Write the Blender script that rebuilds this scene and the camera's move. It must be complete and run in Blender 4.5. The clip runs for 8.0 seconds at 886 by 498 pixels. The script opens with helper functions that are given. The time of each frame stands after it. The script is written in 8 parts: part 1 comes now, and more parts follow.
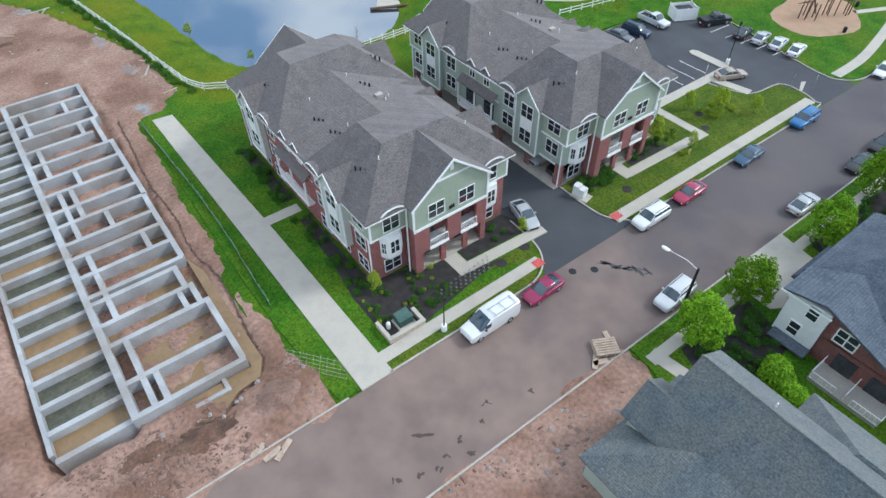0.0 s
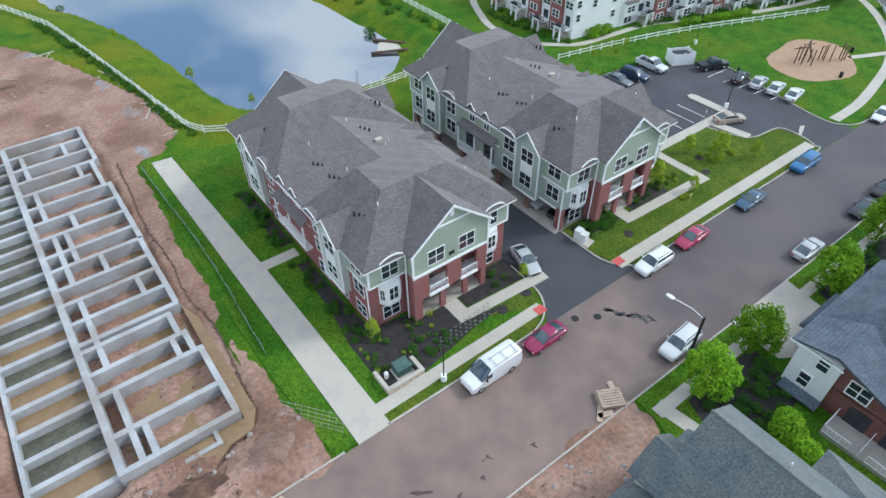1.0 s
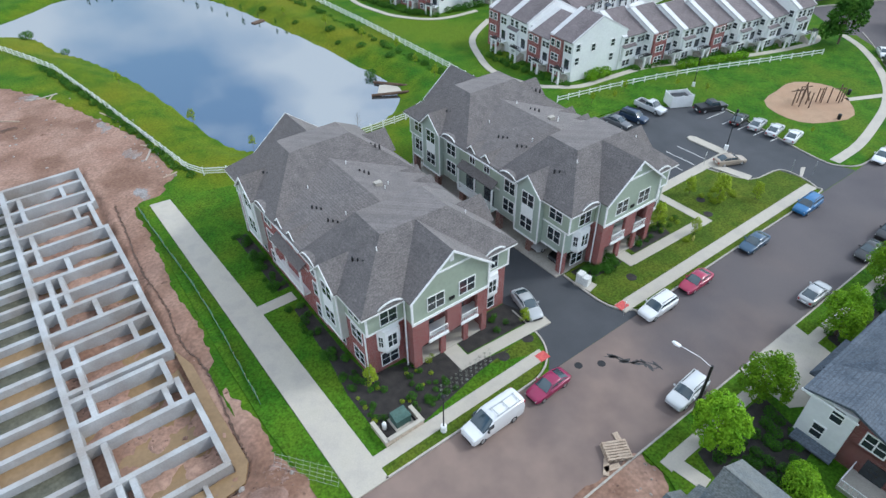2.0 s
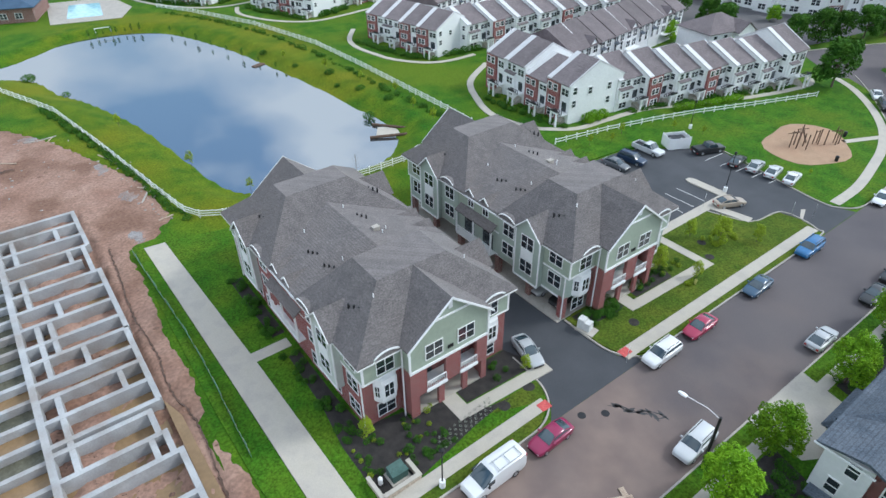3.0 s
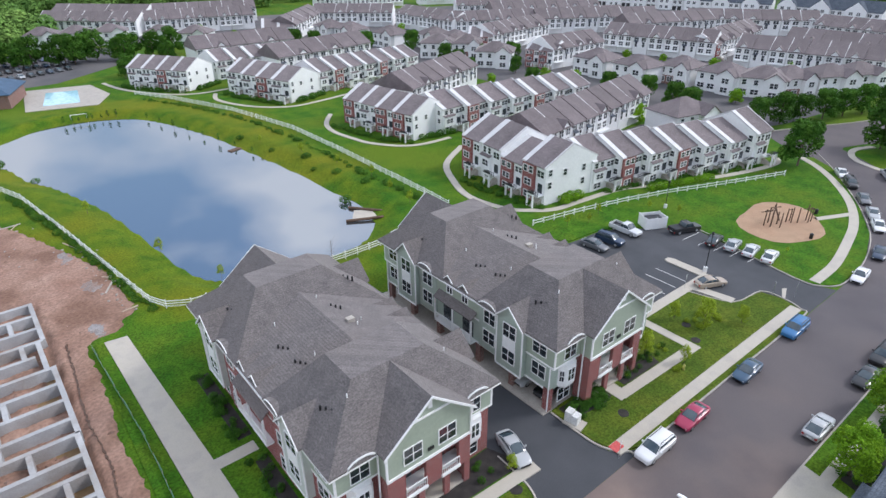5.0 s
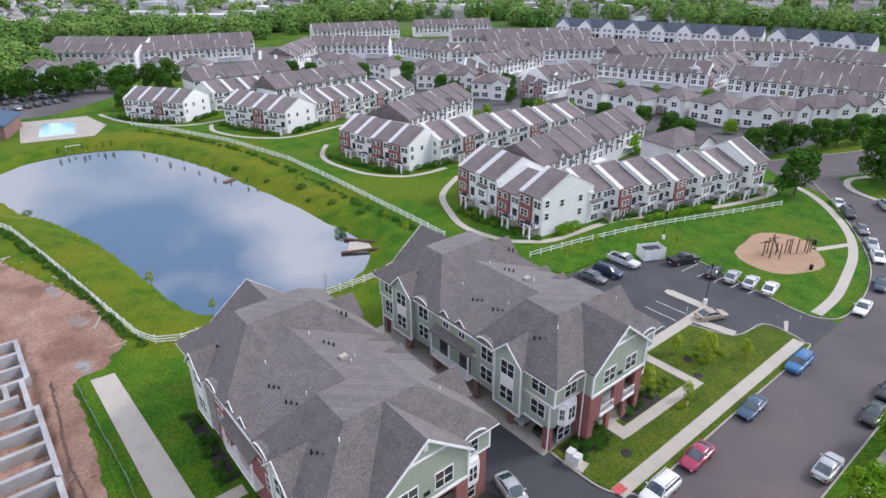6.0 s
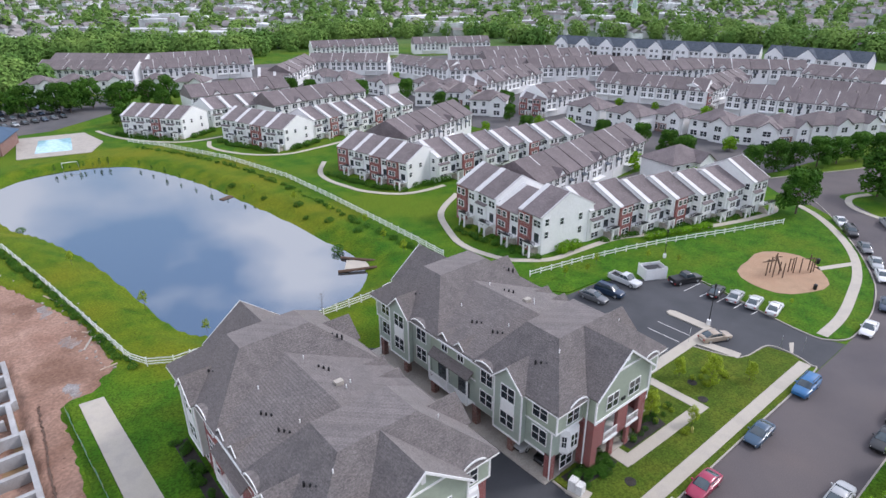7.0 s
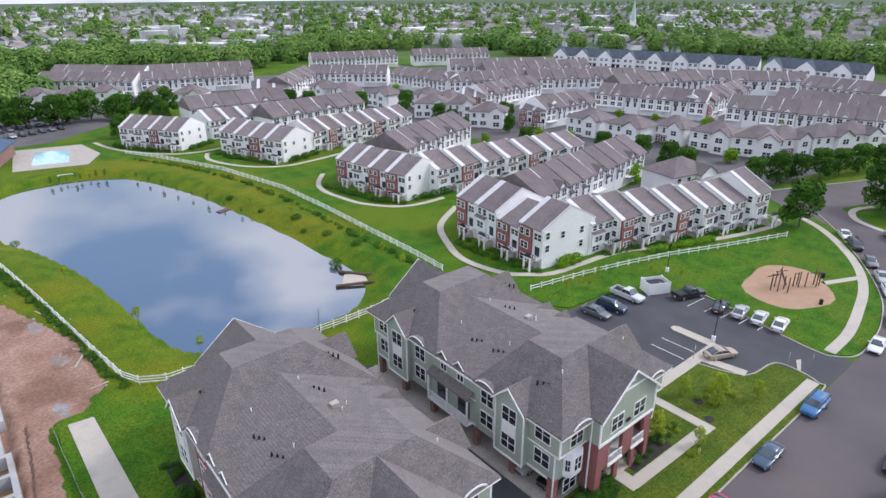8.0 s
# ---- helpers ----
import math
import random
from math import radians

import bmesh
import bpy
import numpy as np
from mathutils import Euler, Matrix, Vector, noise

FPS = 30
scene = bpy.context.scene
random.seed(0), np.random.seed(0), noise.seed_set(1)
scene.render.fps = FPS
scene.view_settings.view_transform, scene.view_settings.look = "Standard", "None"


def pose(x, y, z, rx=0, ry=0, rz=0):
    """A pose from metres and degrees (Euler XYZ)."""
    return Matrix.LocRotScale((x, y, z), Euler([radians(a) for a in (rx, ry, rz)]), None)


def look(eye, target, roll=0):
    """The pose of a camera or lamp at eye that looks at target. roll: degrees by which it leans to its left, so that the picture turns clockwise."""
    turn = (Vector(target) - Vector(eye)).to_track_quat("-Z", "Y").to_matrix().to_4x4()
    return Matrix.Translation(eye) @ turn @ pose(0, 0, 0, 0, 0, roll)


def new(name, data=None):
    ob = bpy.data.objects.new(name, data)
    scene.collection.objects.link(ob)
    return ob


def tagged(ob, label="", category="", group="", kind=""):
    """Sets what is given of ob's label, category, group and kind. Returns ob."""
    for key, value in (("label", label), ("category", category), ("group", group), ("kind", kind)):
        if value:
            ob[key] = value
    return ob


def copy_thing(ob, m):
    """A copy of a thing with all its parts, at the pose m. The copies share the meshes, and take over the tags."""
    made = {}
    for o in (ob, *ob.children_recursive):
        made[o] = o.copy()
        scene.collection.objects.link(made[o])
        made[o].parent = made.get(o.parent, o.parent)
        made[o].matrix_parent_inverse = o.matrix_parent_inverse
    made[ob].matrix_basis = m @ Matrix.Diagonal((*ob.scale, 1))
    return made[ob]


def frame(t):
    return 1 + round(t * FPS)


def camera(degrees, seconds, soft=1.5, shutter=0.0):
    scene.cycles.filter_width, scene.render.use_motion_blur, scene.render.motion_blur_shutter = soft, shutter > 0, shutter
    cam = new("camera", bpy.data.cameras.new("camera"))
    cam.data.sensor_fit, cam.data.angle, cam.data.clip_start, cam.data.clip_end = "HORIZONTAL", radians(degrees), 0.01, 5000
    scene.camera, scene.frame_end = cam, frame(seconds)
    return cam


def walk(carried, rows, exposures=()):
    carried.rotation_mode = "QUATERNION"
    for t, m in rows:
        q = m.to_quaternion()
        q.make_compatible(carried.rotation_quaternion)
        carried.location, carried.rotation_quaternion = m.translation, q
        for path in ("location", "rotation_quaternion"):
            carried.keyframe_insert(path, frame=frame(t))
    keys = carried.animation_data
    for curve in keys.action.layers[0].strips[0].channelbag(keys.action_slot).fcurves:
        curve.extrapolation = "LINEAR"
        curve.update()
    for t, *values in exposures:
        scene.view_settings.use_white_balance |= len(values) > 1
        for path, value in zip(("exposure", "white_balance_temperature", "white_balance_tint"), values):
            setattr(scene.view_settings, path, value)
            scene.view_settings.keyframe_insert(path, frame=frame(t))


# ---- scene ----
cam = camera(72.5, 8.0)
PATH = [
    (0, (-14.115, -27.863, 46.733), (-13.29, -26.732, 45.304), -1.0),
    (0.5, (-13.676, -27.263, 46.72), (-12.824, -26.1, 45.334), -0.9),
    (1, (-13.27, -26.685, 46.702), (-12.393, -25.489, 45.36), -0.8),
    (1.5, (-12.846, -26.17, 46.664), (-11.945, -24.943, 45.367), -0.8),
    (3, (-11.633, -24.525, 46.559), (-10.659, -23.211, 45.408), -0.7),
    (3.5, (-11.169, -23.967, 46.531), (-10.163, -22.635, 45.431), -0.6),
    (4, (-10.712, -23.397, 46.527), (-9.667, -22.052, 45.479), -0.5),
    (4.5, (-10.263, -22.857, 46.498), (-9.181, -21.5, 45.504), -0.5),
    (6, (-8.845, -21.191, 46.456), (-7.698, -19.794, 45.599), -0.4),
    (6.5, (-8.303, -20.584, 46.425), (-7.148, -19.18, 45.591), -0.4),
    (7, (-7.788, -19.948, 46.395), (-6.624, -18.538, 45.584), -0.3),
    (7.5, (-7.252, -19.345, 46.36), (-6.083, -17.93, 45.568), -0.3),
    (8, (-6.657, -18.617, 46.307), (-5.483, -17.198, 45.528), -0.3),
]
walk(cam, [(t, look(e, g, r)) for t, e, g, r in PATH], [(0, -0.34, 5580, 4), (3.5, -0.36, 5700, 4), (6, -0.38, 5960, 16), (8, -0.38, 5960, 16)])


# ---- light ----
world = bpy.data.worlds.new("world")
scene.world = world
world.use_nodes = True
wn, wl = world.node_tree.nodes, world.node_tree.links
SUN_EL, SUN_AZ = radians(41), radians(115)
sky = wn.new("ShaderNodeTexSky")
sky.sky_type, sky.sun_disc = "NISHITA", False
sky.sun_elevation, sky.sun_rotation = SUN_EL, SUN_AZ
sky.air_density, sky.dust_density = 1.2, 2.5
# broken cloud, white over the blue
wco = wn.new("ShaderNodeTexCoord")
wmap = wn.new("ShaderNodeMapping")
wmap.inputs["Scale"].default_value = (1, 1, 2.6)
wno = wn.new("ShaderNodeTexNoise")
wno.inputs["Scale"].default_value, wno.inputs["Detail"].default_value = 2.3, 7
wrp = wn.new("ShaderNodeValToRGB")
wrp.color_ramp.elements[0].position, wrp.color_ramp.elements[1].position = 0.44, 0.60
wmx = wn.new("ShaderNodeMix")
wmx.data_type = "RGBA"
wmx.inputs["B"].default_value = (13.0, 13.4, 14.2, 1)
wl.new(wco.outputs["Generated"], wmap.inputs["Vector"])
wl.new(wmap.outputs["Vector"], wno.inputs["Vector"])
# a clearing low over the pond, between the clouds
wdt = wn.new("ShaderNodeVectorMath")
wdt.operation = "DOT_PRODUCT"
wdt.inputs[1].default_value = (0.176, 0.91, 0.375)
wmr = wn.new("ShaderNodeMapRange")
wmr.inputs["From Min"].default_value, wmr.inputs["From Max"].default_value = 0.976, 0.996
wmr.inputs["To Min"].default_value, wmr.inputs["To Max"].default_value = -0.10, 0.12
wsb = wn.new("ShaderNodeMath")
wsb.operation = "SUBTRACT"
wl.new(wco.outputs["Generated"], wdt.inputs[0])
wl.new(wdt.outputs["Value"], wmr.inputs["Value"])
wl.new(wno.outputs["Fac"], wsb.inputs[0])
wl.new(wmr.outputs["Result"], wsb.inputs[1])
wl.new(wsb.outputs[0], wrp.inputs["Fac"])
wl.new(wrp.outputs["Color"], wmx.inputs["Factor"])
wtn = wn.new("ShaderNodeMix")
wtn.data_type, wtn.blend_type = "RGBA", "MULTIPLY"
wtn.inputs["Factor"].default_value = 1
wtn.inputs["B"].default_value = (2.45, 2.50, 2.60, 1)
wl.new(sky.outputs["Color"], wtn.inputs["A"])
wl.new(wtn.outputs["Result"], wmx.inputs["A"])
wl.new(wmx.outputs["Result"], wn["Background"].inputs["Color"])
wn["Background"].inputs["Strength"].default_value = 0.108
sun = new("sun", bpy.data.lights.new("sun", "SUN"))
sun.data.energy, sun.data.angle, sun.data.color = 2.5, radians(12), (1, 0.95, 0.88)
sun.matrix_world = Matrix.Rotation(-SUN_AZ, 4, "Z") @ Matrix.Rotation(-(math.pi / 2 - SUN_EL), 4, "X")

# ---- materials ----
MATS = {}


def mat(name, c1, c2, scale=1.0, rough=0.8, bump=0.3, fine=8.0, metal=0.0, bands=0.0, band_axis="Z", stain=None, stain_scale=0.15, coords="Object", island=0.0, spec=None, grain=0.22):
    """Two-scale mottled surface: c1 and c2 mixed by a noise, fine grain over it, optional courses (bands: metres) and stains."""
    m = bpy.data.materials.new(name)
    m.use_nodes = True
    n, l = m.node_tree.nodes, m.node_tree.links
    b = n["Principled BSDF"]
    b.inputs["Roughness"].default_value, b.inputs["Metallic"].default_value = rough, metal
    if spec is not None:
        b.inputs["Specular IOR Level"].default_value = spec
    co = n.new("ShaderNodeTexCoord")
    big = n.new("ShaderNodeTexNoise")
    big.inputs["Scale"].default_value, big.inputs["Detail"].default_value = scale, 5
    small = n.new("ShaderNodeTexNoise")
    small.inputs["Scale"].default_value, small.inputs["Detail"].default_value = fine, 3
    for t in (big, small):
        l.new(co.outputs[coords], t.inputs["Vector"])
    r = n.new("ShaderNodeValToRGB")
    r.color_ramp.elements[0].position, r.color_ramp.elements[1].position = 0.32, 0.68
    r.color_ramp.elements[0].color, r.color_ramp.elements[1].color = (*c1, 1), (*c2, 1)
    l.new(big.outputs["Fac"], r.inputs["Fac"])
    col = r.outputs["Color"]
    if stain:
        s = n.new("ShaderNodeTexNoise")
        s.inputs["Scale"].default_value, s.inputs["Detail"].default_value = stain_scale, 4
        l.new(co.outputs[coords], s.inputs["Vector"])
        sr = n.new("ShaderNodeValToRGB")
        sr.color_ramp.elements[0].position, sr.color_ramp.elements[1].position = 0.46, 0.62
        l.new(s.outputs["Fac"], sr.inputs["Fac"])
        mx = n.new("ShaderNodeMix")
        mx.data_type = "RGBA"
        l.new(sr.outputs["Color"], mx.inputs["Factor"])
        l.new(col, mx.inputs["A"])
        mx.inputs["B"].default_value = (*stain, 1)
        col = mx.outputs["Result"]
    g = n.new("ShaderNodeMapRange")
    g.inputs["From Min"].default_value, g.inputs["From Max"].default_value = 0.3, 0.7
    g.inputs["To Min"].default_value, g.inputs["To Max"].default_value = 1 - grain, 1 + grain
    l.new(small.outputs["Fac"], g.inputs["Value"])
    mul = n.new("ShaderNodeMix")
    mul.data_type, mul.blend_type = "RGBA", "MULTIPLY"
    mul.inputs["Factor"].default_value = 1
    l.new(col, mul.inputs["A"])
    l.new(g.outputs["Result"], mul.inputs["B"])
    col = mul.outputs["Result"]
    height = small.outputs["Fac"]
    if island:
        oi = n.new("ShaderNodeObjectInfo")
        gi = n.new("ShaderNodeNewGeometry")
        ad = n.new("ShaderNodeMath")
        ad.operation = "ADD"
        l.new(oi.outputs["Random"], ad.inputs[0])
        l.new(gi.outputs["Random Per Island"], ad.inputs[1])
        mr = n.new("ShaderNodeMapRange")
        mr.inputs["From Max"].default_value = 2.0
        mr.inputs["To Min"].default_value, mr.inputs["To Max"].default_value = 1 - island, 1 + island
        l.new(ad.outputs[0], mr.inputs["Value"])
        m2 = n.new("ShaderNodeMix")
        m2.data_type, m2.blend_type = "RGBA", "MULTIPLY"
        m2.inputs["Factor"].default_value = 1
        l.new(col, m2.inputs["A"])
        l.new(mr.outputs["Result"], m2.inputs["B"])
        col = m2.outputs["Result"]
    if bands:
        w = n.new("ShaderNodeTexWave")
        w.bands_direction, w.wave_profile = band_axis, "SAW"
        w.inputs["Scale"].default_value = 0.3142 / bands
        w.inputs["Distortion"].default_value = 0.0
        l.new(co.outputs[coords], w.inputs["Vector"])
        ad = n.new("ShaderNodeMath")
        ad.operation = "ADD"
        l.new(w.outputs["Fac"], ad.inputs[0])
        l.new(small.outputs["Fac"], ad.inputs[1])
        height = ad.outputs[0]
    if bump:
        bp = n.new("ShaderNodeBump")
        bp.inputs["Strength"].default_value, bp.inputs["Distance"].default_value = bump, 0.03
        l.new(height, bp.inputs["Height"])
        l.new(bp.outputs["Normal"], b.inputs["Normal"])
    l.new(col, b.inputs["Base Color"])
    MATS[name] = m
    return m


def brick_mat(name, c1, c2, mortar, size=0.22, row=0.075):
    m = mat(name, c1, c2, 0.6, 0.9, 0, 6)
    n, l = m.node_tree.nodes, m.node_tree.links
    b = n["Principled BSDF"]
    old = b.inputs["Base Color"].links[0].from_socket
    co = n["Texture Coordinate"]
    sp = n.new("ShaderNodeSeparateXYZ")
    l.new(co.outputs["Object"], sp.inputs[0])
    ad = n.new("ShaderNodeMath")
    ad.operation = "ADD"
    l.new(sp.outputs["X"], ad.inputs[0])
    l.new(sp.outputs["Y"], ad.inputs[1])
    cb = n.new("ShaderNodeCombineXYZ")
    l.new(ad.outputs[0], cb.inputs["X"])
    l.new(sp.outputs["Z"], cb.inputs["Y"])
    bt = n.new("ShaderNodeTexBrick")
    bt.inputs["Scale"].default_value = 1.0
    bt.inputs["Brick Width"].default_value, bt.inputs["Row Height"].default_value = size, row
    bt.inputs["Mortar Size"].default_value = 0.008
    l.new(cb.outputs[0], bt.inputs["Vector"])
    l.new(old, bt.inputs["Color1"])
    bt.inputs["Color2"].default_value = (*[v * 0.75 for v in c1], 1)
    bt.inputs["Mortar"].default_value = (*mortar, 1)
    l.new(bt.outputs["Color"], b.inputs["Base Color"])
    bp = n.new("ShaderNodeBump")
    bp.inputs["Strength"].default_value, bp.inputs["Distance"].default_value = 0.4, 0.01
    bp.invert = True
    l.new(bt.outputs["Fac"], bp.inputs["Height"])
    l.new(bp.outputs["Normal"], b.inputs["Normal"])
    return m


def shingled(m, width=0.32, row=0.085, dark=0.76):
    """Courses of staggered shingle tabs, laid along the contour of the slope, over a mottled roof colour."""
    n, l = m.node_tree.nodes, m.node_tree.links
    b = n["Principled BSDF"]
    old = b.inputs["Base Color"].links[0].from_socket
    sp = n.new("ShaderNodeSeparateXYZ")
    l.new(n["Texture Coordinate"].outputs["Object"], sp.inputs[0])
    ad = n.new("ShaderNodeMath")
    ad.operation = "ADD"
    l.new(sp.outputs["X"], ad.inputs[0])
    l.new(sp.outputs["Y"], ad.inputs[1])
    cb = n.new("ShaderNodeCombineXYZ")
    l.new(ad.outputs[0], cb.inputs["X"])
    l.new(sp.outputs["Z"], cb.inputs["Y"])
    bt = n.new("ShaderNodeTexBrick")
    bt.inputs["Scale"].default_value = 1.0
    bt.inputs["Brick Width"].default_value, bt.inputs["Row Height"].default_value = width, row
    bt.inputs["Mortar Size"].default_value = 0.012
    bt.inputs["Color1"].default_value = (1.08, 1.08, 1.08, 1)
    bt.inputs["Color2"].default_value = (0.86, 0.86, 0.86, 1)
    bt.inputs["Mortar"].default_value = (dark, dark, dark, 1)
    l.new(cb.outputs[0], bt.inputs["Vector"])
    mu = n.new("ShaderNodeMix")
    mu.data_type, mu.blend_type = "RGBA", "MULTIPLY"
    mu.inputs["Factor"].default_value = 1
    l.new(old, mu.inputs["A"])
    l.new(bt.outputs["Color"], mu.inputs["B"])
    l.new(mu.outputs["Result"], b.inputs["Base Color"])


GRASS = mat("grass", (0.030, 0.104, 0.005), (0.080, 0.155, 0.007), 0.25, 0.95, 0.8, 3.5, stain=(0.095, 0.150, 0.008), stain_scale=0.05, spec=0.15, grain=0.4)
VERGE = mat("dry_lawn", (0.058, 0.100, 0.009), (0.112, 0.134, 0.015), 0.5, 0.95, 0.8, 4.5, stain=(0.060, 0.100, 0.010), stain_scale=0.25, spec=0.15, grain=0.4)
LAWN = mat("lawn", (0.028, 0.100, 0.005), (0.070, 0.155, 0.008), 0.35, 0.95, 0.8, 4.5, stain=(0.080, 0.140, 0.008), stain_scale=0.13, spec=0.15, grain=0.45)
DIRT = mat("red_clay", (0.245, 0.138, 0.098), (0.355, 0.228, 0.172), 0.16, 0.95, 1.0, 2.6, stain=(0.190, 0.105, 0.070), stain_scale=0.11, grain=0.26)
ASPHALT = mat("asphalt", (0.075, 0.072, 0.077), (0.100, 0.096, 0.099), 0.15, 0.9, 0.2, 9, stain=(0.118, 0.108, 0.107), stain_scale=0.06, grain=0.12)
NEWTAR = mat("new_asphalt", (0.046, 0.049, 0.056), (0.066, 0.068, 0.076), 0.2, 0.85, 0.2, 9, grain=0.12)
CONC = mat("concrete", (0.45, 0.41, 0.345), (0.49, 0.45, 0.385), 0.5, 0.9, 0.1, 10, stain=(0.425, 0.385, 0.335), stain_scale=0.5, grain=0.06)
KERB = mat("kerb_concrete", (0.36, 0.33, 0.29), (0.45, 0.41, 0.36), 0.6, 0.9, 0.2, 10)
FORM = mat("foundation_concrete", (0.34, 0.34, 0.345), (0.46, 0.46, 0.46), 0.35, 0.85, 0.2, 6, stain=(0.31, 0.285, 0.265), stain_scale=0.2, grain=0.08)
SHINGLE = mat("grey_shingle", (0.142, 0.128, 0.126), (0.186, 0.166, 0.162), 0.8, 0.95, 1.0, 7.0, bands=0.14, stain=(0.168, 0.148, 0.142), stain_scale=0.12, grain=0.34)
SHINGLE2 = mat("brown_shingle", (0.132, 0.110, 0.114), (0.190, 0.158, 0.162), 0.3, 0.95, 0.8, 3, bands=0.3, island=0.22)
SHINGLE3 = mat("blue_shingle", (0.105, 0.125, 0.136), (0.150, 0.168, 0.170), 0.7, 0.95, 1.0, 7, bands=0.14, stain=(0.150, 0.160, 0.155), stain_scale=0.35, grain=0.36)
SHINGLE4 = mat("slate_shingle", (0.080, 0.098, 0.125), (0.118, 0.136, 0.165), 0.6, 0.95, 0.8, 6, bands=0.14, grain=0.3)
SIDING = mat("sage_siding", (0.36, 0.415, 0.325), (0.385, 0.44, 0.345), 0.3, 0.65, 0.5, 3, bands=0.115, grain=0.05)
SIDING2 = mat("grey_siding", (0.36, 0.42, 0.36), (0.39, 0.445, 0.38), 0.3, 0.65, 0.5, 3, bands=0.115, grain=0.05)
SIDING4 = mat("pale_siding", (0.53, 0.56, 0.52), (0.57, 0.60, 0.555), 0.3, 0.65, 0.5, 3, bands=0.115, grain=0.05)
WSIDING = mat("white_siding", (0.82, 0.82, 0.81), (0.87, 0.87, 0.86), 0.3, 0.6, 0.4, 2, bands=0.12, island=0.04, grain=0.04)
WHITE = mat("white_trim", (0.81, 0.81, 0.80), (0.86, 0.86, 0.85), 1.0, 0.5, 0.03, 4, grain=0.03)
# party-wall white, darkened in colour: flat strips stand for dimmer upright walls
STRIP = mat("dimmed_white", (0.60, 0.59, 0.59), (0.66, 0.65, 0.65), 0.6, 0.7, 0.05, 4, grain=0.05)
BRICK = brick_mat("red_brick", (0.26, 0.066, 0.062), (0.34, 0.095, 0.085), (0.34, 0.25, 0.23))
BRICK2 = brick_mat("brown_brick", (0.22, 0.10, 0.08), (0.30, 0.15, 0.12), (0.36, 0.30, 0.27))
BRICK3 = brick_mat("deep_red_brick", (0.17, 0.045, 0.04), (0.23, 0.065, 0.055), (0.28, 0.20, 0.18))
for m_ in (SHINGLE, SHINGLE2, SHINGLE3):
    b_ = m_.node_tree.nodes["Principled BSDF"]
    b_.inputs["Sheen Weight"].default_value, b_.inputs["Sheen Roughness"].default_value = 0.22, 0.45
    b_.inputs["Sheen Tint"].default_value = (1, 0.9, 0.8, 1)
for m_ in (SHINGLE, SHINGLE3, SHINGLE4):
    shingled(m_)
STONE = mat("tan_block", (0.42, 0.34, 0.26), (0.52, 0.43, 0.34), 3, 0.9, 0.4, 9)
# near-black for garage doors and for shade painted into the carport wall
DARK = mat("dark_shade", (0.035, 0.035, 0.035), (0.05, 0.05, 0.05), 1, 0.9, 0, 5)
BLACK = mat("black_metal", (0.02, 0.02, 0.022), (0.03, 0.03, 0.032), 2, 0.45, 0, 8, metal=0.4)
GALV = mat("galvanised", (0.45, 0.46, 0.47), (0.56, 0.57, 0.58), 2, 0.4, 0, 8, metal=0.7)
GLASS = mat("window_glass", (0.02, 0.026, 0.032), (0.04, 0.048, 0.056), 0.7, 0.08, 0, 3, spec=0.8)
WOOD = mat("pale_wood", (0.36, 0.27, 0.20), (0.48, 0.38, 0.29), 2, 0.8, 0.3, 12)
DARKWOOD = mat("dark_wood", (0.09, 0.055, 0.035), (0.14, 0.085, 0.055), 2, 0.8, 0.3, 12)
CARGLASS = mat("car_glass", (0.03, 0.05, 0.065), (0.05, 0.075, 0.09), 0.7, 0.05, 0, 3, spec=1.0, grain=0.05)
MULCH = mat("dark_mulch", (0.020, 0.018, 0.017), (0.042, 0.036, 0.033), 1.2, 0.95, 0.8, 12)
SAND = mat("play_chips", (0.33, 0.215, 0.135), (0.42, 0.28, 0.18), 0.5, 0.95, 0.5, 8, stain=(0.38, 0.24, 0.15), stain_scale=0.2)
LEAF = mat("leaf", (0.105, 0.245, 0.008), (0.21, 0.37, 0.014), 0.8, 0.7, 0.2, 5, island=0.55, spec=0.12)
LEAF2 = mat("yellow_green_leaf", (0.19, 0.27, 0.015), (0.29, 0.37, 0.025), 0.8, 0.7, 0.2, 5, island=0.3, spec=0.12)
LEAF3 = mat("deep_leaf", (0.028, 0.092, 0.010), (0.070, 0.155, 0.016), 0.5, 0.8, 0.2, 4, island=0.4, spec=0.12)
# foliage of the distance, paled and greyed in colour to stand for haze
LEAF4 = mat("hazy_far_leaf", (0.085, 0.175, 0.040), (0.19, 0.29, 0.070), 0.05, 0.9, 0.0, 0.6, island=0.4, spec=0.05)
BARK = mat("bark", (0.10, 0.075, 0.055), (0.16, 0.12, 0.09), 3, 0.9, 0.5, 12)
REDPAD = mat("red_ramp_pad", (0.48, 0.075, 0.075), (0.56, 0.11, 0.10), 2, 0.85, 0.1, 8)
LINE = mat("road_paint", (0.62, 0.62, 0.60), (0.70, 0.70, 0.68), 2, 0.8, 0.0, 9)
SILT = mat("green_silt_mesh", (0.10, 0.22, 0.14), (0.14, 0.28, 0.18), 2, 0.8, 0.0, 9)
STRAW = mat("puddle_silt", (0.22, 0.145, 0.075), (0.28, 0.185, 0.10), 0.3, 0.22, 0.0, 3, grain=0.08, spec=0.3)
PUDDLE = mat("puddle_green", (0.085, 0.085, 0.062), (0.125, 0.118, 0.085), 0.3, 0.22, 0.0, 3, spec=0.25)
TEAL = mat("pool_water", (0.36, 0.62, 0.70), (0.44, 0.70, 0.78), 0.4, 0.08, 0.05, 1)
RUBBER = mat("rubber", (0.02, 0.02, 0.02), (0.03, 0.03, 0.03), 3, 0.8, 0, 8)
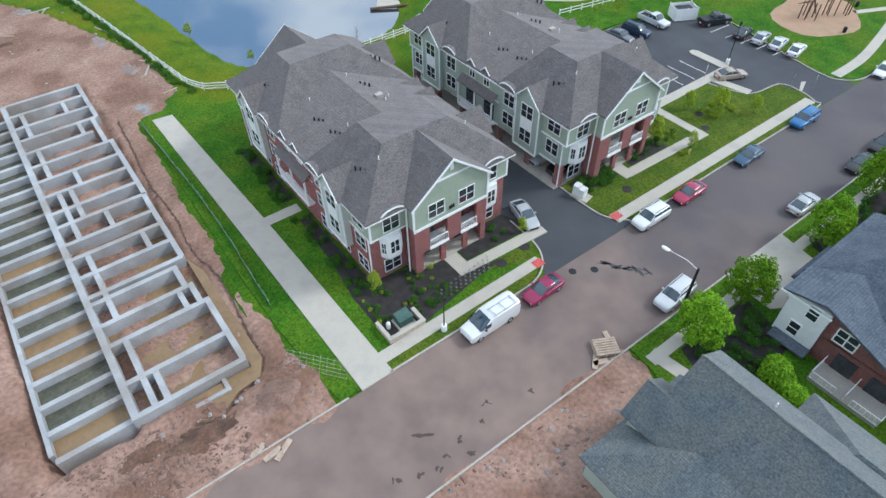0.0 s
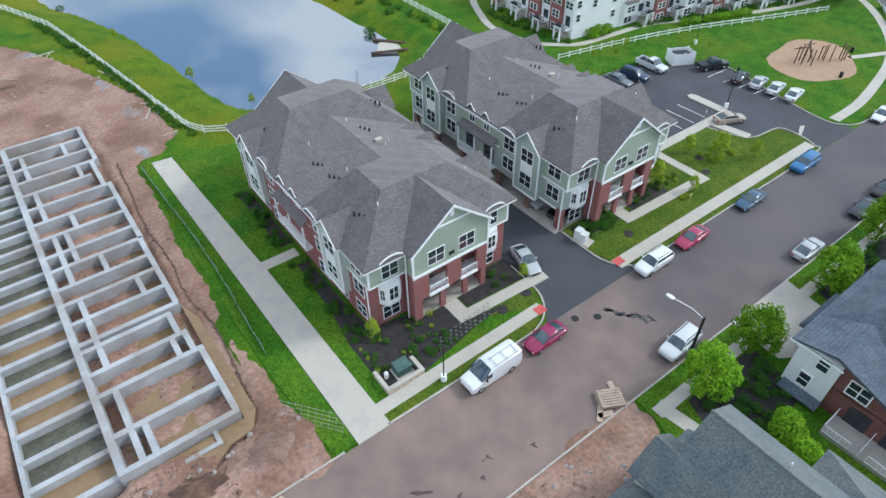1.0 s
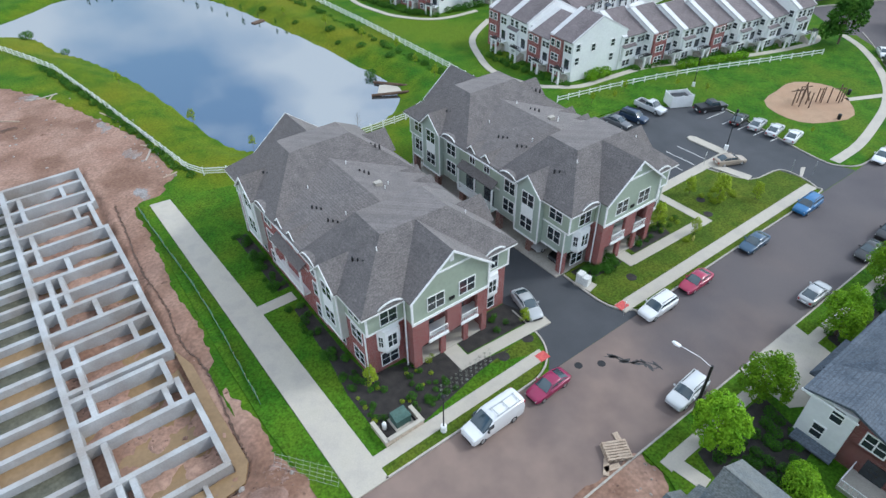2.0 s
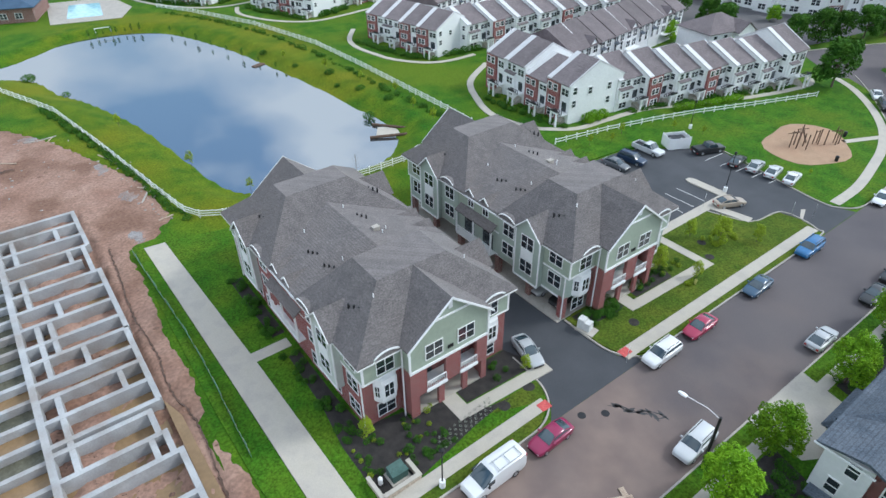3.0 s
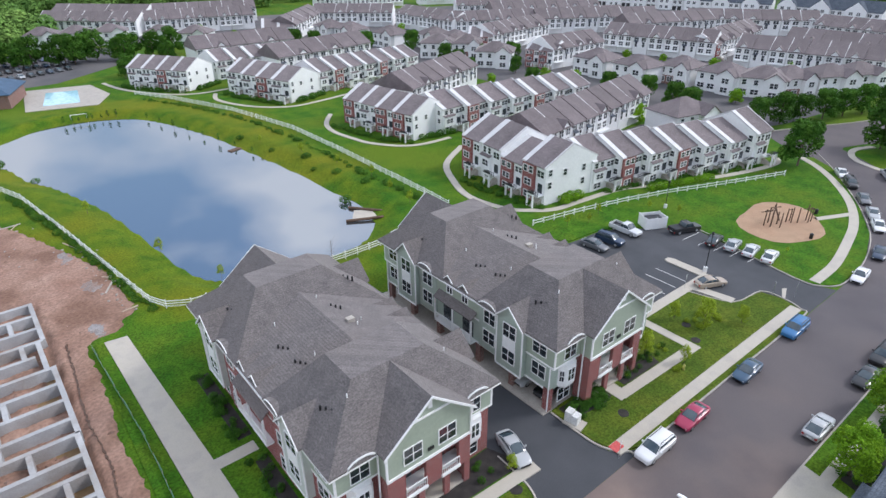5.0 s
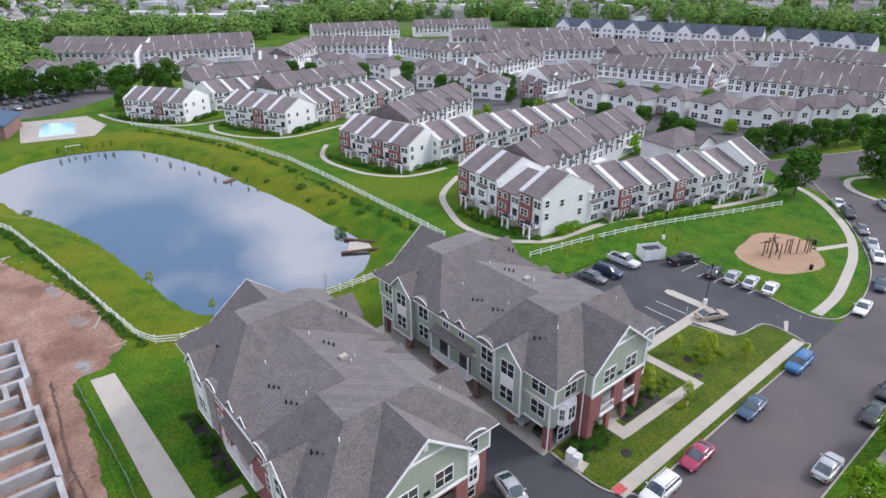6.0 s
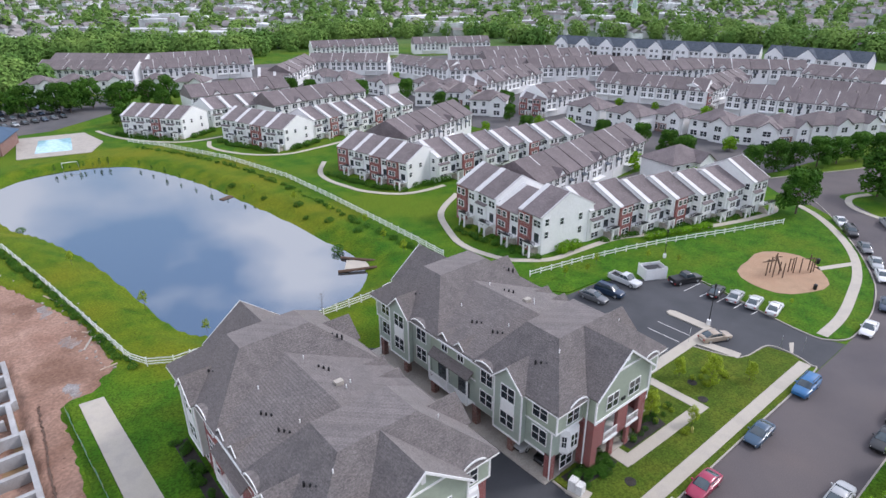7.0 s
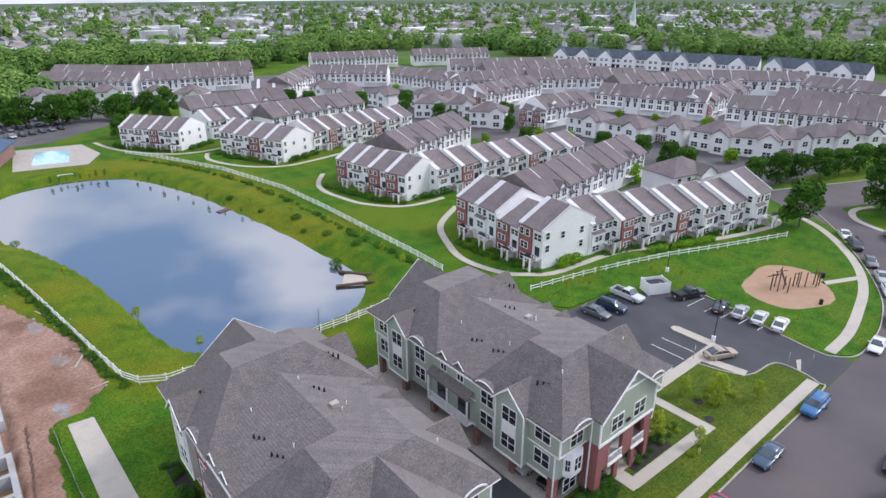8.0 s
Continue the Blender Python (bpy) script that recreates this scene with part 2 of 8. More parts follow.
BLUEROOF = mat("blue_metal_roof", (0.03, 0.07, 0.13), (0.05, 0.10, 0.17), 0.4, 0.5, 0.1, 3)
TOWN = mat("town_walls", (0.34, 0.345, 0.355), (0.74, 0.74, 0.74), 0.01, 0.8, 0, 0.2, island=0.35)
TOWNROOF = mat("town_roofs", (0.11, 0.10, 0.10), (0.24, 0.22, 0.21), 0.01, 0.9, 0, 0.2, island=0.5)


def water_mat():
    m = bpy.data.materials.new("pond_water")
    m.use_nodes = True
    n, l = m.node_tree.nodes, m.node_tree.links
    b = n["Principled BSDF"]
    b.inputs["Base Color"].default_value = (0.035, 0.05, 0.06, 1)
    b.inputs["Roughness"].default_value, b.inputs["IOR"].default_value = 0.03, 2.8
    b.inputs["Specular IOR Level"].default_value = 1.0
    co = n.new("ShaderNodeTexCoord")
    no = n.new("ShaderNodeTexNoise")
    no.inputs["Scale"].default_value, no.inputs["Detail"].default_value = 1.6, 3
    bp = n.new("ShaderNodeBump")
    bp.inputs["Strength"].default_value, bp.inputs["Distance"].default_value = 0.05, 0.02
    l.new(co.outputs["Object"], no.inputs["Vector"])
    l.new(no.outputs["Fac"], bp.inputs["Height"])
    l.new(bp.outputs["Normal"], b.inputs["Normal"])
    return m


def road_mat():
    """Asphalt that is dusted with clay towards the building site."""
    m = mat("street_asphalt", (0.072, 0.067, 0.076), (0.096, 0.088, 0.096), 0.15, 0.92, 0.2, 9, stain=(0.108, 0.096, 0.100), stain_scale=0.06, grain=0.14)
    n, l = m.node_tree.nodes, m.node_tree.links
    b = n["Principled BSDF"]
    old = b.inputs["Base Color"].links[0].from_socket
    co = n["Texture Coordinate"]
    sp = n.new("ShaderNodeSeparateXYZ")
    l.new(co.outputs["Object"], sp.inputs[0])
    no = n.new("ShaderNodeTexNoise")
    no.inputs["Scale"].default_value, no.inputs["Detail"].default_value = 0.09, 6
    l.new(co.outputs["Object"], no.inputs["Vector"])
    ma = n.new("ShaderNodeMath")
    ma.operation = "MULTIPLY_ADD"
    ma.inputs[1].default_value = 46
    l.new(no.outputs["Fac"], ma.inputs[0])
    l.new(sp.outputs["X"], ma.inputs[2])
    mr = n.new("ShaderNodeMapRange")
    mr.interpolation_type = "SMOOTHSTEP"
    mr.inputs["From Min"].default_value, mr.inputs["From Max"].default_value = 28, 76
    mr.inputs["To Min"].default_value, mr.inputs["To Max"].default_value = 1.0, 0.1
    l.new(ma.outputs[0], mr.inputs["Value"])
    dust = n.new("ShaderNodeTexNoise")
    dust.inputs["Scale"].default_value, dust.inputs["Detail"].default_value = 0.25, 6
    l.new(co.outputs["Object"], dust.inputs["Vector"])
    dr = n.new("ShaderNodeValToRGB")
    dr.color_ramp.elements[0].position, dr.color_ramp.elements[1].position = 0.35, 0.65
    dr.color_ramp.elements[0].color, dr.color_ramp.elements[1].color = (0.175, 0.127, 0.110, 1), (0.245, 0.178, 0.148, 1)
    l.new(dust.outputs["Fac"], dr.inputs["Fac"])
    mx = n.new("ShaderNodeMix")
    mx.data_type = "RGBA"
    l.new(mr.outputs["Result"], mx.inputs["Factor"])
    l.new(old, mx.inputs["A"])
    l.new(dr.outputs["Color"], mx.inputs["B"])
    l.new(mx.outputs["Result"], b.inputs["Base Color"])
    return m


def meadow_mat():
    """Green grass near by, olive meadow grass round the pond, dull ground under the town and woods far off, its colour
    lifted for haze.
    """
    m = GRASS
    n, l = m.node_tree.nodes, m.node_tree.links
    b = n["Principled BSDF"]
    old = b.inputs["Base Color"].links[0].from_socket
    # meadow grass in an oval round the pond, with a ragged edge
    mp = n.new("ShaderNodeMapping")
    mp.inputs["Location"].default_value = (-22 / 36, -117 / 76, 0)
    mp.inputs["Scale"].default_value = (1 / 36, 1 / 76, 0)
    l.new(n["Texture Coordinate"].outputs["Object"], mp.inputs["Vector"])
    ln = n.new("ShaderNodeVectorMath")
    ln.operation = "LENGTH"
    l.new(mp.outputs["Vector"], ln.inputs[0])
    rag = n.new("ShaderNodeTexNoise")
    rag.inputs["Scale"].default_value, rag.inputs["Detail"].default_value = 0.12, 6
    l.new(n["Texture Coordinate"].outputs["Object"], rag.inputs["Vector"])
    sm = n.new("ShaderNodeMath")
    sm.operation = "MULTIPLY_ADD"
    sm.inputs[1].default_value = 0.55
    l.new(rag.outputs["Fac"], sm.inputs[0])
    l.new(ln.outputs["Value"], sm.inputs[2])
    ov = n.new("ShaderNodeMapRange")
    ov.interpolation_type = "SMOOTHSTEP"
    ov.inputs["From Min"].default_value, ov.inputs["From Max"].default_value = 1.12, 1.36
    ov.inputs["To Min"].default_value, ov.inputs["To Max"].default_value = 0.8, 0.0
    l.new(sm.outputs[0], ov.inputs["Value"])
    olive = n.new("ShaderNodeMix")
    olive.data_type, olive.blend_type = "RGBA", "MULTIPLY"
    olive.inputs["B"].default_value = (1.62, 1.06, 0.9, 1)
    l.new(ov.outputs["Result"], olive.inputs["Factor"])
    l.new(old, olive.inputs["A"])
    old = olive.outputs["Result"]
    # far off: dull town and woods ground, with distance haze mixed into the colour
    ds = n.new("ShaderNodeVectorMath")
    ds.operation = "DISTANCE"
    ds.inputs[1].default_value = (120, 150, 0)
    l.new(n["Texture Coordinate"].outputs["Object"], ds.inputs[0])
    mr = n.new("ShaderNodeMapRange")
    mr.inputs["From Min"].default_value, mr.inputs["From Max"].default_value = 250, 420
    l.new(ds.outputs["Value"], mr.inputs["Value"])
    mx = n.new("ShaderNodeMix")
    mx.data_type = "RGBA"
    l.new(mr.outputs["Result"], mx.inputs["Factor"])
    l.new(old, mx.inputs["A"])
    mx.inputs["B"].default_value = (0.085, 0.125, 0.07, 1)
    l.new(mx.outputs["Result"], b.inputs["Base Color"])


meadow_mat()
STREET = road_mat()
WATER = water_mat()
PAINTS = {}


def paint(name, c):
    if name not in PAINTS:
        m = mat("paint_" + name, c, tuple(min(1, v * 1.02) for v in c), 0.8, 0.3, 0, 2, grain=0.02)
        m.node_tree.nodes["Principled BSDF"].inputs["Coat Weight"].default_value = 0.5
        PAINTS[name] = m
    return PAINTS[name]


# ---- mesh helpers ----
def box(bm, x0, y0, z0, x1, y1, z1):
    v = [bm.verts.new(p) for p in ((x0, y0, z0), (x1, y0, z0), (x1, y1, z0), (x0, y1, z0), (x0, y0, z1), (x1, y0, z1), (x1, y1, z1), (x0, y1, z1))]
    for f in ((3, 2, 1, 0), (4, 5, 6, 7), (0, 1, 5, 4), (1, 2, 6, 5), (2, 3, 7, 6), (3, 0, 4, 7)):
        bm.faces.new([v[i] for i in f])


def prism(bm, poly, z0, z1):
    """A closed solid over a counter-clockwise outline."""
    lo = [bm.verts.new((p[0], p[1], z0)) for p in poly]
    hi = [bm.verts.new((p[0], p[1], z1)) for p in poly]
    n = len(poly)
    bm.faces.new(hi)
    bm.faces.new(lo[::-1])
    for i in range(n):
        bm.faces.new((lo[i], lo[(i + 1) % n], hi[(i + 1) % n], hi[i]))


def solid(bm, loops):
    """A closed solid lofted through rings of equal length, capped at both ends."""
    rings = [[bm.verts.new(p) for p in r] for r in loops]
    n = len(rings[0])
    for a, b in zip(rings, rings[1:]):
        for i in range(n):
            bm.faces.new((a[i], a[(i + 1) % n], b[(i + 1) % n], b[i]))
    bm.faces.new(rings[0][::-1])
    bm.faces.new(rings[-1])


def cyl(bm, x, y, z0, z1, r0, r1=None, n=10):
    r1 = r0 if r1 is None else r1
    c = [(math.cos(2 * math.pi * i / n), math.sin(2 * math.pi * i / n)) for i in range(n)]
    solid(bm, [[(x + r0 * a, y + r0 * b, z0) for a, b in c], [(x + r1 * a, y + r1 * b, z1) for a, b in c]])


def tube(bm, p, q, r0, r1=None, n=6):
    p, q = Vector(p), Vector(q)
    r1 = r0 if r1 is None else r1
    d = (q - p).normalized()
    u = d.orthogonal().normalized()
    w = d.cross(u)
    ring = lambda c, r: [c + r * (math.cos(2 * math.pi * i / n) * u + math.sin(2 * math.pi * i / n) * w) for i in range(n)]
    solid(bm, [ring(p, r0), ring(q, r1)])


def mesh(name, bm, material, smooth=False):
    bmesh.ops.recalc_face_normals(bm, faces=bm.faces)
    me = bpy.data.meshes.new(name)
    bm.to_mesh(me)
    bm.free()
    me.materials.append(material)
    if smooth:
        me.polygons.foreach_set("use_smooth", [True] * len(me.polygons))
        me.set_sharp_from_angle(angle=radians(38))
    return me


def part(name, bm, material, parent, label="", smooth=False, m=None):
    ob = new(name, bm if isinstance(bm, bpy.types.Mesh) else mesh(name, bm, material, smooth))
    ob.parent = parent
    if m is not None:
        ob.matrix_basis = m
    return tagged(ob, label)


def thing(name, label, category, group="", m=None, kind=""):
    ob = new(name)
    ob.empty_display_size = 0.2
    if m is not None:
        ob.matrix_basis = m
    return tagged(ob, label, category, group, kind)


def single(name, bm, material, label, category="", group="", kind="", smooth=False, m=None):
    ob = new(name, mesh(name, bm, material, smooth))
    if m is not None:
        ob.matrix_basis = m
    return tagged(ob, label, category, group, kind)


def boxes(*bs):
    bm = bmesh.new()
    for b in bs:
        box(bm, *b)
    return bm


def offset_line(pts, d):
    """A polyline moved d metres to its left."""
    out = []
    for i, p in enumerate(pts):
        a, b = pts[max(i - 1, 0)], pts[min(i + 1, len(pts) - 1)]
        t = Vector((b[0] - a[0], b[1] - a[1])).normalized()
        out.append((p[0] - t.y * d, p[1] + t.x * d))
    return out


def ribbon(bm, pts, d0, d1, z0, z1):
    a, b = offset_line(pts, d0), offset_line(pts, d1)
    solid(bm, [[(*p, z0), (*q, z0), (*q, z1), (*p, z1)] for p, q in zip(a, b)])


def smooth_line(pts, n=6):
    out = []
    for i in range(len(pts) - 1):
        p0, p1, p2, p3 = (Vector(pts[max(0, min(len(pts) - 1, j))]) for j in (i - 1, i, i + 1, i + 2))
        for k in range(n):
            t = k / n
            q = 0.5 * ((2 * p1) + (p2 - p0) * t + (2 * p0 - 5 * p1 + 4 * p2 - p3) * t * t + (3 * p1 - p0 - 3 * p2 + p3) * t ** 3)
            out.append(tuple(q))
    out.append(tuple(pts[-1]))
    return out


def inside(p, poly):
    c, j = False, len(poly) - 1
    for i in range(len(poly)):
        (xi, yi), (xj, yj) = poly[i], poly[j]
        if (yi > p[1]) != (yj > p[1]) and p[0] < (xj - xi) * (p[1] - yi) / (yj - yi) + xi:
            c = not c
        j = i
    return c


def lattice(xs, zs, holes, y0, y1):
    """One connected plate in the x-z plane with rectangular holes; (i, j) names a cell."""
    bm = bmesh.new()
    cells = [(i, j) for i in range(len(xs) - 1) for j in range(len(zs) - 1) if (i, j) not in holes]
    vs = {}

    def v(i, j, y):
        if (i, j, y) not in vs:
            vs[i, j, y] = bm.verts.new((xs[i], y, zs[j]))
        return vs[i, j, y]
    have = set(cells)
    for i, j in cells:
        bm.faces.new([v(i, j, y0), v(i + 1, j, y0), v(i + 1, j + 1, y0), v(i, j + 1, y0)])
        bm.faces.new([v(i, j, y1), v(i, j + 1, y1), v(i + 1, j + 1, y1), v(i + 1, j, y1)])
        for di, dj, a, b in ((-1, 0, (i, j), (i, j + 1)), (1, 0, (i + 1, j), (i + 1, j + 1)), (0, -1, (i, j), (i + 1, j)), (0, 1, (i, j + 1), (i + 1, j + 1))):
            if (i + di, j + dj) not in have:
                bm.faces.new([v(*a, y0), v(*b, y0), v(*b, y1), v(*a, y1)])
    return bm

# ---- ground ----
POND = smooth_line([(16, 60), (26, 58.2), (37, 58.5), (43.5, 64), (45.5, 72), (44.9, 83), (44.3, 95), (43.2, 106.5), (39.8, 132.9), (36.8, 146), (33.1, 157.7), (28.6, 166), (21.4, 171), (14.2, 172.2), (5.5, 170.4), (-2, 164), (-8, 159.5), (-15, 158), (-16, 152), (-9, 147.5), (-4.5, 140.6), (-2.2, 129.6), (1.1, 122.7), (4.4, 112), (7.1, 100.8), (9.4, 83.2), (10.6, 71.6), (12.4, 64.2), (16, 60)], 4)[:-1]
WATER_Z = -1.6
PIT = (-27.2, 7.6, -9.4, 69.0)


def shore_signed(px, py):
    """Distance to the pond's shore, negative on the water, for arrays of points."""
    poly = np.array(POND)
    best = np.full(px.shape, 1e9)
    odd = np.zeros(px.shape, bool)
    for a, b in zip(poly, np.roll(poly, -1, 0)):
        d = b - a
        t = np.clip(((px - a[0]) * d[0] + (py - a[1]) * d[1]) / (d @ d), 0, 1)
        best = np.minimum(best, np.hypot(px - a[0] - t * d[0], py - a[1] - t * d[1]))
        cross = ((a[1] > py) != (b[1] > py)) & (px < (b[0] - a[0]) * (py - a[1]) / (b[1] - a[1] + 1e-12) + a[0])
        odd ^= cross
    return np.where(odd, -best, best)


def grid_mesh(name, xs, ys, zf, material, keep=None):
    X, Y = np.meshgrid(xs, ys)
    Z = zf(X, Y)
    nx, ny = len(xs), len(ys)
    v = np.stack([X.ravel(), Y.ravel(), Z.ravel()], 1)
    i = (np.arange(ny - 1)[:, None] * nx + np.arange(nx - 1)[None, :]).ravel()
    f = np.stack([i, i + 1, i + nx + 1, i + nx], 1)
    if keep is not None:
        k = keep(X, Y).ravel()
        f = f[k[f].any(1)]
        used = np.unique(f)
        remap = np.zeros(len(v), int)
        remap[used] = np.arange(len(used))
        v, f = v[used], remap[f]
    me = bpy.data.meshes.new(name)
    me.from_pydata(v.tolist(), [], f.tolist())
    me.materials.append(material)
    me.polygons.foreach_set("use_smooth", [True] * len(me.polygons))
    return new(name, me)


def fbm(X, Y, s, seed=0.0):
    """Cheap rolling noise from summed sines."""
    r = np.zeros_like(X)
    for k in range(1, 6):
        a = seed + k * 1.7
        r += np.sin(X * s * k * math.cos(a) + Y * s * k * math.sin(a) + a * 3) * np.cos(Y * s * k * 0.9 * math.cos(a * 1.3) - X * s * k * 0.7 * math.sin(a) + a) / k
    return r


# outlines of the bare clay of the building site
SITE = smooth_line([(-5.2, -1.4), (-5.7, 4), (-6.8, 13), (-6.4, 30), (-6.0, 45), (-5.4, 53.5), (-1.3, 56), (1.6, 61), (0.6, 72), (-3, 86), (-8, 99), (-16, 113), (-30, 124), (-62, 132)], 3) + [(-62, -1.4)]
SITE_S = [(-62, -11.05), (18.8, -11.05), (18.6, -14.5), (17.5, -17), (15, -24), (4, -34), (-62, -45)]


def poly_distance(X, Y, poly):
    P = np.array(poly)
    best, odd = np.full(X.shape, 1e9), np.zeros(X.shape, bool)
    for a, b in zip(P, np.roll(P, -1, 0)):
        d = b - a
        t = np.clip(((X - a[0]) * d[0] + (Y - a[1]) * d[1]) / (d @ d), 0, 1)
        best = np.minimum(best, np.hypot(X - a[0] - t * d[0], Y - a[1] - t * d[1]))
        odd ^= ((a[1] > Y) != (b[1] > Y)) & (X < (b[0] - a[0]) * (Y - a[1]) / (b[1] - a[1] + 1e-12) + a[0])
    return np.where(odd, best, -best)


def ground_z(X, Y):
    d = shore_signed(X, Y)
    z = np.full(X.shape, -0.02)
    s = np.clip(d / 6.0, 0, 1)
    bank = WATER_Z - 0.02 + 1.6 * (s * s * (3 - 2 * s))
    z = np.where(d < 6.0, bank, z)
    z = np.where(d < 0, WATER_Z + np.maximum(d * 0.5, -1.2), z)
    hole = (X > PIT[0] + 1) & (X < PIT[2] - 1) & (Y > PIT[1] + 1) & (Y < PIT[3] - 1)
    for poly in (SITE, SITE_S):
        z = np.where(poly_distance(X, Y, poly) > 1.3, -1.6, z)
    return np.where(hole, -3.0, z)


far = [3, 8, 18, 40, 90, 180, 400, 900, 2200, 4500]
gx = np.concatenate([[-64 - f for f in far[::-1]], np.arange(-64, 152, 1.0), [152 + f for f in far]])
gy = np.concatenate([[-60 - f for f in far[::-1]], np.arange(-60, 216, 1.0), [216 + f for f in far]])
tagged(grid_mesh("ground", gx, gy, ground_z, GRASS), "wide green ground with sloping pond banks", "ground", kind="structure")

bm = bmesh.new()
prism(bm, [(p[0], p[1]) for p in offset_line(POND + POND[:1], -1.5)[:-1]], WATER_Z - 0.3, WATER_Z)
tagged(new("water", mesh("water", bm, WATER)), "still pond water that mirrors the clouds", "pond", kind="structure")

DITCH = smooth_line([(-8.0, 56), (-8.3, 50), (-8.9, 40), (-8.5, 32), (-8.9, 26), (-8.1, 20), (-8.6, 12), (-8.8, 8.2), (-10.2, 6.4), (-12.2, 5.9), (-14.0, 4.6), (-16.4, 5.3)], 5)


def site_z(X, Y):
    d = poly_distance(X, Y, SITE) + 0.5 * fbm(X, Y, 0.8, 2)
    z = -0.12 + 0.2 * np.clip(d / 0.8, 0, 1) + 0.07 * fbm(X, Y, 0.35) * np.clip(d / 3, 0, 1) + 0.03 * fbm(X, Y, 1.6, 5)
    z += 0.7 * np.exp(-(((X + 9) / 3.2) ** 2 + ((Y - 3.4) / 2.0) ** 2)) + 0.5 * np.exp(-(((X + 17) / 4) ** 2 + ((Y - 2.6) / 1.4) ** 2))
    z += 0.5 * np.exp(-(((X + 29.5) / 1.6) ** 2)) * ((Y > 4) & (Y < 75))
    for a, b in zip(DITCH, DITCH[1:]):
        dx, dy = b[0] - a[0], b[1] - a[1]
        t = np.clip(((X - a[0]) * dx + (Y - a[1]) * dy) / (dx * dx + dy * dy), 0, 1)
        z -= 0.16 * np.exp(-((np.hypot(X - a[0] - t * dx, Y - a[1] - t * dy) + 0.12 * fbm(X, Y, 1.9, 1)) / 0.34) ** 2)
    e = np.minimum(np.minimum(X - PIT[0], PIT[2] - X), np.minimum(Y - PIT[1], PIT[3] - Y)) + 0.25 * fbm(X, Y, 0.9, 7)
    pit = -0.78 + 0.24 * fbm(X, Y, 0.7, 3) + 0.10 * fbm(X, Y, 2.3, 4)
    pit = np.where(X < -20, pit - 1.0, pit + 0.15)
    s = np.clip((e + 0.3) / 1.0, 0, 1)
    low = np.exp(-(((X + 12.6) / 2.6) ** 2 + ((Y - 6.9) / 1.2) ** 2)) + np.exp(-(((X + 9.0) / 0.7) ** 2)) * (Y < 26) * (Y > 6)
    return z * (1 - s) + pit * s - 0.30 * low * (1 - s)


tagged(grid_mesh("ground_clay", np.arange(-62, 4, 0.42), np.arange(-1.5, 133, 0.42), site_z, DIRT, lambda X, Y: poly_distance(X, Y, SITE) > -1.0), "bare reddish clay of a building site", "ground", kind="structure")


def site_s_z(X, Y):
    d = poly_distance(X, Y, SITE_S) + 0.5 * fbm(X, Y, 0.8, 2)
    return -0.12 + 0.22 * np.clip(d / 0.8, 0, 1) + 0.08 * fbm(X, Y, 0.6) * np.clip(d / 3, 0, 1) + 0.06 * fbm(X, Y, 2.4, 5) * np.clip(d, 0, 1)


tagged(grid_mesh("ground_rubble", np.arange(-62, 20, 0.5), np.arange(-45, -10.9, 0.5), site_s_z, DIRT, lambda X, Y: poly_distance(X, Y, SITE_S) > -0.8), "rubble-strewn clay beside the road", "ground", kind="structure")


# ---- road, drives and paths ----
def slab(name, poly, z0, z1, material, label, category, kind="structure"):
    bm = bmesh.new()
    prism(bm, poly, z0, z1)
    return single(name, bm, material, label, category, kind=kind)


ROAD_N, ROAD_S = -0.6, -11.6
slab("road", [(-62, ROAD_S), (34, ROAD_S), (34, ROAD_N), (-62, ROAD_N)], -0.3, 0.0, STREET, "dusty asphalt street with clay stains", "road")
BEND = smooth_line([(34, -6.1), (60, -6.1), (84, -6.1), (95, -5.0), (106, -1.6), (117, 3.6), (128, 10.5), (136, 17.5), (142, 25), (147, 32)], 5)
bm = bmesh.new()
ribbon(bm, BEND, -5.5, 5.5, -0.3, 0.002)
single("road", bm, STREET, "grey asphalt street curving away", "road", kind="structure")
slab("road", [(131, 16), (134.5, 25.5), (141, 35), (147, 42.2), (160.7, 36.6), (172, 31.4), (185, 26.4), (230, 8), (226, -2), (165, 16.2), (156, 22.3), (150, 24.4), (144.5, 23.4), (140.8, 20), (139.4, 14)], -0.3, 0.006, STREET, "grey asphalt cross street", "road")
bm = bmesh.new()
ribbon(bm, [(147.2, 42.4), (160.8, 36.8), (172.1, 31.6), (185.1, 26.6), (230, 8.2)], -0.1, 0.12, -0.2, 0.15)
single("kerb", bm, KERB, "pale concrete kerb", "kerb", kind="structure")
slab("driveway", [(18.6, -0.58), (33.4, -0.58), (30.6, 1.4), (30.2, 4), (30.2, 40.6), (24, 46), (21.6, 46), (21.5, 8), (21.2, 3), (20.4, 1.2)], -0.3, 0.006, NEWTAR, "dark asphalt drive between the apartment houses", "driveway")
slab("car_park", [(50.5, 12.9), (63.8, 12.9), (66.0, 7.2), (71.8, 6.2), (72.5, 3.0), (71.5, ROAD_N), (80.6, ROAD_N), (79.2, 3), (80.2, 9.2), (83.4, 23.2), (81, 26), (72.5, 32), (70, 33.2), (62.5, 33.6), (55, 40), (50.5, 40)], -0.3, 0.010, NEWTAR, "dark asphalt car park", "car park")

slab("access_road", [(142, 47), (160, 42), (214, 36), (330, -10), (410, 60), (345, 285), (200, 335), (75, 372), (36, 366), (60, 300), (106, 246), (112, 232), (128, 205), (134, 170), (134, 132), (140, 108), (142, 84)], -0.2, 0.004, ASPHALT, "grey asphalt courts between the terraces", "road")
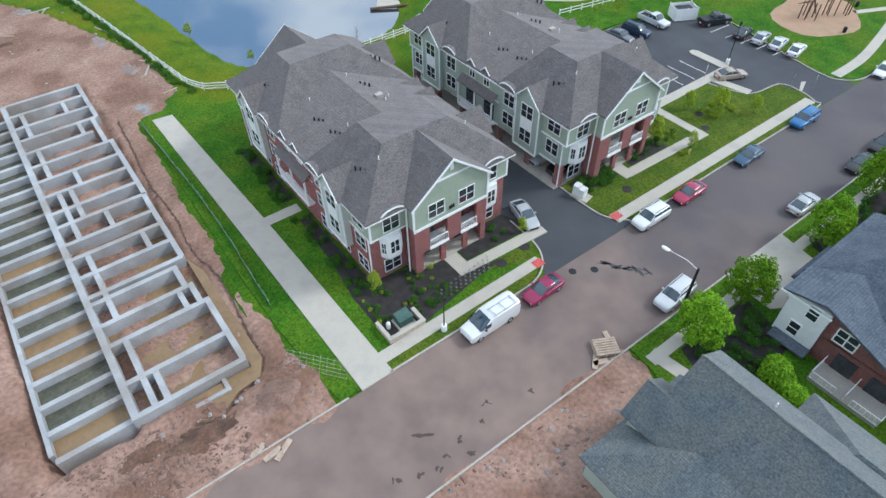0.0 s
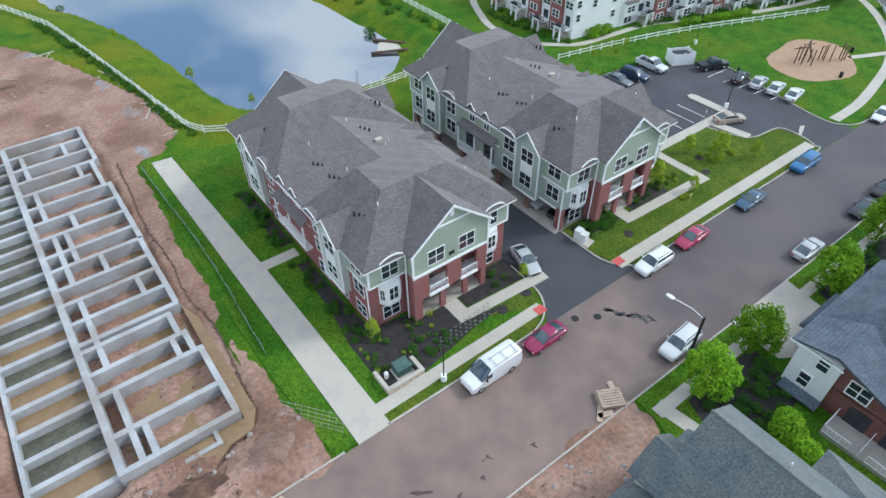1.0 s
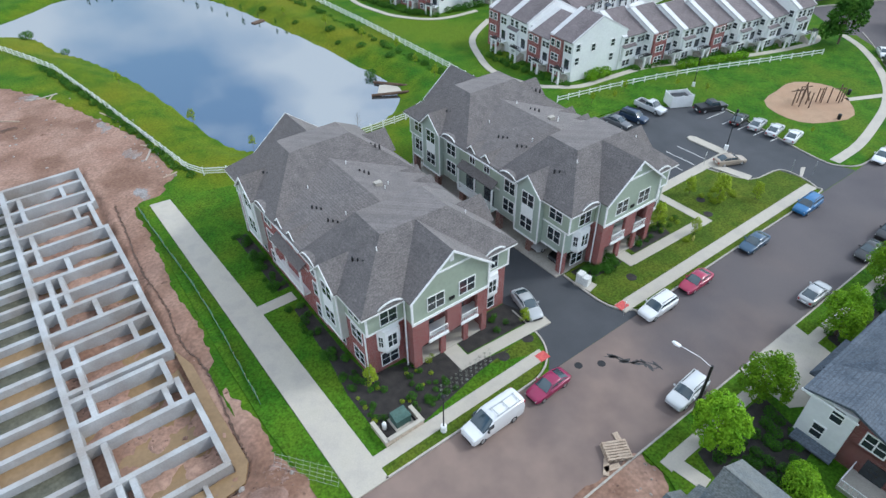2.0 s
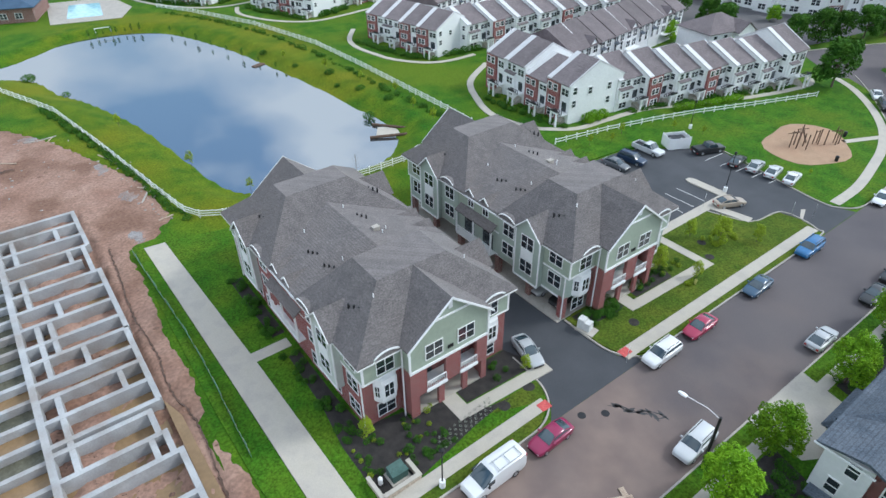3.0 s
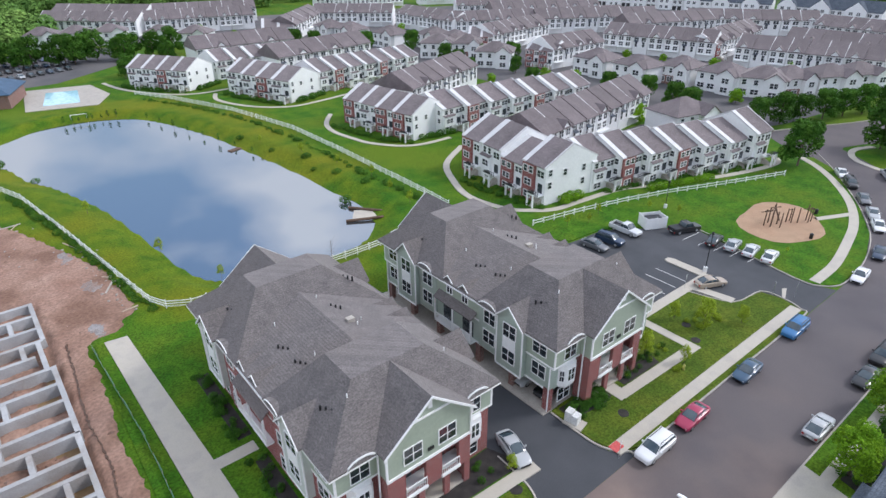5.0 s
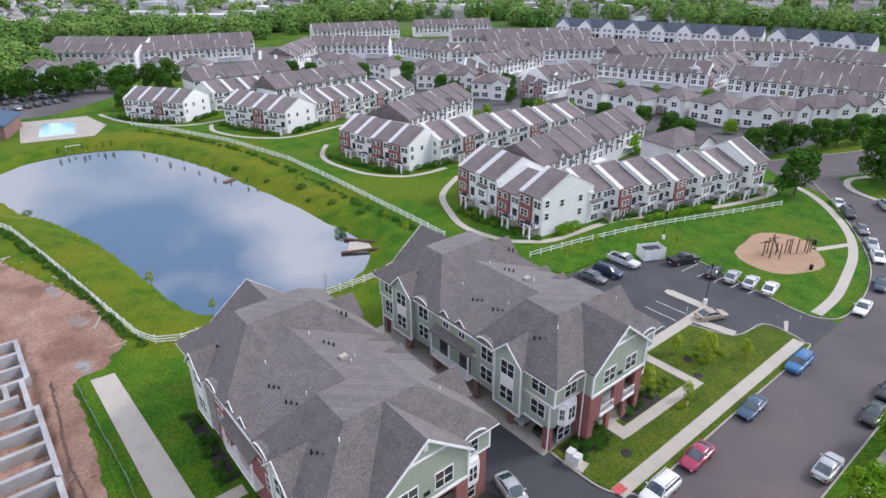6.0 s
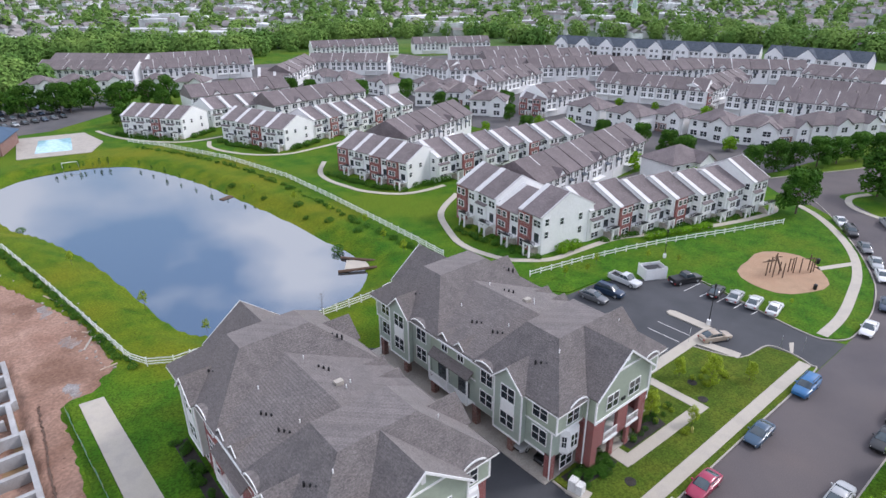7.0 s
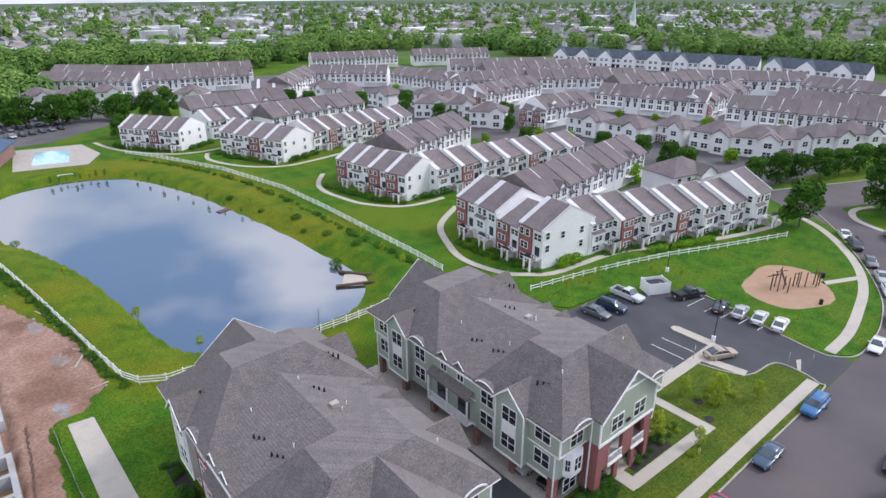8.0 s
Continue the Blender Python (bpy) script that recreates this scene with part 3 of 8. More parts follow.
for court in ([(92, 57), (128, 45), (140, 52), (136, 66), (92, 67)], [(92, 110), (134, 103), (134, 118), (92, 120)], [(86, 166), (128, 160), (130, 175), (88, 177)], [(72, 203), (104, 197), (106, 210), (74, 214)]):
    slab("access_road", court, -0.2, 0.012, ASPHALT, "asphalt court behind the terrace", "road")
# raised lawns
LAWN_Z = 0.13
slab("lawn", [(-0.02, -0.42), (15.8, -0.42), (17.8, -0.1), (19.4, 0.8), (20.5, 2.1), (21.1, 4.0), (21.3, 8), (21.3, 47), (12, 50), (-1.4, 53.2), (-0.5, 24)], -0.3, LAWN_Z, LAWN, "mown lawn round the apartment house", "lawn")
slab("lawn", [(30.4, 8.8), (30.4, 3.6), (31.0, 1.6), (32.2, 0.3), (34.0, -0.42), (69.6, -0.42), (71.2, 0.6), (72.2, 3.2), (71.6, 6.0), (66.0, 7.1), (63.7, 12.7), (50.3, 12.7), (50.3, 41), (31.5, 41.2), (31.5, 8.8)], -0.3, LAWN_Z, VERGE, "mown lawn beside the street and car park", "lawn")
slab("lawn", [(-3.32, -0.42), (-4.15, 53.2), (-5.2, 53.4), (-5.9, 40), (-6.3, 20), (-6.2, 10), (-5.6, 1.5), (-5.3, -0.42)], -0.3, LAWN_Z - 0.03, LAWN, "strip of rough grass beside the path", "lawn")
slab("lawn", [(83.6, 23.4), (80.4, 9.4), (79.4, 3.6), (80.2, 1.4), (82.5, -0.3), (88, -0.3), (95, 0.6), (104, 3.2), (114, 8.2), (124, 14.4), (133, 20.5), (137, 26), (128, 33), (110, 40), (90, 48), (60, 56), (52, 50), (58, 41), (63, 34), (70, 33.5), (73, 32.2), (81.2, 26.2)], -0.3, LAWN_Z - 0.01, LAWN, "wide lawn with a playground", "lawn")
slab("lawn", [(18.8, -11.8), (18.6, -14.6), (17.6, -17), (16, -30), (16, -60), (110, -60), (110, -12.5), (104, -6.4), (97, -9.6), (88, -11.3), (80, -11.8)], -0.3, LAWN_Z, LAWN, "lawn of the houses across the street", "lawn")

slab("verge", [(0.1, -0.4), (15.8, -0.4), (17.8, -0.08), (19.2, 0.8), (0.0, 0.5)], 0.0, 0.142, VERGE, "dry grass verge", "verge")
slab("verge", [(14.2, 3.9), (18.5, 2.25), (20.6, 2.3), (21.2, 4.0), (20.5, 4.15), (12.3, 4.5), (6, 2.7), (6, 2.25)], 0.0, 0.142, VERGE, "dry grass verge", "verge")
# kerbs
bm = bmesh.new()
ribbon(bm, [(-62, -11.72), (85, -11.72)], -0.08, 0.10, -0.2, 0.15)
single("kerb", bm, KERB, "pale concrete kerb", "kerb", kind="structure")
bm = bmesh.new()
ribbon(bm, [(-62, -0.52), (-4.6, -0.52)], -0.08, 0.09, -0.2, 0.15)
single("kerb", bm, KERB, "clay-stained concrete kerb", "kerb", kind="structure")
bm = bmesh.new()
ribbon(bm, smooth_line([(-0.2, -0.5), (8, -0.5), (15.8, -0.5), (18, -0.18), (19.6, 0.7), (20.7, 2.1), (21.3, 4.0), (21.5, 8)], 4), -0.09, 0.09, -0.2, 0.16)
single("kerb", bm, KERB, "pale concrete kerb", "kerb", kind="structure")
bm = bmesh.new()
ribbon(bm, smooth_line([(30.2, 8.8), (30.2, 3.6), (30.8, 1.5), (32.1, 0.1), (34, -0.5), (50, -0.5), (69.6, -0.5), (71.5, 0.5), (72.4, 3.2), (71.8, 6.2), (66.1, 7.25), (63.8, 12.8)], 4), -0.09, 0.09, -0.2, 0.16)
single("kerb", bm, KERB, "pale concrete kerb", "kerb", kind="structure")
bm = bmesh.new()
ribbon(bm, smooth_line([(81.2, 26.2), (83.6, 23.4), (80.3, 9.4), (79.3, 3.6), (80.0, 1.3), (82.5, -0.4), (88, -0.4), (95, 0.5), (104, 3.1), (114, 8.1), (124, 14.3), (133, 20.4), (140, 26)], 4), -0.09, 0.09, -0.2, 0.15)
single("kerb", bm, KERB, "pale concrete kerb", "kerb", kind="structure")


def path(name, pts, w, label, z=0.165, material=None, curve=True):
    bm = bmesh.new()
    ribbon(bm, smooth_line(pts, 5) if curve else pts, -w / 2, w / 2, -0.2, z)
    return single(name, bm, material or CONC, label, "pavement", kind="structure")


slab("pavement", [(-3.28, -0.62), (0.0, -0.62), (-0.45, 24), (-1.45, 53.0), (-4.15, 53.3), (-3.6, 24)], -0.2, 0.16, CONC, "broad pale concrete path", "path")
path("pavement", [(-0.6, 1.2), (19.9, 1.5)], 1.35, "concrete pavement along the street", curve=False)
path("pavement", [(31.0, 1.05), (71.3, 1.05)], 1.5, "concrete pavement along the street", curve=False)
path("pavement", [(-0.6, 24.7), (3.6, 24.7)], 1.5, "concrete entry path", curve=False)
path("pavement", [(13.0, 5.3), (23.6, 4.8)], 1.35, "concrete front path", curve=False, z=0.17)
path("pavement", [(12.8, 4.7), (12.8, 9.0)], 1.7, "concrete front path", curve=False, z=0.176)
path("pavement", [(38.2, 5.6), (53.1, 5.2)], 1.35, "concrete front path", curve=False, z=0.17)
path("pavement", [(52.4, 4.55), (52.4, 12.8)], 1.35, "concrete front path", curve=False, z=0.176)
path("pavement", [(38.4, 5.0), (38.4, 8.6)], 1.7, "concrete front path", curve=False, z=0.18)
path("pavement", [(49.8, 13.4), (70.4, 13.4)], 1.5, "concrete path beside the car park", curve=False, z=0.16)
path("pavement", [(65.2, 13.8), (66.4, 7.4)], 1.5, "concrete path beside the car park", curve=False, z=0.17)
path("pavement", [(80.4, 2.4), (88, 2.6), (97, 4.2), (106, 6.4), (115, 10.2), (124, 16.2), (131, 22.5), (135, 28)], 1.5, "curving concrete pavement")
path("pavement", [(138.4, 8), (139.6, 13.5), (142, 18.6), (146, 21.4), (150.5, 22.0), (155.5, 20.0)], 1.4, "curving concrete pavement", z=0.1)
path("pavement", [(103, 11.6), (110.5, 8.2)], 1.2, "short concrete path to the playground", curve=False, z=0.15)
path("pavement", [(82, 83.5), (71.2, 76.3), (65.6, 67.2), (62.7, 59), (64.0, 50.6), (67, 46.8), (71, 44.2), (77.4, 43.6), (88, 42.4), (97, 38.3), (106, 34.6), (117, 31), (127, 29.5), (132, 33)], 1.4, "winding concrete path before the terraced houses", z=0.15)
path("pavement", [(72, 129), (66.2, 121), (64.2, 113.7), (65, 105), (66.3, 99.5), (70.7, 93), (76, 90.6), (84, 90.5)], 1.3, "winding concrete path before the terraced houses", z=0.10)
path("pavement", [(56, 174), (53.5, 166), (56, 156), (61, 148), (68, 143.5), (77, 144), (88, 146)], 1.3, "winding concrete path before the terraced houses", z=0.10)
path("pavement", [(32, 214), (34, 202), (39, 190), (46, 181), (53, 177.5), (62, 178)], 1.3, "winding concrete path before the terraced houses", z=0.10)
path("pavement", [(19.2, -13.9), (33.6, -13.9)], 1.2, "concrete pavement", curve=False)
path("pavement", [(42.6, -13.9), (110, -13.9)], 1.15, "concrete pavement", curve=False)
path("pavement", [(20.0, -13.3), (20.5, -17.0)], 1.4, "concrete front path", curve=False, z=0.175)
slab("driveway", [(33.4, -11.7), (43.6, -11.7), (42.2, -19), (36.5, -19), (33.2, -17)], -0.2, 0.17, CONC, "wide concrete drive", "driveway")
slab("forecourt", [(29.2, 9.0), (47, 9.0), (47, 40.4), (29.0, 40.4)], -0.2, 0.145, KERB, "concrete floor of the open carport", "carport floor")
for x0, x1 in ((18.9, 20.1), (30.9, 32.2)):
    slab("ramp_pad", [(x0, 0.75), (x1, 0.75), (x1, 1.75), (x0, 1.75)], 0.1, 0.186, REDPAD, "red tactile ramp pad", "ramp pad")
bm = bmesh.new()
solid(bm, [[(69.2, 13.9, -0.1), (70.8, 13.9, -0.1), (70.8, 19.6, -0.1), (70.4, 20.3, -0.1), (69.6, 20.3, -0.1), (69.2, 19.6, -0.1)], [(69.2, 13.9, 0.17), (70.8, 13.9, 0.17), (70.8, 19.6, 0.17), (70.4, 20.3, 0.17), (69.6, 20.3, 0.17), (69.2, 19.6, 0.17)]])
single("traffic_island", bm, CONC, "pale concrete island in the car park", "island", kind="structure")
# stall lines
for i in range(5):
    x = 60.8 + 2.7 * i if i < 3 else 67.5 + 2.75 * (i - 3) + 5.4
    if i < 3:
        single("stall_line", boxes((x - 0.06, 14.6, 0.0, x + 0.06, 19.6, 0.016)), LINE, "white painted stall line", "stall line", "stall lines", "structure")
for i in range(5):
    y = 22.3 - 2.66 * i
    bm = bmesh.new()
    solid(bm, [[(77.9 + i * 0.25, y - 0.06, 0), (77.9 + i * 0.25, y + 0.06, 0), (77.9 + i * 0.25, y + 0.06, 0.016), (77.9 + i * 0.25, y - 0.06, 0.016)], [(82.6 + i * 0.2, y - 0.3, 0), (82.6 + i * 0.2, y - 0.18, 0), (82.6 + i * 0.2, y - 0.18, 0.016), (82.6 + i * 0.2, y - 0.3, 0.016)]])
    single("stall_line", bm, LINE, "white painted stall line", "stall line", "stall lines", "structure")
# planting beds
slab("planting_bed", [(1.5, 9.0), (1.5, 5.0), (1.7, 2.1), (5.4, 2.1), (13.2, 3.6), (17.6, 4.0), (12.2, 5.0), (11.8, 8.2), (4.3, 9.8), (3.9, 13.6), (3.9, 23.0), (2.6, 22.6), (2.2, 14)], 0.0, 0.15, MULCH, "dark mulched planting bed", "bed")
slab("planting_bed", [(2.4, 26.4), (3.9, 26.4), (3.9, 39), (2.4, 39)], 0.0, 0.15, MULCH, "dark mulched planting bed", "bed")
slab("planting_bed", [(31.2, 8.6), (31.2, 6.4), (36, 6.0), (37.4, 6.2), (37.4, 8.4)], 0.0, 0.15, MULCH, "dark mulched planting bed", "bed")
slab("planting_bed", [(40, 8.4), (40, 6.4), (46.6, 6.2), (47.2, 8.4)], 0.0, 0.15, MULCH, "dark mulched planting bed", "bed")
slab("planting_bed", [(13.8, 9.3), (13.8, 6.1), (22.9, 5.7), (21.4, 9.4)], 0.0, 0.15, MULCH, "dark mulched planting bed", "bed")
slab("planting_bed", [(22.5, -14.7), (32.5, -14.7), (31.0, -20.5), (22.5, -21.5), (21.6, -17)], 0.0, 0.15, MULCH, "dark mulched planting bed", "bed")
slab("planting_bed", [(44.5, -14.7), (62, -14.7), (62, -18.4), (43.5, -18.4)], 0.0, 0.15, MULCH, "dark mulched planting bed", "bed")

# ---- foundation of a terrace under construction ----
fnd = thing("foundation", "poured concrete foundation walls standing in muddy water", "foundation")


def fwall(x0, y0, x1, y1, z0, z1, name="wall"):
    part(name, boxes((x0, y0, z0, x1, y1, z1)), FORM, fnd)


fwall(-20.35, 8.1, -19.7, 68.4, -1.4, 0.85, "spine_wall")
EY = (8.1, 11.9, 16.9, 19.8, 23.1, 24.2, 27.5, 30.8, 33.5, 37.0, 39.8, 43.5, 47.0, 50.6, 54.2, 57.6, 61.0, 64.6, 68.1)
for i, y in enumerate(EY):
    x1 = -11.4 if i in (3, 4, 14) else -10.1
    fwall(-19.7, y, x1, y + 0.56, -1.4, 0.8, "cross_wall")
for y0, y1, x in ((8.42, 16.9, -10.3), (16.9, 19.8, -10.9), (19.8, 23.1, -11.4), (24.5, 37.0, -10.2), (37.3, 50.6, -10.05), (50.9, 57.6, -10.7), (57.9, 68.1, -10.05)):
    fwall(x - 0.28, y0 + 0.013, x + 0.275, y1 + 0.54, -1.38, 0.812, "end_wall")
for y0, y1, x in ((8.42, 16.9, -18.3), (8.42, 11.9, -17.2), (16.9, 19.8, -12.2), (20.1, 30.8, -18.2), (27.8, 30.8, -12.4), (33.8, 43.5, -18.2), (37.3, 43.5, -16.9), (33.8, 37.0, -14.6), (43.8, 47.0, -15.6), (47.3, 54.2, -18.3), (54.5, 57.6, -12.5), (57.9, 64.6, -18.3), (61.3, 64.6, -13)):
    fwall(x - 0.27, y0 + 0.1, x + 0.27, y1 + 0.1, -1.39, 0.765, "inner_wall")
for i in range(0, 20):
    y = 8.3 + 2.97 * i
    fwall(-26.5, y + 0.02 * (i % 3), -20.35, y + 0.56, -1.6, 0.35, "cross_beam")
fwall(-26.9, 9.4, -26.5, 68.4, -1.8, 0.25, "edge_beam")
fwall(-17.5, 6.6, -12.4, 7.0, -1.2, 0.05, "footing")
fwall(-12.8, 7.0, -12.4, 8.1, -1.2, 0.04, "footing")
for i in range(19):
    y = 8.3 + 2.97 * i
    single("puddle", boxes((-26.5, y + 0.42, -1.9, -20.25, y + 2.97, -0.5)), STRAW if i in (0, 3, 4, 6, 8) else PUDDLE, "shallow muddy water between foundation beams", "puddle", "puddles", "structure")
single("puddle", boxes((-19.75, 8.4, -1.9, -10.3, 68, -0.72)), STRAW, "shallow muddy water inside the foundation", "puddle", "puddles", "structure")
bm = bmesh.new()
prism(bm, [(-16.4, 5.4), (-14, 4.8), (-12, 6.1), (-9.8, 6.4), (-8.8, 8.2), (-8.9, 14), (-9.0, 22), (-9.9, 25), (-10, 7.9), (-16.4, 7.9)], -0.9, -0.13)
single("puddle", bm, STRAW, "brown rainwater in the trench beside the foundation", "puddle", "puddles", "structure")


CRACK = [(a[0] + (b[0] - a[0]) * k / 4, a[1] + (b[1] - a[1]) * k / 4) for a, b in zip(DITCH, DITCH[1:]) for k in range(4)]
# ribbon over the clay: wet soil with the gully's shadow put into its colour
WETSHADE = mat("wet_soil_and_shade", (0.085, 0.050, 0.035), (0.13, 0.08, 0.058), 1.0, 0.8, 0.2, 6)
bm = bmesh.new()
rnd = random.Random(2)
rings = []
for p_, q_ in zip(offset_line(CRACK, 0.0), offset_line(CRACK, 1.0)):
    d_ = Vector((q_[0] - p_[0], q_[1] - p_[1]))
    w_, o_ = rnd.uniform(0.04, 0.13), rnd.uniform(-0.10, 0.10)
    a_, b_ = Vector(p_) + d_ * (o_ - w_), Vector(p_) + d_ * (o_ + w_)
    z_ = float(site_z(np.array([p_[0]]), np.array([p_[1]]))[0])
    rings.append([(a_.x, a_.y, z_ - 0.3), (b_.x, b_.y, z_ - 0.3), (b_.x, b_.y, z_ + 0.15), (a_.x, a_.y, z_ + 0.15)])
solid(bm, rings)
single("erosion_gully", bm, WETSHADE, "wet erosion gully in the clay, its shadow laid in dark", "gully", kind="structure")


# ---- apartment houses ----
def wmesh(w, h, arch=False):
    """Frame and pane of a twin window w by h, standing in the plane y = 0 and facing -y."""
    f, t = 0.08, 0.07
    bm = lattice([-w / 2 - f, -w / 2, -0.04, 0.04, w / 2, w / 2 + f], [-f, 0, h * 0.5 - 0.018, h * 0.5 + 0.018, h, h + f], {(i, j) for i in (1, 3) for j in (1, 3)}, -t, 0.02)
    gm = boxes((-w / 2, -0.03, 0, w / 2, 0.01, h))
    if arch:
        k = 10
        top = [(w / 2 * math.cos(math.pi * i / k), 0.55 * w / 2 * math.sin(math.pi * i / k)) for i in range(k + 1)]
        solid(bm, [[(x * s, y, h + f + z * s) for s, y in ((1.0, -t), (1.13, -t), (1.13, 0.02), (1.0, 0.02))] for x, z in top])
        lo = [gm.verts.new((x, -0.03, h + f + z)) for x, z in top]
        hi = [gm.verts.new((x, 0.01, h + f + z)) for x, z in top]
        gm.faces.new(lo)
        gm.faces.new(hi[::-1])
        for i in range(k):
            gm.faces.new((lo[i], hi[i], hi[i + 1], lo[i + 1]))
        for i in (3, 5, 7):
            x, z = top[i]
            solid(bm, [[(-0.025, -0.05, h + f), (0.025, -0.05, h + f), (0.025, 0, h + f), (-0.025, 0, h + f)], [(x - 0.025, -0.05, h + f + z), (x + 0.025, -0.05, h + f + z), (x + 0.025, 0, h + f + z), (x - 0.025, 0, h + f + z)]])
    return mesh("window", bm, WHITE), mesh("pane", gm, GLASS)


WIN = {"twin": wmesh(1.85, 1.65), "single": wmesh(0.95, 1.55), "arch": wmesh(1.75, 1.6, True), "small": wmesh(0.8, 1.2), "wide": wmesh(1.9, 1.5)}


def window(kind, parent, x, y, z, turn=0):
    """turn 0 faces -y, -90 faces -x, 90 faces +x, 180 faces +y."""
    f, g = WIN[kind]
    o = part("window", f, None, parent, m=pose(x, y, z, 0, 0, turn))
    part("pane", g, None, o, "dark reflecting glass")
    return o


def gable_solid(bm, cx, half, y0, y1, z0, zp, axis="y"):
    """A roof wedge with its ridge along y (or x)."""
    if axis == "y":
        solid(bm, [[(cx - half, y, z0), (cx + half, y, z0), (cx, y, zp)] for y in (y0, y1)])
    else:
        solid(bm, [[(y, cx - half, z0), (y, cx + half, z0), (y, cx, zp)] for y in (y0, y1)])


def roof_shell(bm, cx, half, y0, y1, z0, zp, t=0.16, axis="y"):
    """Two roof slabs that meet in a ridge."""
    s = [(-half, z0), (0, zp), (half, z0), (half, z0 + t), (0, zp + t), (-half, z0 + t)]
    if axis == "y":
        solid(bm, [[(cx + a, y, z) for a, z in s] for y in (y0, y1)])
    else:
        solid(bm, [[(y, cx + a, z) for a, z in s] for y in (y0, y1)])


BALUSTER = mesh("baluster", boxes((-0.025, -0.025, 0.1, 0.025, 0.025, 1.02)), WHITE)


def rail(parent, x0, x1, y, z, axis="x", h=1.0, material=None):
    """A white balustrade from x0 to x1."""
    bs = []
    n = max(2, int(abs(x1 - x0) / 0.22))
    top = n + 1
    bs.append((x0, y - 0.05, z + h, x1, y + 0.05, z + h + 0.08))
    bs.append((x0, y - 0.04, z + 0.05, x1, y + 0.04, z + 0.12))
    if axis == "y":
        bs = [(b[1], b[0], b[2], b[4], b[3], b[5]) for b in bs]
    r = part("railing", boxes(*bs), material or WHITE, parent, "white balustrade")
    for k in range(top):
        c = x0 + (x1 - x0) * k / n
        p = (c, y, z) if axis == "x" else (y, c, z)
        part("baluster", BALUSTER, None, r, m=pose(*p))
    return r


EAVE, DEEP, WIDE = 9.0, 30.0, 17.0
MID_Y, MID_X = DEEP / 2, WIDE / 2


def roof_top(x, y):
    """Height of an apartment house's roof over a spot of its plan."""
    best = 9.15 + (9.1 - abs(x - MID_X)) / 9.1 * 2.73
    for y0, y1, d0, d1 in ((-1.0, 11.0, 3.85, 8.3), (16.9, DEEP + 1.0, 22.8, 26.2)):
        if y0 < y < y1:
            k = min((x + 0.7) / 5.3, (WIDE + 0.5 - x) / 5.2, (y - y0) / (d0 - y0), (y1 - y) / (y1 - d1), 1)
            best = max(best, 9.14 + 4.01 * k)
    return best


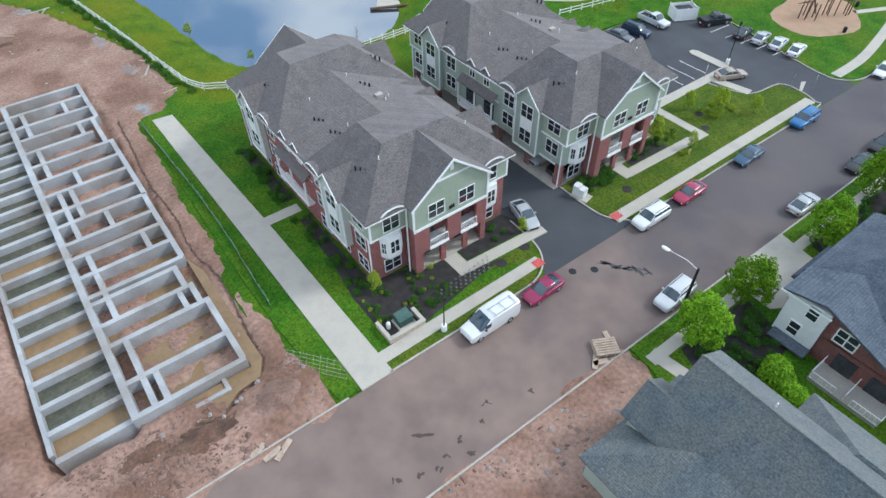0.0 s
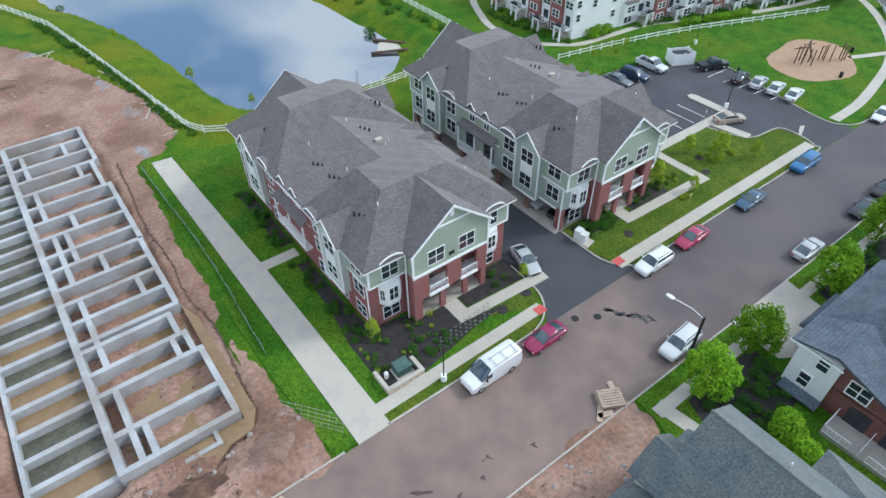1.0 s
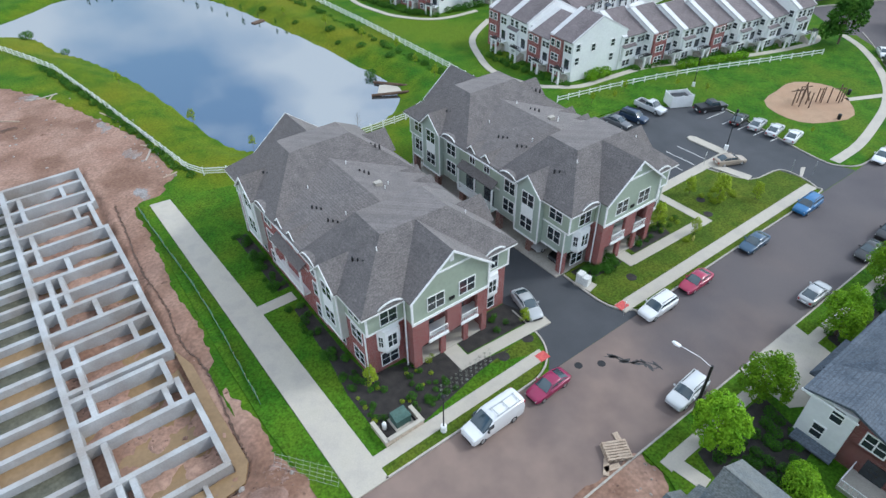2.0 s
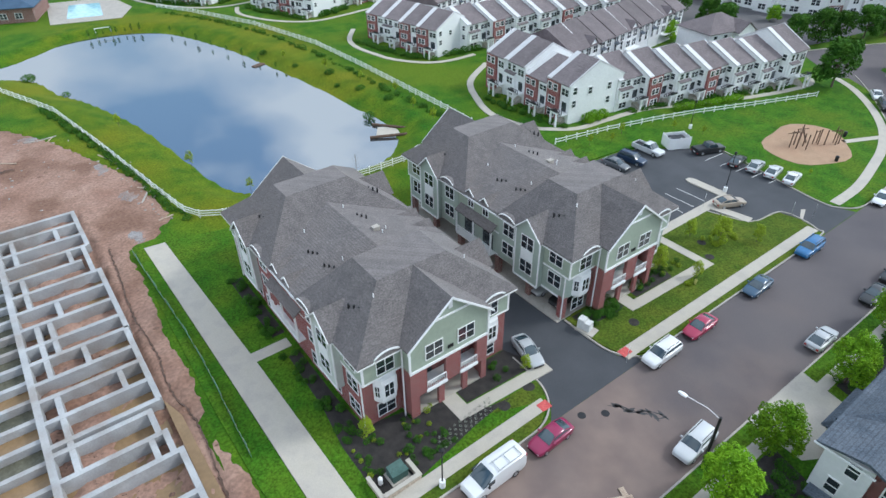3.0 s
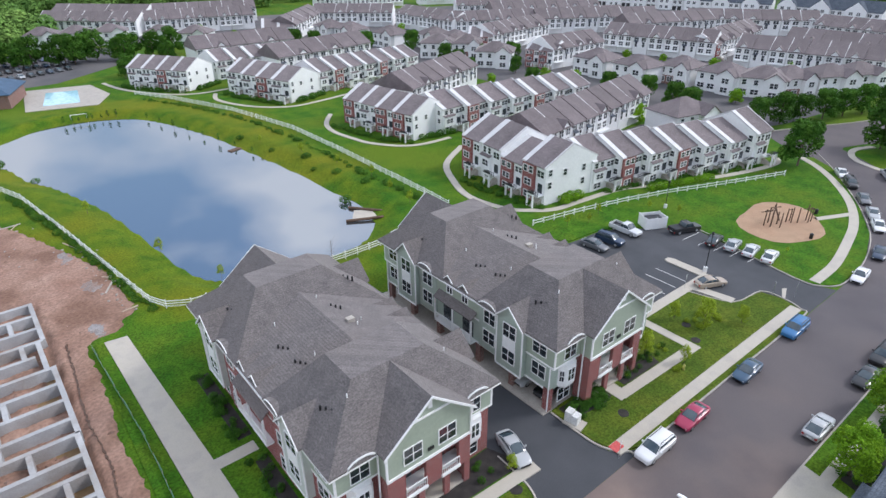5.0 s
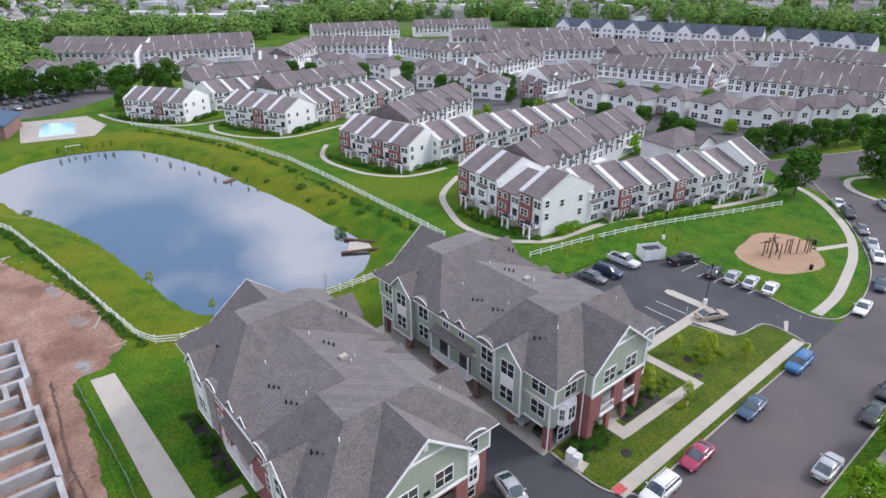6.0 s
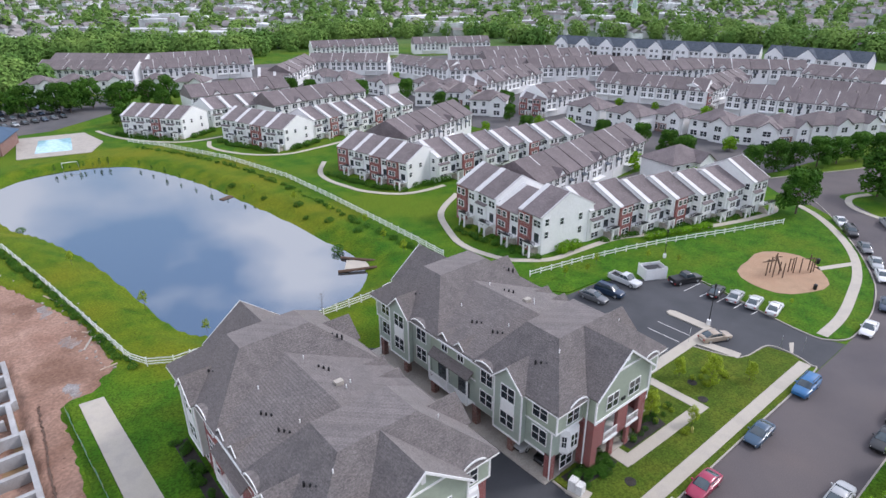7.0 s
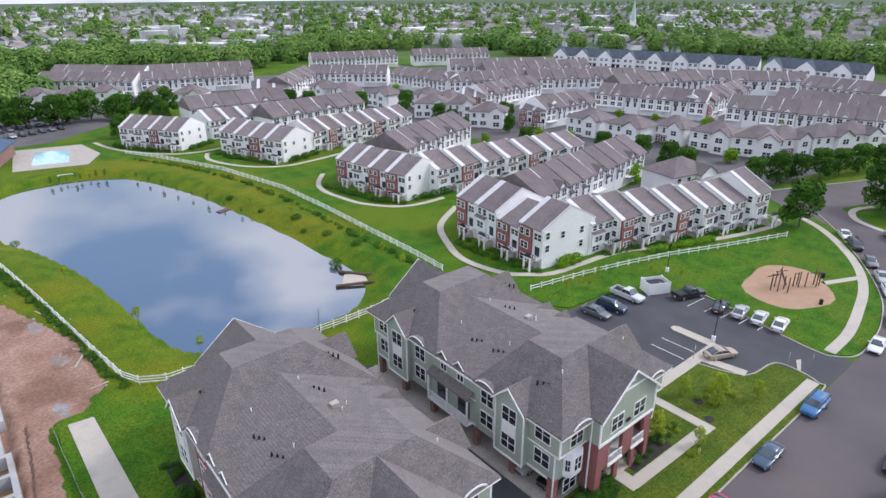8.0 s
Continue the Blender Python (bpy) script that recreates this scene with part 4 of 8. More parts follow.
def apartment(m, open_ground):
    """Three-storey apartment house; local x to the east, y to the north, origin at the south-west corner."""
    lab = "three-storey sage-sided apartment house over an open carport, grey shingle roof" if open_ground else "three-storey brick and sage-sided apartment house with grey shingle roof"
    a = thing("apartment_house", lab, "apartment house", "apartment houses", m)
    low = SIDING2 if open_ground else BRICK
    S2, S3 = (SIDING2, SIDING)
    # main body
    if open_ground:
        # carport depth: its shade is put in as near-black wall colour
        part("wall", boxes((7.5, 1.5, 0, WIDE, DEEP - 0.5, 3.0)), DARK, a, "inner wall of the carport, shade painted in")
        part("wall", boxes((0, 0, 2.9, WIDE, DEEP, 6.1)), S2, a, "grey-green lap siding")
        for k, y in enumerate((5.7, 11.3, 18.8, 24.4, 29.6)):
            part("pillar", boxes((0.0, y - 0.35, 0, 0.7, y + 0.35, 2.95)), BRICK2, a, "brown brick pillar")
        part("pillar", boxes((0.0, -0.02, 0, 0.55, 0.9, 3.1)), BRICK, a, "red brick corner pillar")
        part("beam", boxes((-0.06, 0.9, 2.75, 0.3, DEEP, 3.0)), WHITE, a)
    else:
        part("wall", boxes((0, 0, 0, WIDE, DEEP, 3.0)), BRICK, a, "red brick ground storey")
        part("wall", boxes((0.0, 0, 3.0, WIDE, DEEP, 6.1)), low, a, "red brick upper wall")
        part("wall", boxes((-0.11, 7.6, 0, 0.2, DEEP - 7.6, EAVE - 0.25)), BRICK, a, "tall red brick wall between the bays")
    part("wall", boxes((-0.06, -0.36, 6.1, WIDE + 0.06, DEEP + 0.36, EAVE)), S3, a, "sage lap siding")
    part("band", boxes((-0.12, -0.42, 5.98, WIDE + 0.12, DEEP + 0.42, 6.18)), WHITE, a, "white trim band")
    for sx in (0, WIDE):
        for sy in (-0.36, DEEP + 0.36):
            part("corner_board", boxes((sx - 0.11, sy - 0.06, 6.2, sx + 0.11, sy + 0.06, EAVE - 0.02)), WHITE, a)
    # roof: two truncated hips joined by a long lower ridge
    H = 13.15
    for y0, y1, d0, d1 in ((-1.0, 11.0, 3.85, 8.3), (16.9, DEEP + 1.0, 22.8, 26.2)):
        bm = bmesh.new()
        solid(bm, [[(-0.7, y0, z), (WIDE + 0.5, y0, z), (WIDE + 0.5, y1, z), (-0.7, y1, z)] for z in (EAVE - 0.05, EAVE + 0.14)] + [[(4.6, d0, H), (WIDE - 4.7, d0, H), (WIDE - 4.7, d1, H), (4.6, d1, H)]])
        part("roof", bm, SHINGLE, a, "grey shingle hip with a flat crown")
    bm = bmesh.new()
    roof_shell(bm, MID_X, MID_X + 0.6, 6.0, DEEP - 6.0, EAVE - 0.05, 11.68, 0.2)
    part("roof", bm, SHINGLE, a, "grey shingle main slopes")
    part("fascia", boxes((-0.73, -1.03, EAVE - 0.22, WIDE + 0.54, DEEP + 1.03, EAVE - 0.06)), WHITE, a)
    # street and rear gables
    for g in (0, 1):
        def Y(v):
            return v if g == 0 else DEEP - v
        gx0, gx1 = 4.0, 13.1
        gc = (gx0 + gx1) / 2
        half = (gx1 - gx0) / 2
        bm = bmesh.new()
        box(bm, gx0, min(Y(-1.8), Y(0)), 6.2, gx1, max(Y(-1.8), Y(0)), 9.4)
        part("gable_wall", bm, SIDING, a, "pale sage siding")
        bm = bmesh.new()
        gable_solid(bm, gc, half, min(Y(-1.8), Y(3)), max(Y(-1.8), Y(3)), 9.38, 13.0)
        part("gable_wall", bm, SIDING, a, "pale sage siding")
        bm = bmesh.new()
        roof_shell(bm, gc, half + 0.35, min(Y(-2.15), Y(4.3)), max(Y(-2.15), Y(4.3)), 9.14, 12.97, 0.16)
        part("roof", bm, SHINGLE, a, "grey shingle gable")
        bm = bmesh.new()
        y0, y1 = sorted((Y(-2.24), Y(-2.15)))
        s = [(-half - 0.38, 9.0), (0, 12.92), (half + 0.38, 9.0), (half + 0.38, 9.26), (0, 13.19), (-half - 0.38, 9.26)]
        solid(bm, [[(gc + p, y, z) for p, z in s] for y in (y0, y1)])
        part("rake_board", bm, WHITE, a)
        y0, y1 = sorted((Y(-1.92), Y(-1.8)))
        part("band", boxes((gx0 - 0.05, y0, 6.05, gx1 + 0.05, y1, 6.32)), WHITE, a)
        part("band", boxes((gc - 2.35, y0, 11.0, gc + 2.35, y1, 11.16)), WHITE, a)
        part("gable_vent", boxes((gc - 0.2, y0, 11.75, gc + 0.2, y1, 12.45)), WHITE, a)
        for x in (gx0, gx1):
            part("corner_board", boxes((x - 0.1, y0 - 0.01, 6.33, x + 0.1, y1 + 0.02, 9.3)), WHITE, a)
        for x in (gc - 1.85, gc + 1.85):
            window("twin", a, x, Y(-1.8), 6.95, 0 if g == 0 else 180)
        for k in (-1, 0, 1):
            part("number_bar", boxes((gc + 0.22 * k - 0.07, min(y0, y1) - 0.02, 7.0, gc + 0.22 * k + 0.07, max(y0, y1), 7.35)), BLACK, a, "plain dark bar")
        # porch with brick piers
        y0, y1 = sorted((Y(-1.8), Y(-1.45)))
        for x0, x1 in ((4.0, 4.95), (7.2, 7.85), (10.1, 10.7), (12.45, 13.1)):
            part("pier", boxes((x0, y0, 0, x1, y1, 2.74)), BRICK, a, "red brick pier")
        part("porch_wall", lattice([4.0, 5.85, 8.05, 9.8, 11.8, 13.1], [2.74, 3.03, 5.8, 6.2], {(1, 1), (3, 1)}, y0, y1), BRICK, a, "red brick wall with two balcony openings")
        for x0, x1 in ((4.0, 4.35), (12.75, 13.1)):
            ys = sorted((Y(-1.45), Y(-0.01)))
            part("porch_side", boxes((x0, ys[0], 0, x1, ys[1], 6.2)), BRICK, a, "red brick side wall")
        y0, y1 = sorted((Y(-1.7), Y(-0.05)))
        part("porch_floor", boxes((4.0, y0, 0.1, 13.0, y1, 0.32)), CONC, a)
        part("balcony", boxes((4.36, y0 if g else y0 + 0.26, 2.75, 12.74, y1 - 0.26 if g else y1, 3.02)), WHITE, a, "white balcony slab")
        for x0, x1 in ((5.75, 8.15), (9.7, 11.9)):
            ys = sorted((Y(-1.96), Y(-1.81)))
            part("balcony_edge", boxes((x0, ys[0], 2.78, x1, ys[1], 3.06)), WHITE, a)
        for x0, x1 in ((5.85, 8.05), (9.8, 11.8)):
            rail(a, x0, x1, Y(-1.86), 3.02)
            y0, y1 = sorted((Y(-0.06), Y(-0.01)))
            part("door", boxes((x0 + 0.5, y0, 3.05, x1 - 0.4, y1, 5.2)), GLASS, a, "dark glazed balcony door")
            part("door", boxes((x0 + 0.5, y0, 0.33, x1 - 0.5, y1, 2.4)), GLASS, a, "dark glazed door")
        part("downpipe", boxes((3.68, Y(-1.0) - 0.06, 0, 3.80, Y(-1.0) + 0.06, 9.1)), WHITE, a)
        part("downpipe", boxes((-0.14, Y(0.1) - 0.06, 0, -0.02, Y(0.1) + 0.06, 6.0)), WHITE, a)
        # corner dormer windows and bay windows
        for cx in (2.35, WIDE - 2.35):
            window("arch", a, cx, Y(-0.36), 6.55, 0 if g == 0 else 180)
            bm = bmesh.new()
            k = 12
            rings = []
            for i in range(k + 1):
                t = math.pi * i / k
                x, z = cx + 1.42 * math.cos(t), 8.66 + 0.78 * math.sin(t)
                xo, zo = cx + 1.56 * math.cos(t), 8.70 + 0.90 * math.sin(t)
                y0, y1 = sorted((Y(-0.92), Y(2.2)))
                rings.append([(x, y0, z), (xo, y0, zo), (xo, y1, zo), (x, y1, z)])
            solid(bm, rings)
            part("dormer_roof", bm, SHINGLE, a, "shingled eyebrow dormer roof")
            bm = bmesh.new()
            y0, y1 = sorted((Y(-1.0), Y(-0.92)))
            solid(bm, [[(cx + q * math.cos(math.pi * i / k), y, 8.66 + e + (q - 0.6) * math.sin(math.pi * i / k)) for q, e, y in ((1.40, 0.02, y0), (1.56, 0.04, y0), (1.56, 0.04, y1), (1.40, 0.02, y1))] for i in range(k + 1)])
            part("dormer_trim", bm, WHITE, a, "white curved trim")
            bm = bmesh.new()
            y0, y1 = sorted((Y(-0.34), Y(1.6)))
            prism_pts = [(cx + 1.4 * math.cos(math.pi * i / k), 8.68 + 0.76 * math.sin(math.pi * i / k)) for i in range(k + 1)]
            solid(bm, [[(x, y, z) for x, z in prism_pts] for y in (y0, y1)])
            part("dormer_wall", bm, SIDING, a)
            bm = bmesh.new()
            ring = [(cx - 1.25, Y(0)), (cx - 0.75, Y(-0.75)), (cx + 0.75, Y(-0.75)), (cx + 1.25, Y(0))]
            if g:
                ring = ring[::-1]
            small = [(cx + (x - cx) * 0.75, Y(0) + (y - Y(0)) * 0.75) for x, y in ring]
            solid(bm, [[(*p, 2.75) for p in small], [(*p, 3.2) for p in ring], [(*p, 5.9) for p in ring]])
            bay = part("bay_window", bm, WHITE, a, "white panelled bay window")
            window("single", a, cx, Y(-0.76), 3.75, 0 if g == 0 else 180)
            for s in (-1, 1):
                f, gl = WIN["small"]
                o = part("window", f, None, a, m=pose(cx + s * 1.02, Y(-0.39), 3.85, 0, 0, (s * 56 if g == 0 else 180 - s * 56)) @ Matrix.Diagonal((0.55, 1, 1.1, 1)))
                part("pane", gl, None, o, "dark reflecting glass")
            window("twin", a, cx, Y(-0.01), 0.75, 0 if g == 0 else 180)
    # long sides
    for side in (0, 1):
        def X(v):
            return v if side == 0 else WIDE - v
        t = -90 if side == 0 else 90
        sg = -1 if side == 0 else 1
        for yc in (5.55, DEEP - 5.55):
            x0, x1 = sorted((X(-0.75), X(0.5)))
            bm = boxes((x0, yc - 1.95, 2.75, x1, yc + 1.95, 9.3))
            gable_solid(bm, yc, 1.95, x0, x1, 9.3, 11.1, "x")
            part("bay", bm, SIDING2 if open_ground else SIDING4, a, "grey-green sided gabled bay" if open_ground else "pale sided gabled bay")
            xr0, xr1 = sorted((X(-1.1), X(4.2)))
            bm = bmesh.new()
            roof_shell(bm, yc, 2.25, xr0, xr1, 9.0, 11.18, 0.14, "x")
            part("roof", bm, SHINGLE, a, "grey shingle bay roof")
            bm = bmesh.new()
            xr0, xr1 = sorted((X(-1.18), X(-1.1)))
            s = [(-2.28, 8.9), (0, 11.1), (2.28, 8.9), (2.28, 9.11), (0, 11.29), (-2.28, 9.11)]
            solid(bm, [[(x, yc + p, z) for p, z in s] for x in (xr0, xr1)])
            if side == 0:
                part("rake_board", bm, WHITE, a)
            xs = X(-0.76)
            xw0, xw1 = sorted((X(-0.83), X(-0.75)))
            part("panel", boxes((xw0, yc - 0.95, 5.55, xw1, yc + 0.95, 6.95)), WHITE, a, "white panel between windows")
            part("band", boxes((xw0, yc - 2.0, 2.66, xw1, yc + 2.0, 2.86)), WHITE, a)
            for e in (-1.95, 1.95):
                part("corner_board", boxes((xw0, yc + e - 0.09, 2.9, xw1 + 0.03, yc + e + 0.09, 9.1)), WHITE, a)
            window("twin", a, xs, yc, 7.1, t)
            window("twin", a, xs, yc, 3.85, t)
            if not open_ground:
                window("wide", a, X(0), yc, 0.8, t)
        for yc in (1.75, DEEP - 1.75):
            window("twin", a, X(-0.07), yc, 6.9, t)
            window("twin", a, X(0), yc, 3.95, t)
            if not open_ground or side:
                window("twin", a, X(0), yc, 0.9, t)
        for yc in (9.3, DEEP - 9.3):
            x0, x1 = sorted((X(-0.14), X(0.4)))
            part("wall", boxes((x0, yc - 1.75, 2.9 if open_ground else 0, x1, yc + 1.75, EAVE)), S2 if open_ground else BRICK, a, "grey-green siding" if open_ground else "red brick wall")
            window("arch", a, X(-0.15), yc, 6.6, t)
            window("twin", a, X(-0.15), yc, 3.9, t)
            if not open_ground:
                window("twin", a, X(-0.15), yc, 0.8, t)
            if side:
                continue
            k = 12
            bm, bw = bmesh.new(), bmesh.new()
            y_a, y_b = sorted((X(-0.62), X(2.4)))
            rings = []
            for i in range(k + 1):
                q = math.pi * i / k
                rings.append([(y_a, yc + 1.42 * math.cos(q), 8.75 + 0.78 * math.sin(q)), (y_a, yc + 1.56 * math.cos(q), 8.79 + 0.9 * math.sin(q)), (y_b, yc + 1.56 * math.cos(q), 8.79 + 0.9 * math.sin(q)), (y_b, yc + 1.42 * math.cos(q), 8.75 + 0.78 * math.sin(q))])
            solid(bm, rings)
            part("dormer_roof", bm, SHINGLE, a, "shingled eyebrow dormer roof")
            bm = bmesh.new()
            xa, xb = sorted((X(-0.70), X(-0.62)))
            solid(bm, [[(x, yc + q * math.cos(math.pi * i / k), 8.75 + e + (q - 0.6) * math.sin(math.pi * i / k)) for q, e, x in ((1.42, 0.02, xa), (1.55, 0.03, xa), (1.55, 0.03, xb), (1.42, 0.02, xb))] for i in range(k + 1)])
            part("dormer_trim", bm, WHITE, a, "white curved trim")
            y_a, y_b = sorted((X(-0.13), X(1.8)))
            pts = [(yc + 1.4 * math.cos(math.pi * i / k), 8.77 + 0.76 * math.sin(math.pi * i / k)) for i in range(k + 1)]
            solid(bw, [[(x, y, z) for y, z in pts] for x in (y_a, y_b)])
            part("dormer_wall", bw, S2 if open_ground else BRICK, a)
        # entry with a lean-to roof, balcony and two small dormers
        bm = bmesh.new()
        xo, xi = X(-1.0), X(0.05)
        solid(bm, [[(xo, y, 6.15), (xi, y, 6.95), (xi, y, 7.10), (xo, y, 6.30)] for y in (MID_Y - 3.5, MID_Y + 3.5)])
        part("porch_roof", bm, SHINGLE, a, "dark shingle lean-to roof")
        x0, x1 = sorted((X(-0.92), X(0)))
        part("balcony", boxes((x0, MID_Y - 3.4, 2.75, x1, MID_Y + 3.4, 3.0)), WHITE, a, "white balcony slab")
        rail(a, MID_Y - 3.35, MID_Y + 3.35, X(-0.86), 3.0, "y")
        for y in (MID_Y - 3.35, MID_Y, MID_Y + 3.35):
            part("post", boxes((X(-0.86) - 0.09, y - 0.09, 3.0, X(-0.86) + 0.09, y + 0.09, 6.2)), WHITE, a)
        for y in (MID_Y - 1.9, MID_Y + 1.7):
            x0, x1 = sorted((X(-0.02), X(-0.05)))
            part("door", boxes((x0, y - 0.95, 3.05, x1 + 0.02, y + 0.95, 5.2)), GLASS, a, "dark glazed balcony door")
        for y in (MID_Y - 1.4, MID_Y + 1.4):
            window("single", a, X(-0.1), y, 7.35, t)
            x0, x1 = sorted((X(-0.1), X(2.2)))
            bm = boxes((x0, y - 0.8, 8.0, x1, y + 0.8, 9.15))
            gable_solid(bm, y, 0.8, x0, x1, 9.15, 9.85, "x")
            part("dormer_wall", bm, S3, a)
            x0, x1 = sorted((X(-0.42), X(2.6)))
            bm = bmesh.new()
            roof_shell(bm, y, 1.05, x0, x1, 9.0, 9.92, 0.1, "x")
            part("dormer_roof", bm, SHINGLE, a, "small shingled dormer roof")
            x0, x1 = sorted((X(-0.5), X(-0.42)))
            bm = bmesh.new()
            roof_shell(bm, y, 1.06, x0, x1, 8.9, 9.84, 0.17, "x")
            if side == 0:
                part("dormer_trim", bm, WHITE, a)
    # roof furniture
    for x, y in ((2.0, 4.4), (3.6, 12.2), (3.4, 15.4), (1.6, 24.6), (10.4, 17.2), (14.2, 21.0)):
        z = roof_top(x, y) + 0.1
        for k in range(3):
            bm = bmesh.new()
            cyl(bm, x + 0.28 * k - 0.2, y - 0.5 * k, z - 0.35, z + 0.2, 0.12, 0.1, 8)
            part("vent_cap", bm, BLACK, a, "black roof vent")
    for x, y, dz in ((3.6, 2.9, 0), (5.1, 11.4, 0), (4.4, 18.6, 0), (10.6, 12.6, 1.0), (14.3, 3.4, 0), (11.5, 13.4, 0), (9.6, 19.2, 0)):
        z = roof_top(x, y)
        bm = bmesh.new()
        cyl(bm, x, y, z - 0.6, z + 0.38, 0.06, 0.06, 8)
        part("vent_pipe", bm, WHITE, a, "white plastic vent pipe")
    part("roof_unit", boxes((9.9, 13.2, 11.0, 10.7, 13.8, 11.75)), KERB, a, "small grey rooftop unit")
    return a


apartment(pose(4.4, 9.5, 0), False)
apartment(pose(29.95, 9.05, 0.05), True)


# ---- terraced houses ----
def gable_body(bm, x0, x1, y0, y1, z0, ze, zr, flip=False):
    """A house body whose ridge runs along x."""
    ym = (y0 + y1) / 2
    solid(bm, [[(x, y0, z0), (x, y1, z0), (x, y1, ze), (x, ym, zr), (x, y0, ze)] for x in (x0, x1)])


def shell_x(bm, x0, x1, y0, y1, ze, zr, t=0.2):
    ym = (y0 + y1) / 2
    solid(bm, [[(x, y0, ze), (x, ym, zr), (x, y1, ze), (x, y1, ze + t), (x, ym, zr + t), (x, y0, ze + t)] for x in (x0, x1)])


FARWIN = {}
for key, w, h in (("pair", 1.7, 1.45), ("one", 0.9, 1.45), ("tall", 0.95, 2.05)):
    f = 0.12
    two = key == "pair"
    xs = [-w / 2 - f, -w / 2, -0.06, 0.06, w / 2, w / 2 + f] if two else [-w / 2 - f, -w / 2, w / 2, w / 2 + f]
    zs = [-f, 0, h / 2 - 0.04, h / 2 + 0.04, h, h + f]
    holes = {(i, j) for i in ((1, 3) if two else (1,)) for j in (1, 3)}
    bm = lattice(xs, zs, holes, -0.08, 0.03)
    k = len(bm.faces)
    box(bm, -w / 2, -0.03, 0, w / 2, 0.02, h)
    bm.faces.ensure_lookup_table()
    for fc in bm.faces[k:]:
        fc.material_index = 1
    FARWIN[key] = mesh("window", bm, WHITE)
    FARWIN[key].materials.append(GLASS)


def far_window(kind, parent, x, y, z, turn=0):
    part("window", FARWIN[kind], None, parent, m=pose(x, y, z, 0, 0, turn))


UW = 6.0


def striped_house(brick, end=False):
    """Three-storey terraced house with a brick or sided bay, an entry with stairs, portico and balcony."""
    h = thing("terraced_house", ("three-storey white-sided terraced house with red brick bay and brown shingle roof" if brick else "three-storey white-sided terraced house with brown shingle roof"), "house", "terraced houses")
    D, E, R = 13.0, 8.8, 12.9
    bm = bmesh.new()
    gable_body(bm, 0, UW, 0, D, 0, E, R)
    part("wall", bm, WSIDING, h)
    bm = bmesh.new()
    shell_x(bm, 1.05, UW - 0.18, -0.45, D + 0.45, E - 0.15, R + 0.06)
    part("roof", bm, SHINGLE2, h)
    # the wide strip stands in for a stepped house's exposed side wall
    for x, wd in ((0.0, 1.1), (UW - 0.2, 0.2)):
        bm = bmesh.new()
        ym = D / 2
        solid(bm, [[(q, -0.3, E - 0.2), (q, ym, R - 0.1), (q, D + 0.3, E - 0.2), (q, D + 0.3, E + 0.16), (q, ym, R + 0.36), (q, -0.3, E + 0.16)] for q in (x, x + wd)])
        part("parapet", bm, STRIP, h, "white party wall edge")
    if brick:
        part("brick_front", boxes((0.3, -0.45, 0, 3.5, 0.0, 8.6)), BRICK, h, "red brick bay")
    else:
        part("bay", boxes((0.4, -0.45, 2.6, 3.3, 0.0, 6.2)), WSIDING, h)
    if not brick:
        bm = bmesh.new()
        solid(bm, [[(x, -0.75, 6.15), (x, 0.0, 6.6), (x, 0.0, 6.45), (x, -0.75, 6.0)] for x in (0.3, 3.4)])
        part("bay_roof", bm, SHINGLE2, h)
    for x in (1.15, 2.6):
        far_window("one", h, x, -0.46 if brick else -0.01, 6.7)
    far_window("pair", h, 1.85, -0.46, 3.7)
    far_window("pair", h, 1.85, -0.46 if brick else -0.01, 0.8)
    far_window("pair", h, 4.75, -0.01, 6.3)
    part("door", boxes((4.2, -0.08, 2.7, 5.3, 0.0, 4.8)), GLASS, h, "dark glazed balcony door")
    part("balcony", boxes((3.5, -1.5, 2.4, UW - 0.15, 0.0, 2.6)), WHITE, h)
    part("railing", lattice([3.5, 3.6, 4.05, 4.15, 4.6, 4.7, 5.15, 5.25, 5.7, 5.8], [2.6, 2.7, 3.45, 3.55], {(1, 1), (3, 1), (5, 1), (7, 1)}, -1.5, -1.42), BLACK, h, "black balcony railing")
    part("portico", lattice([4.0, 4.25, 5.45, 5.7], [0, 3.0, 3.5], {(1, 0)}, -2.6, -2.3), WHITE, h, "white entrance portico")
    bm = bmesh.new()
    solid(bm, [[(3.8, y, 3.5), (5.9, y, 3.5), (4.85, y, 3.95)] for y in (-2.75, -2.15)])
    part("portico_roof", bm, BLACK, h, "dark portico roof")
    side = [(-2.3, 0)]
    for k in range(8):
        side += [(-2.3 + 0.28 * k, 0.2 + 0.18 * k), (-2.02 + 0.28 * k, 0.2 + 0.18 * k)]
    side.append((-0.06, 0))
    bm = bmesh.new()
    solid(bm, [[(x, y, z) for y, z in side] for x in (4.3, 5.4)])
    part("stairs", bm, CONC, h)
    for z in (3.9, 6.8):
        for t, x in ((-90, -0.01), (90, UW + 0.01)):
            far_window("one", h, x, 1.1, z, t)
    for x in (1.4, 4.4):
        for z in (0.9, 3.8, 6.6):
            far_window("one", h, x, D + 0.01, z, 180)
    if end:
        for y, z in ((4.8, 6.2), (9.6, 6.2), (9.6, 3.0)):
            far_window("one", h, UW + 0.01, y, z, 90)
    return h


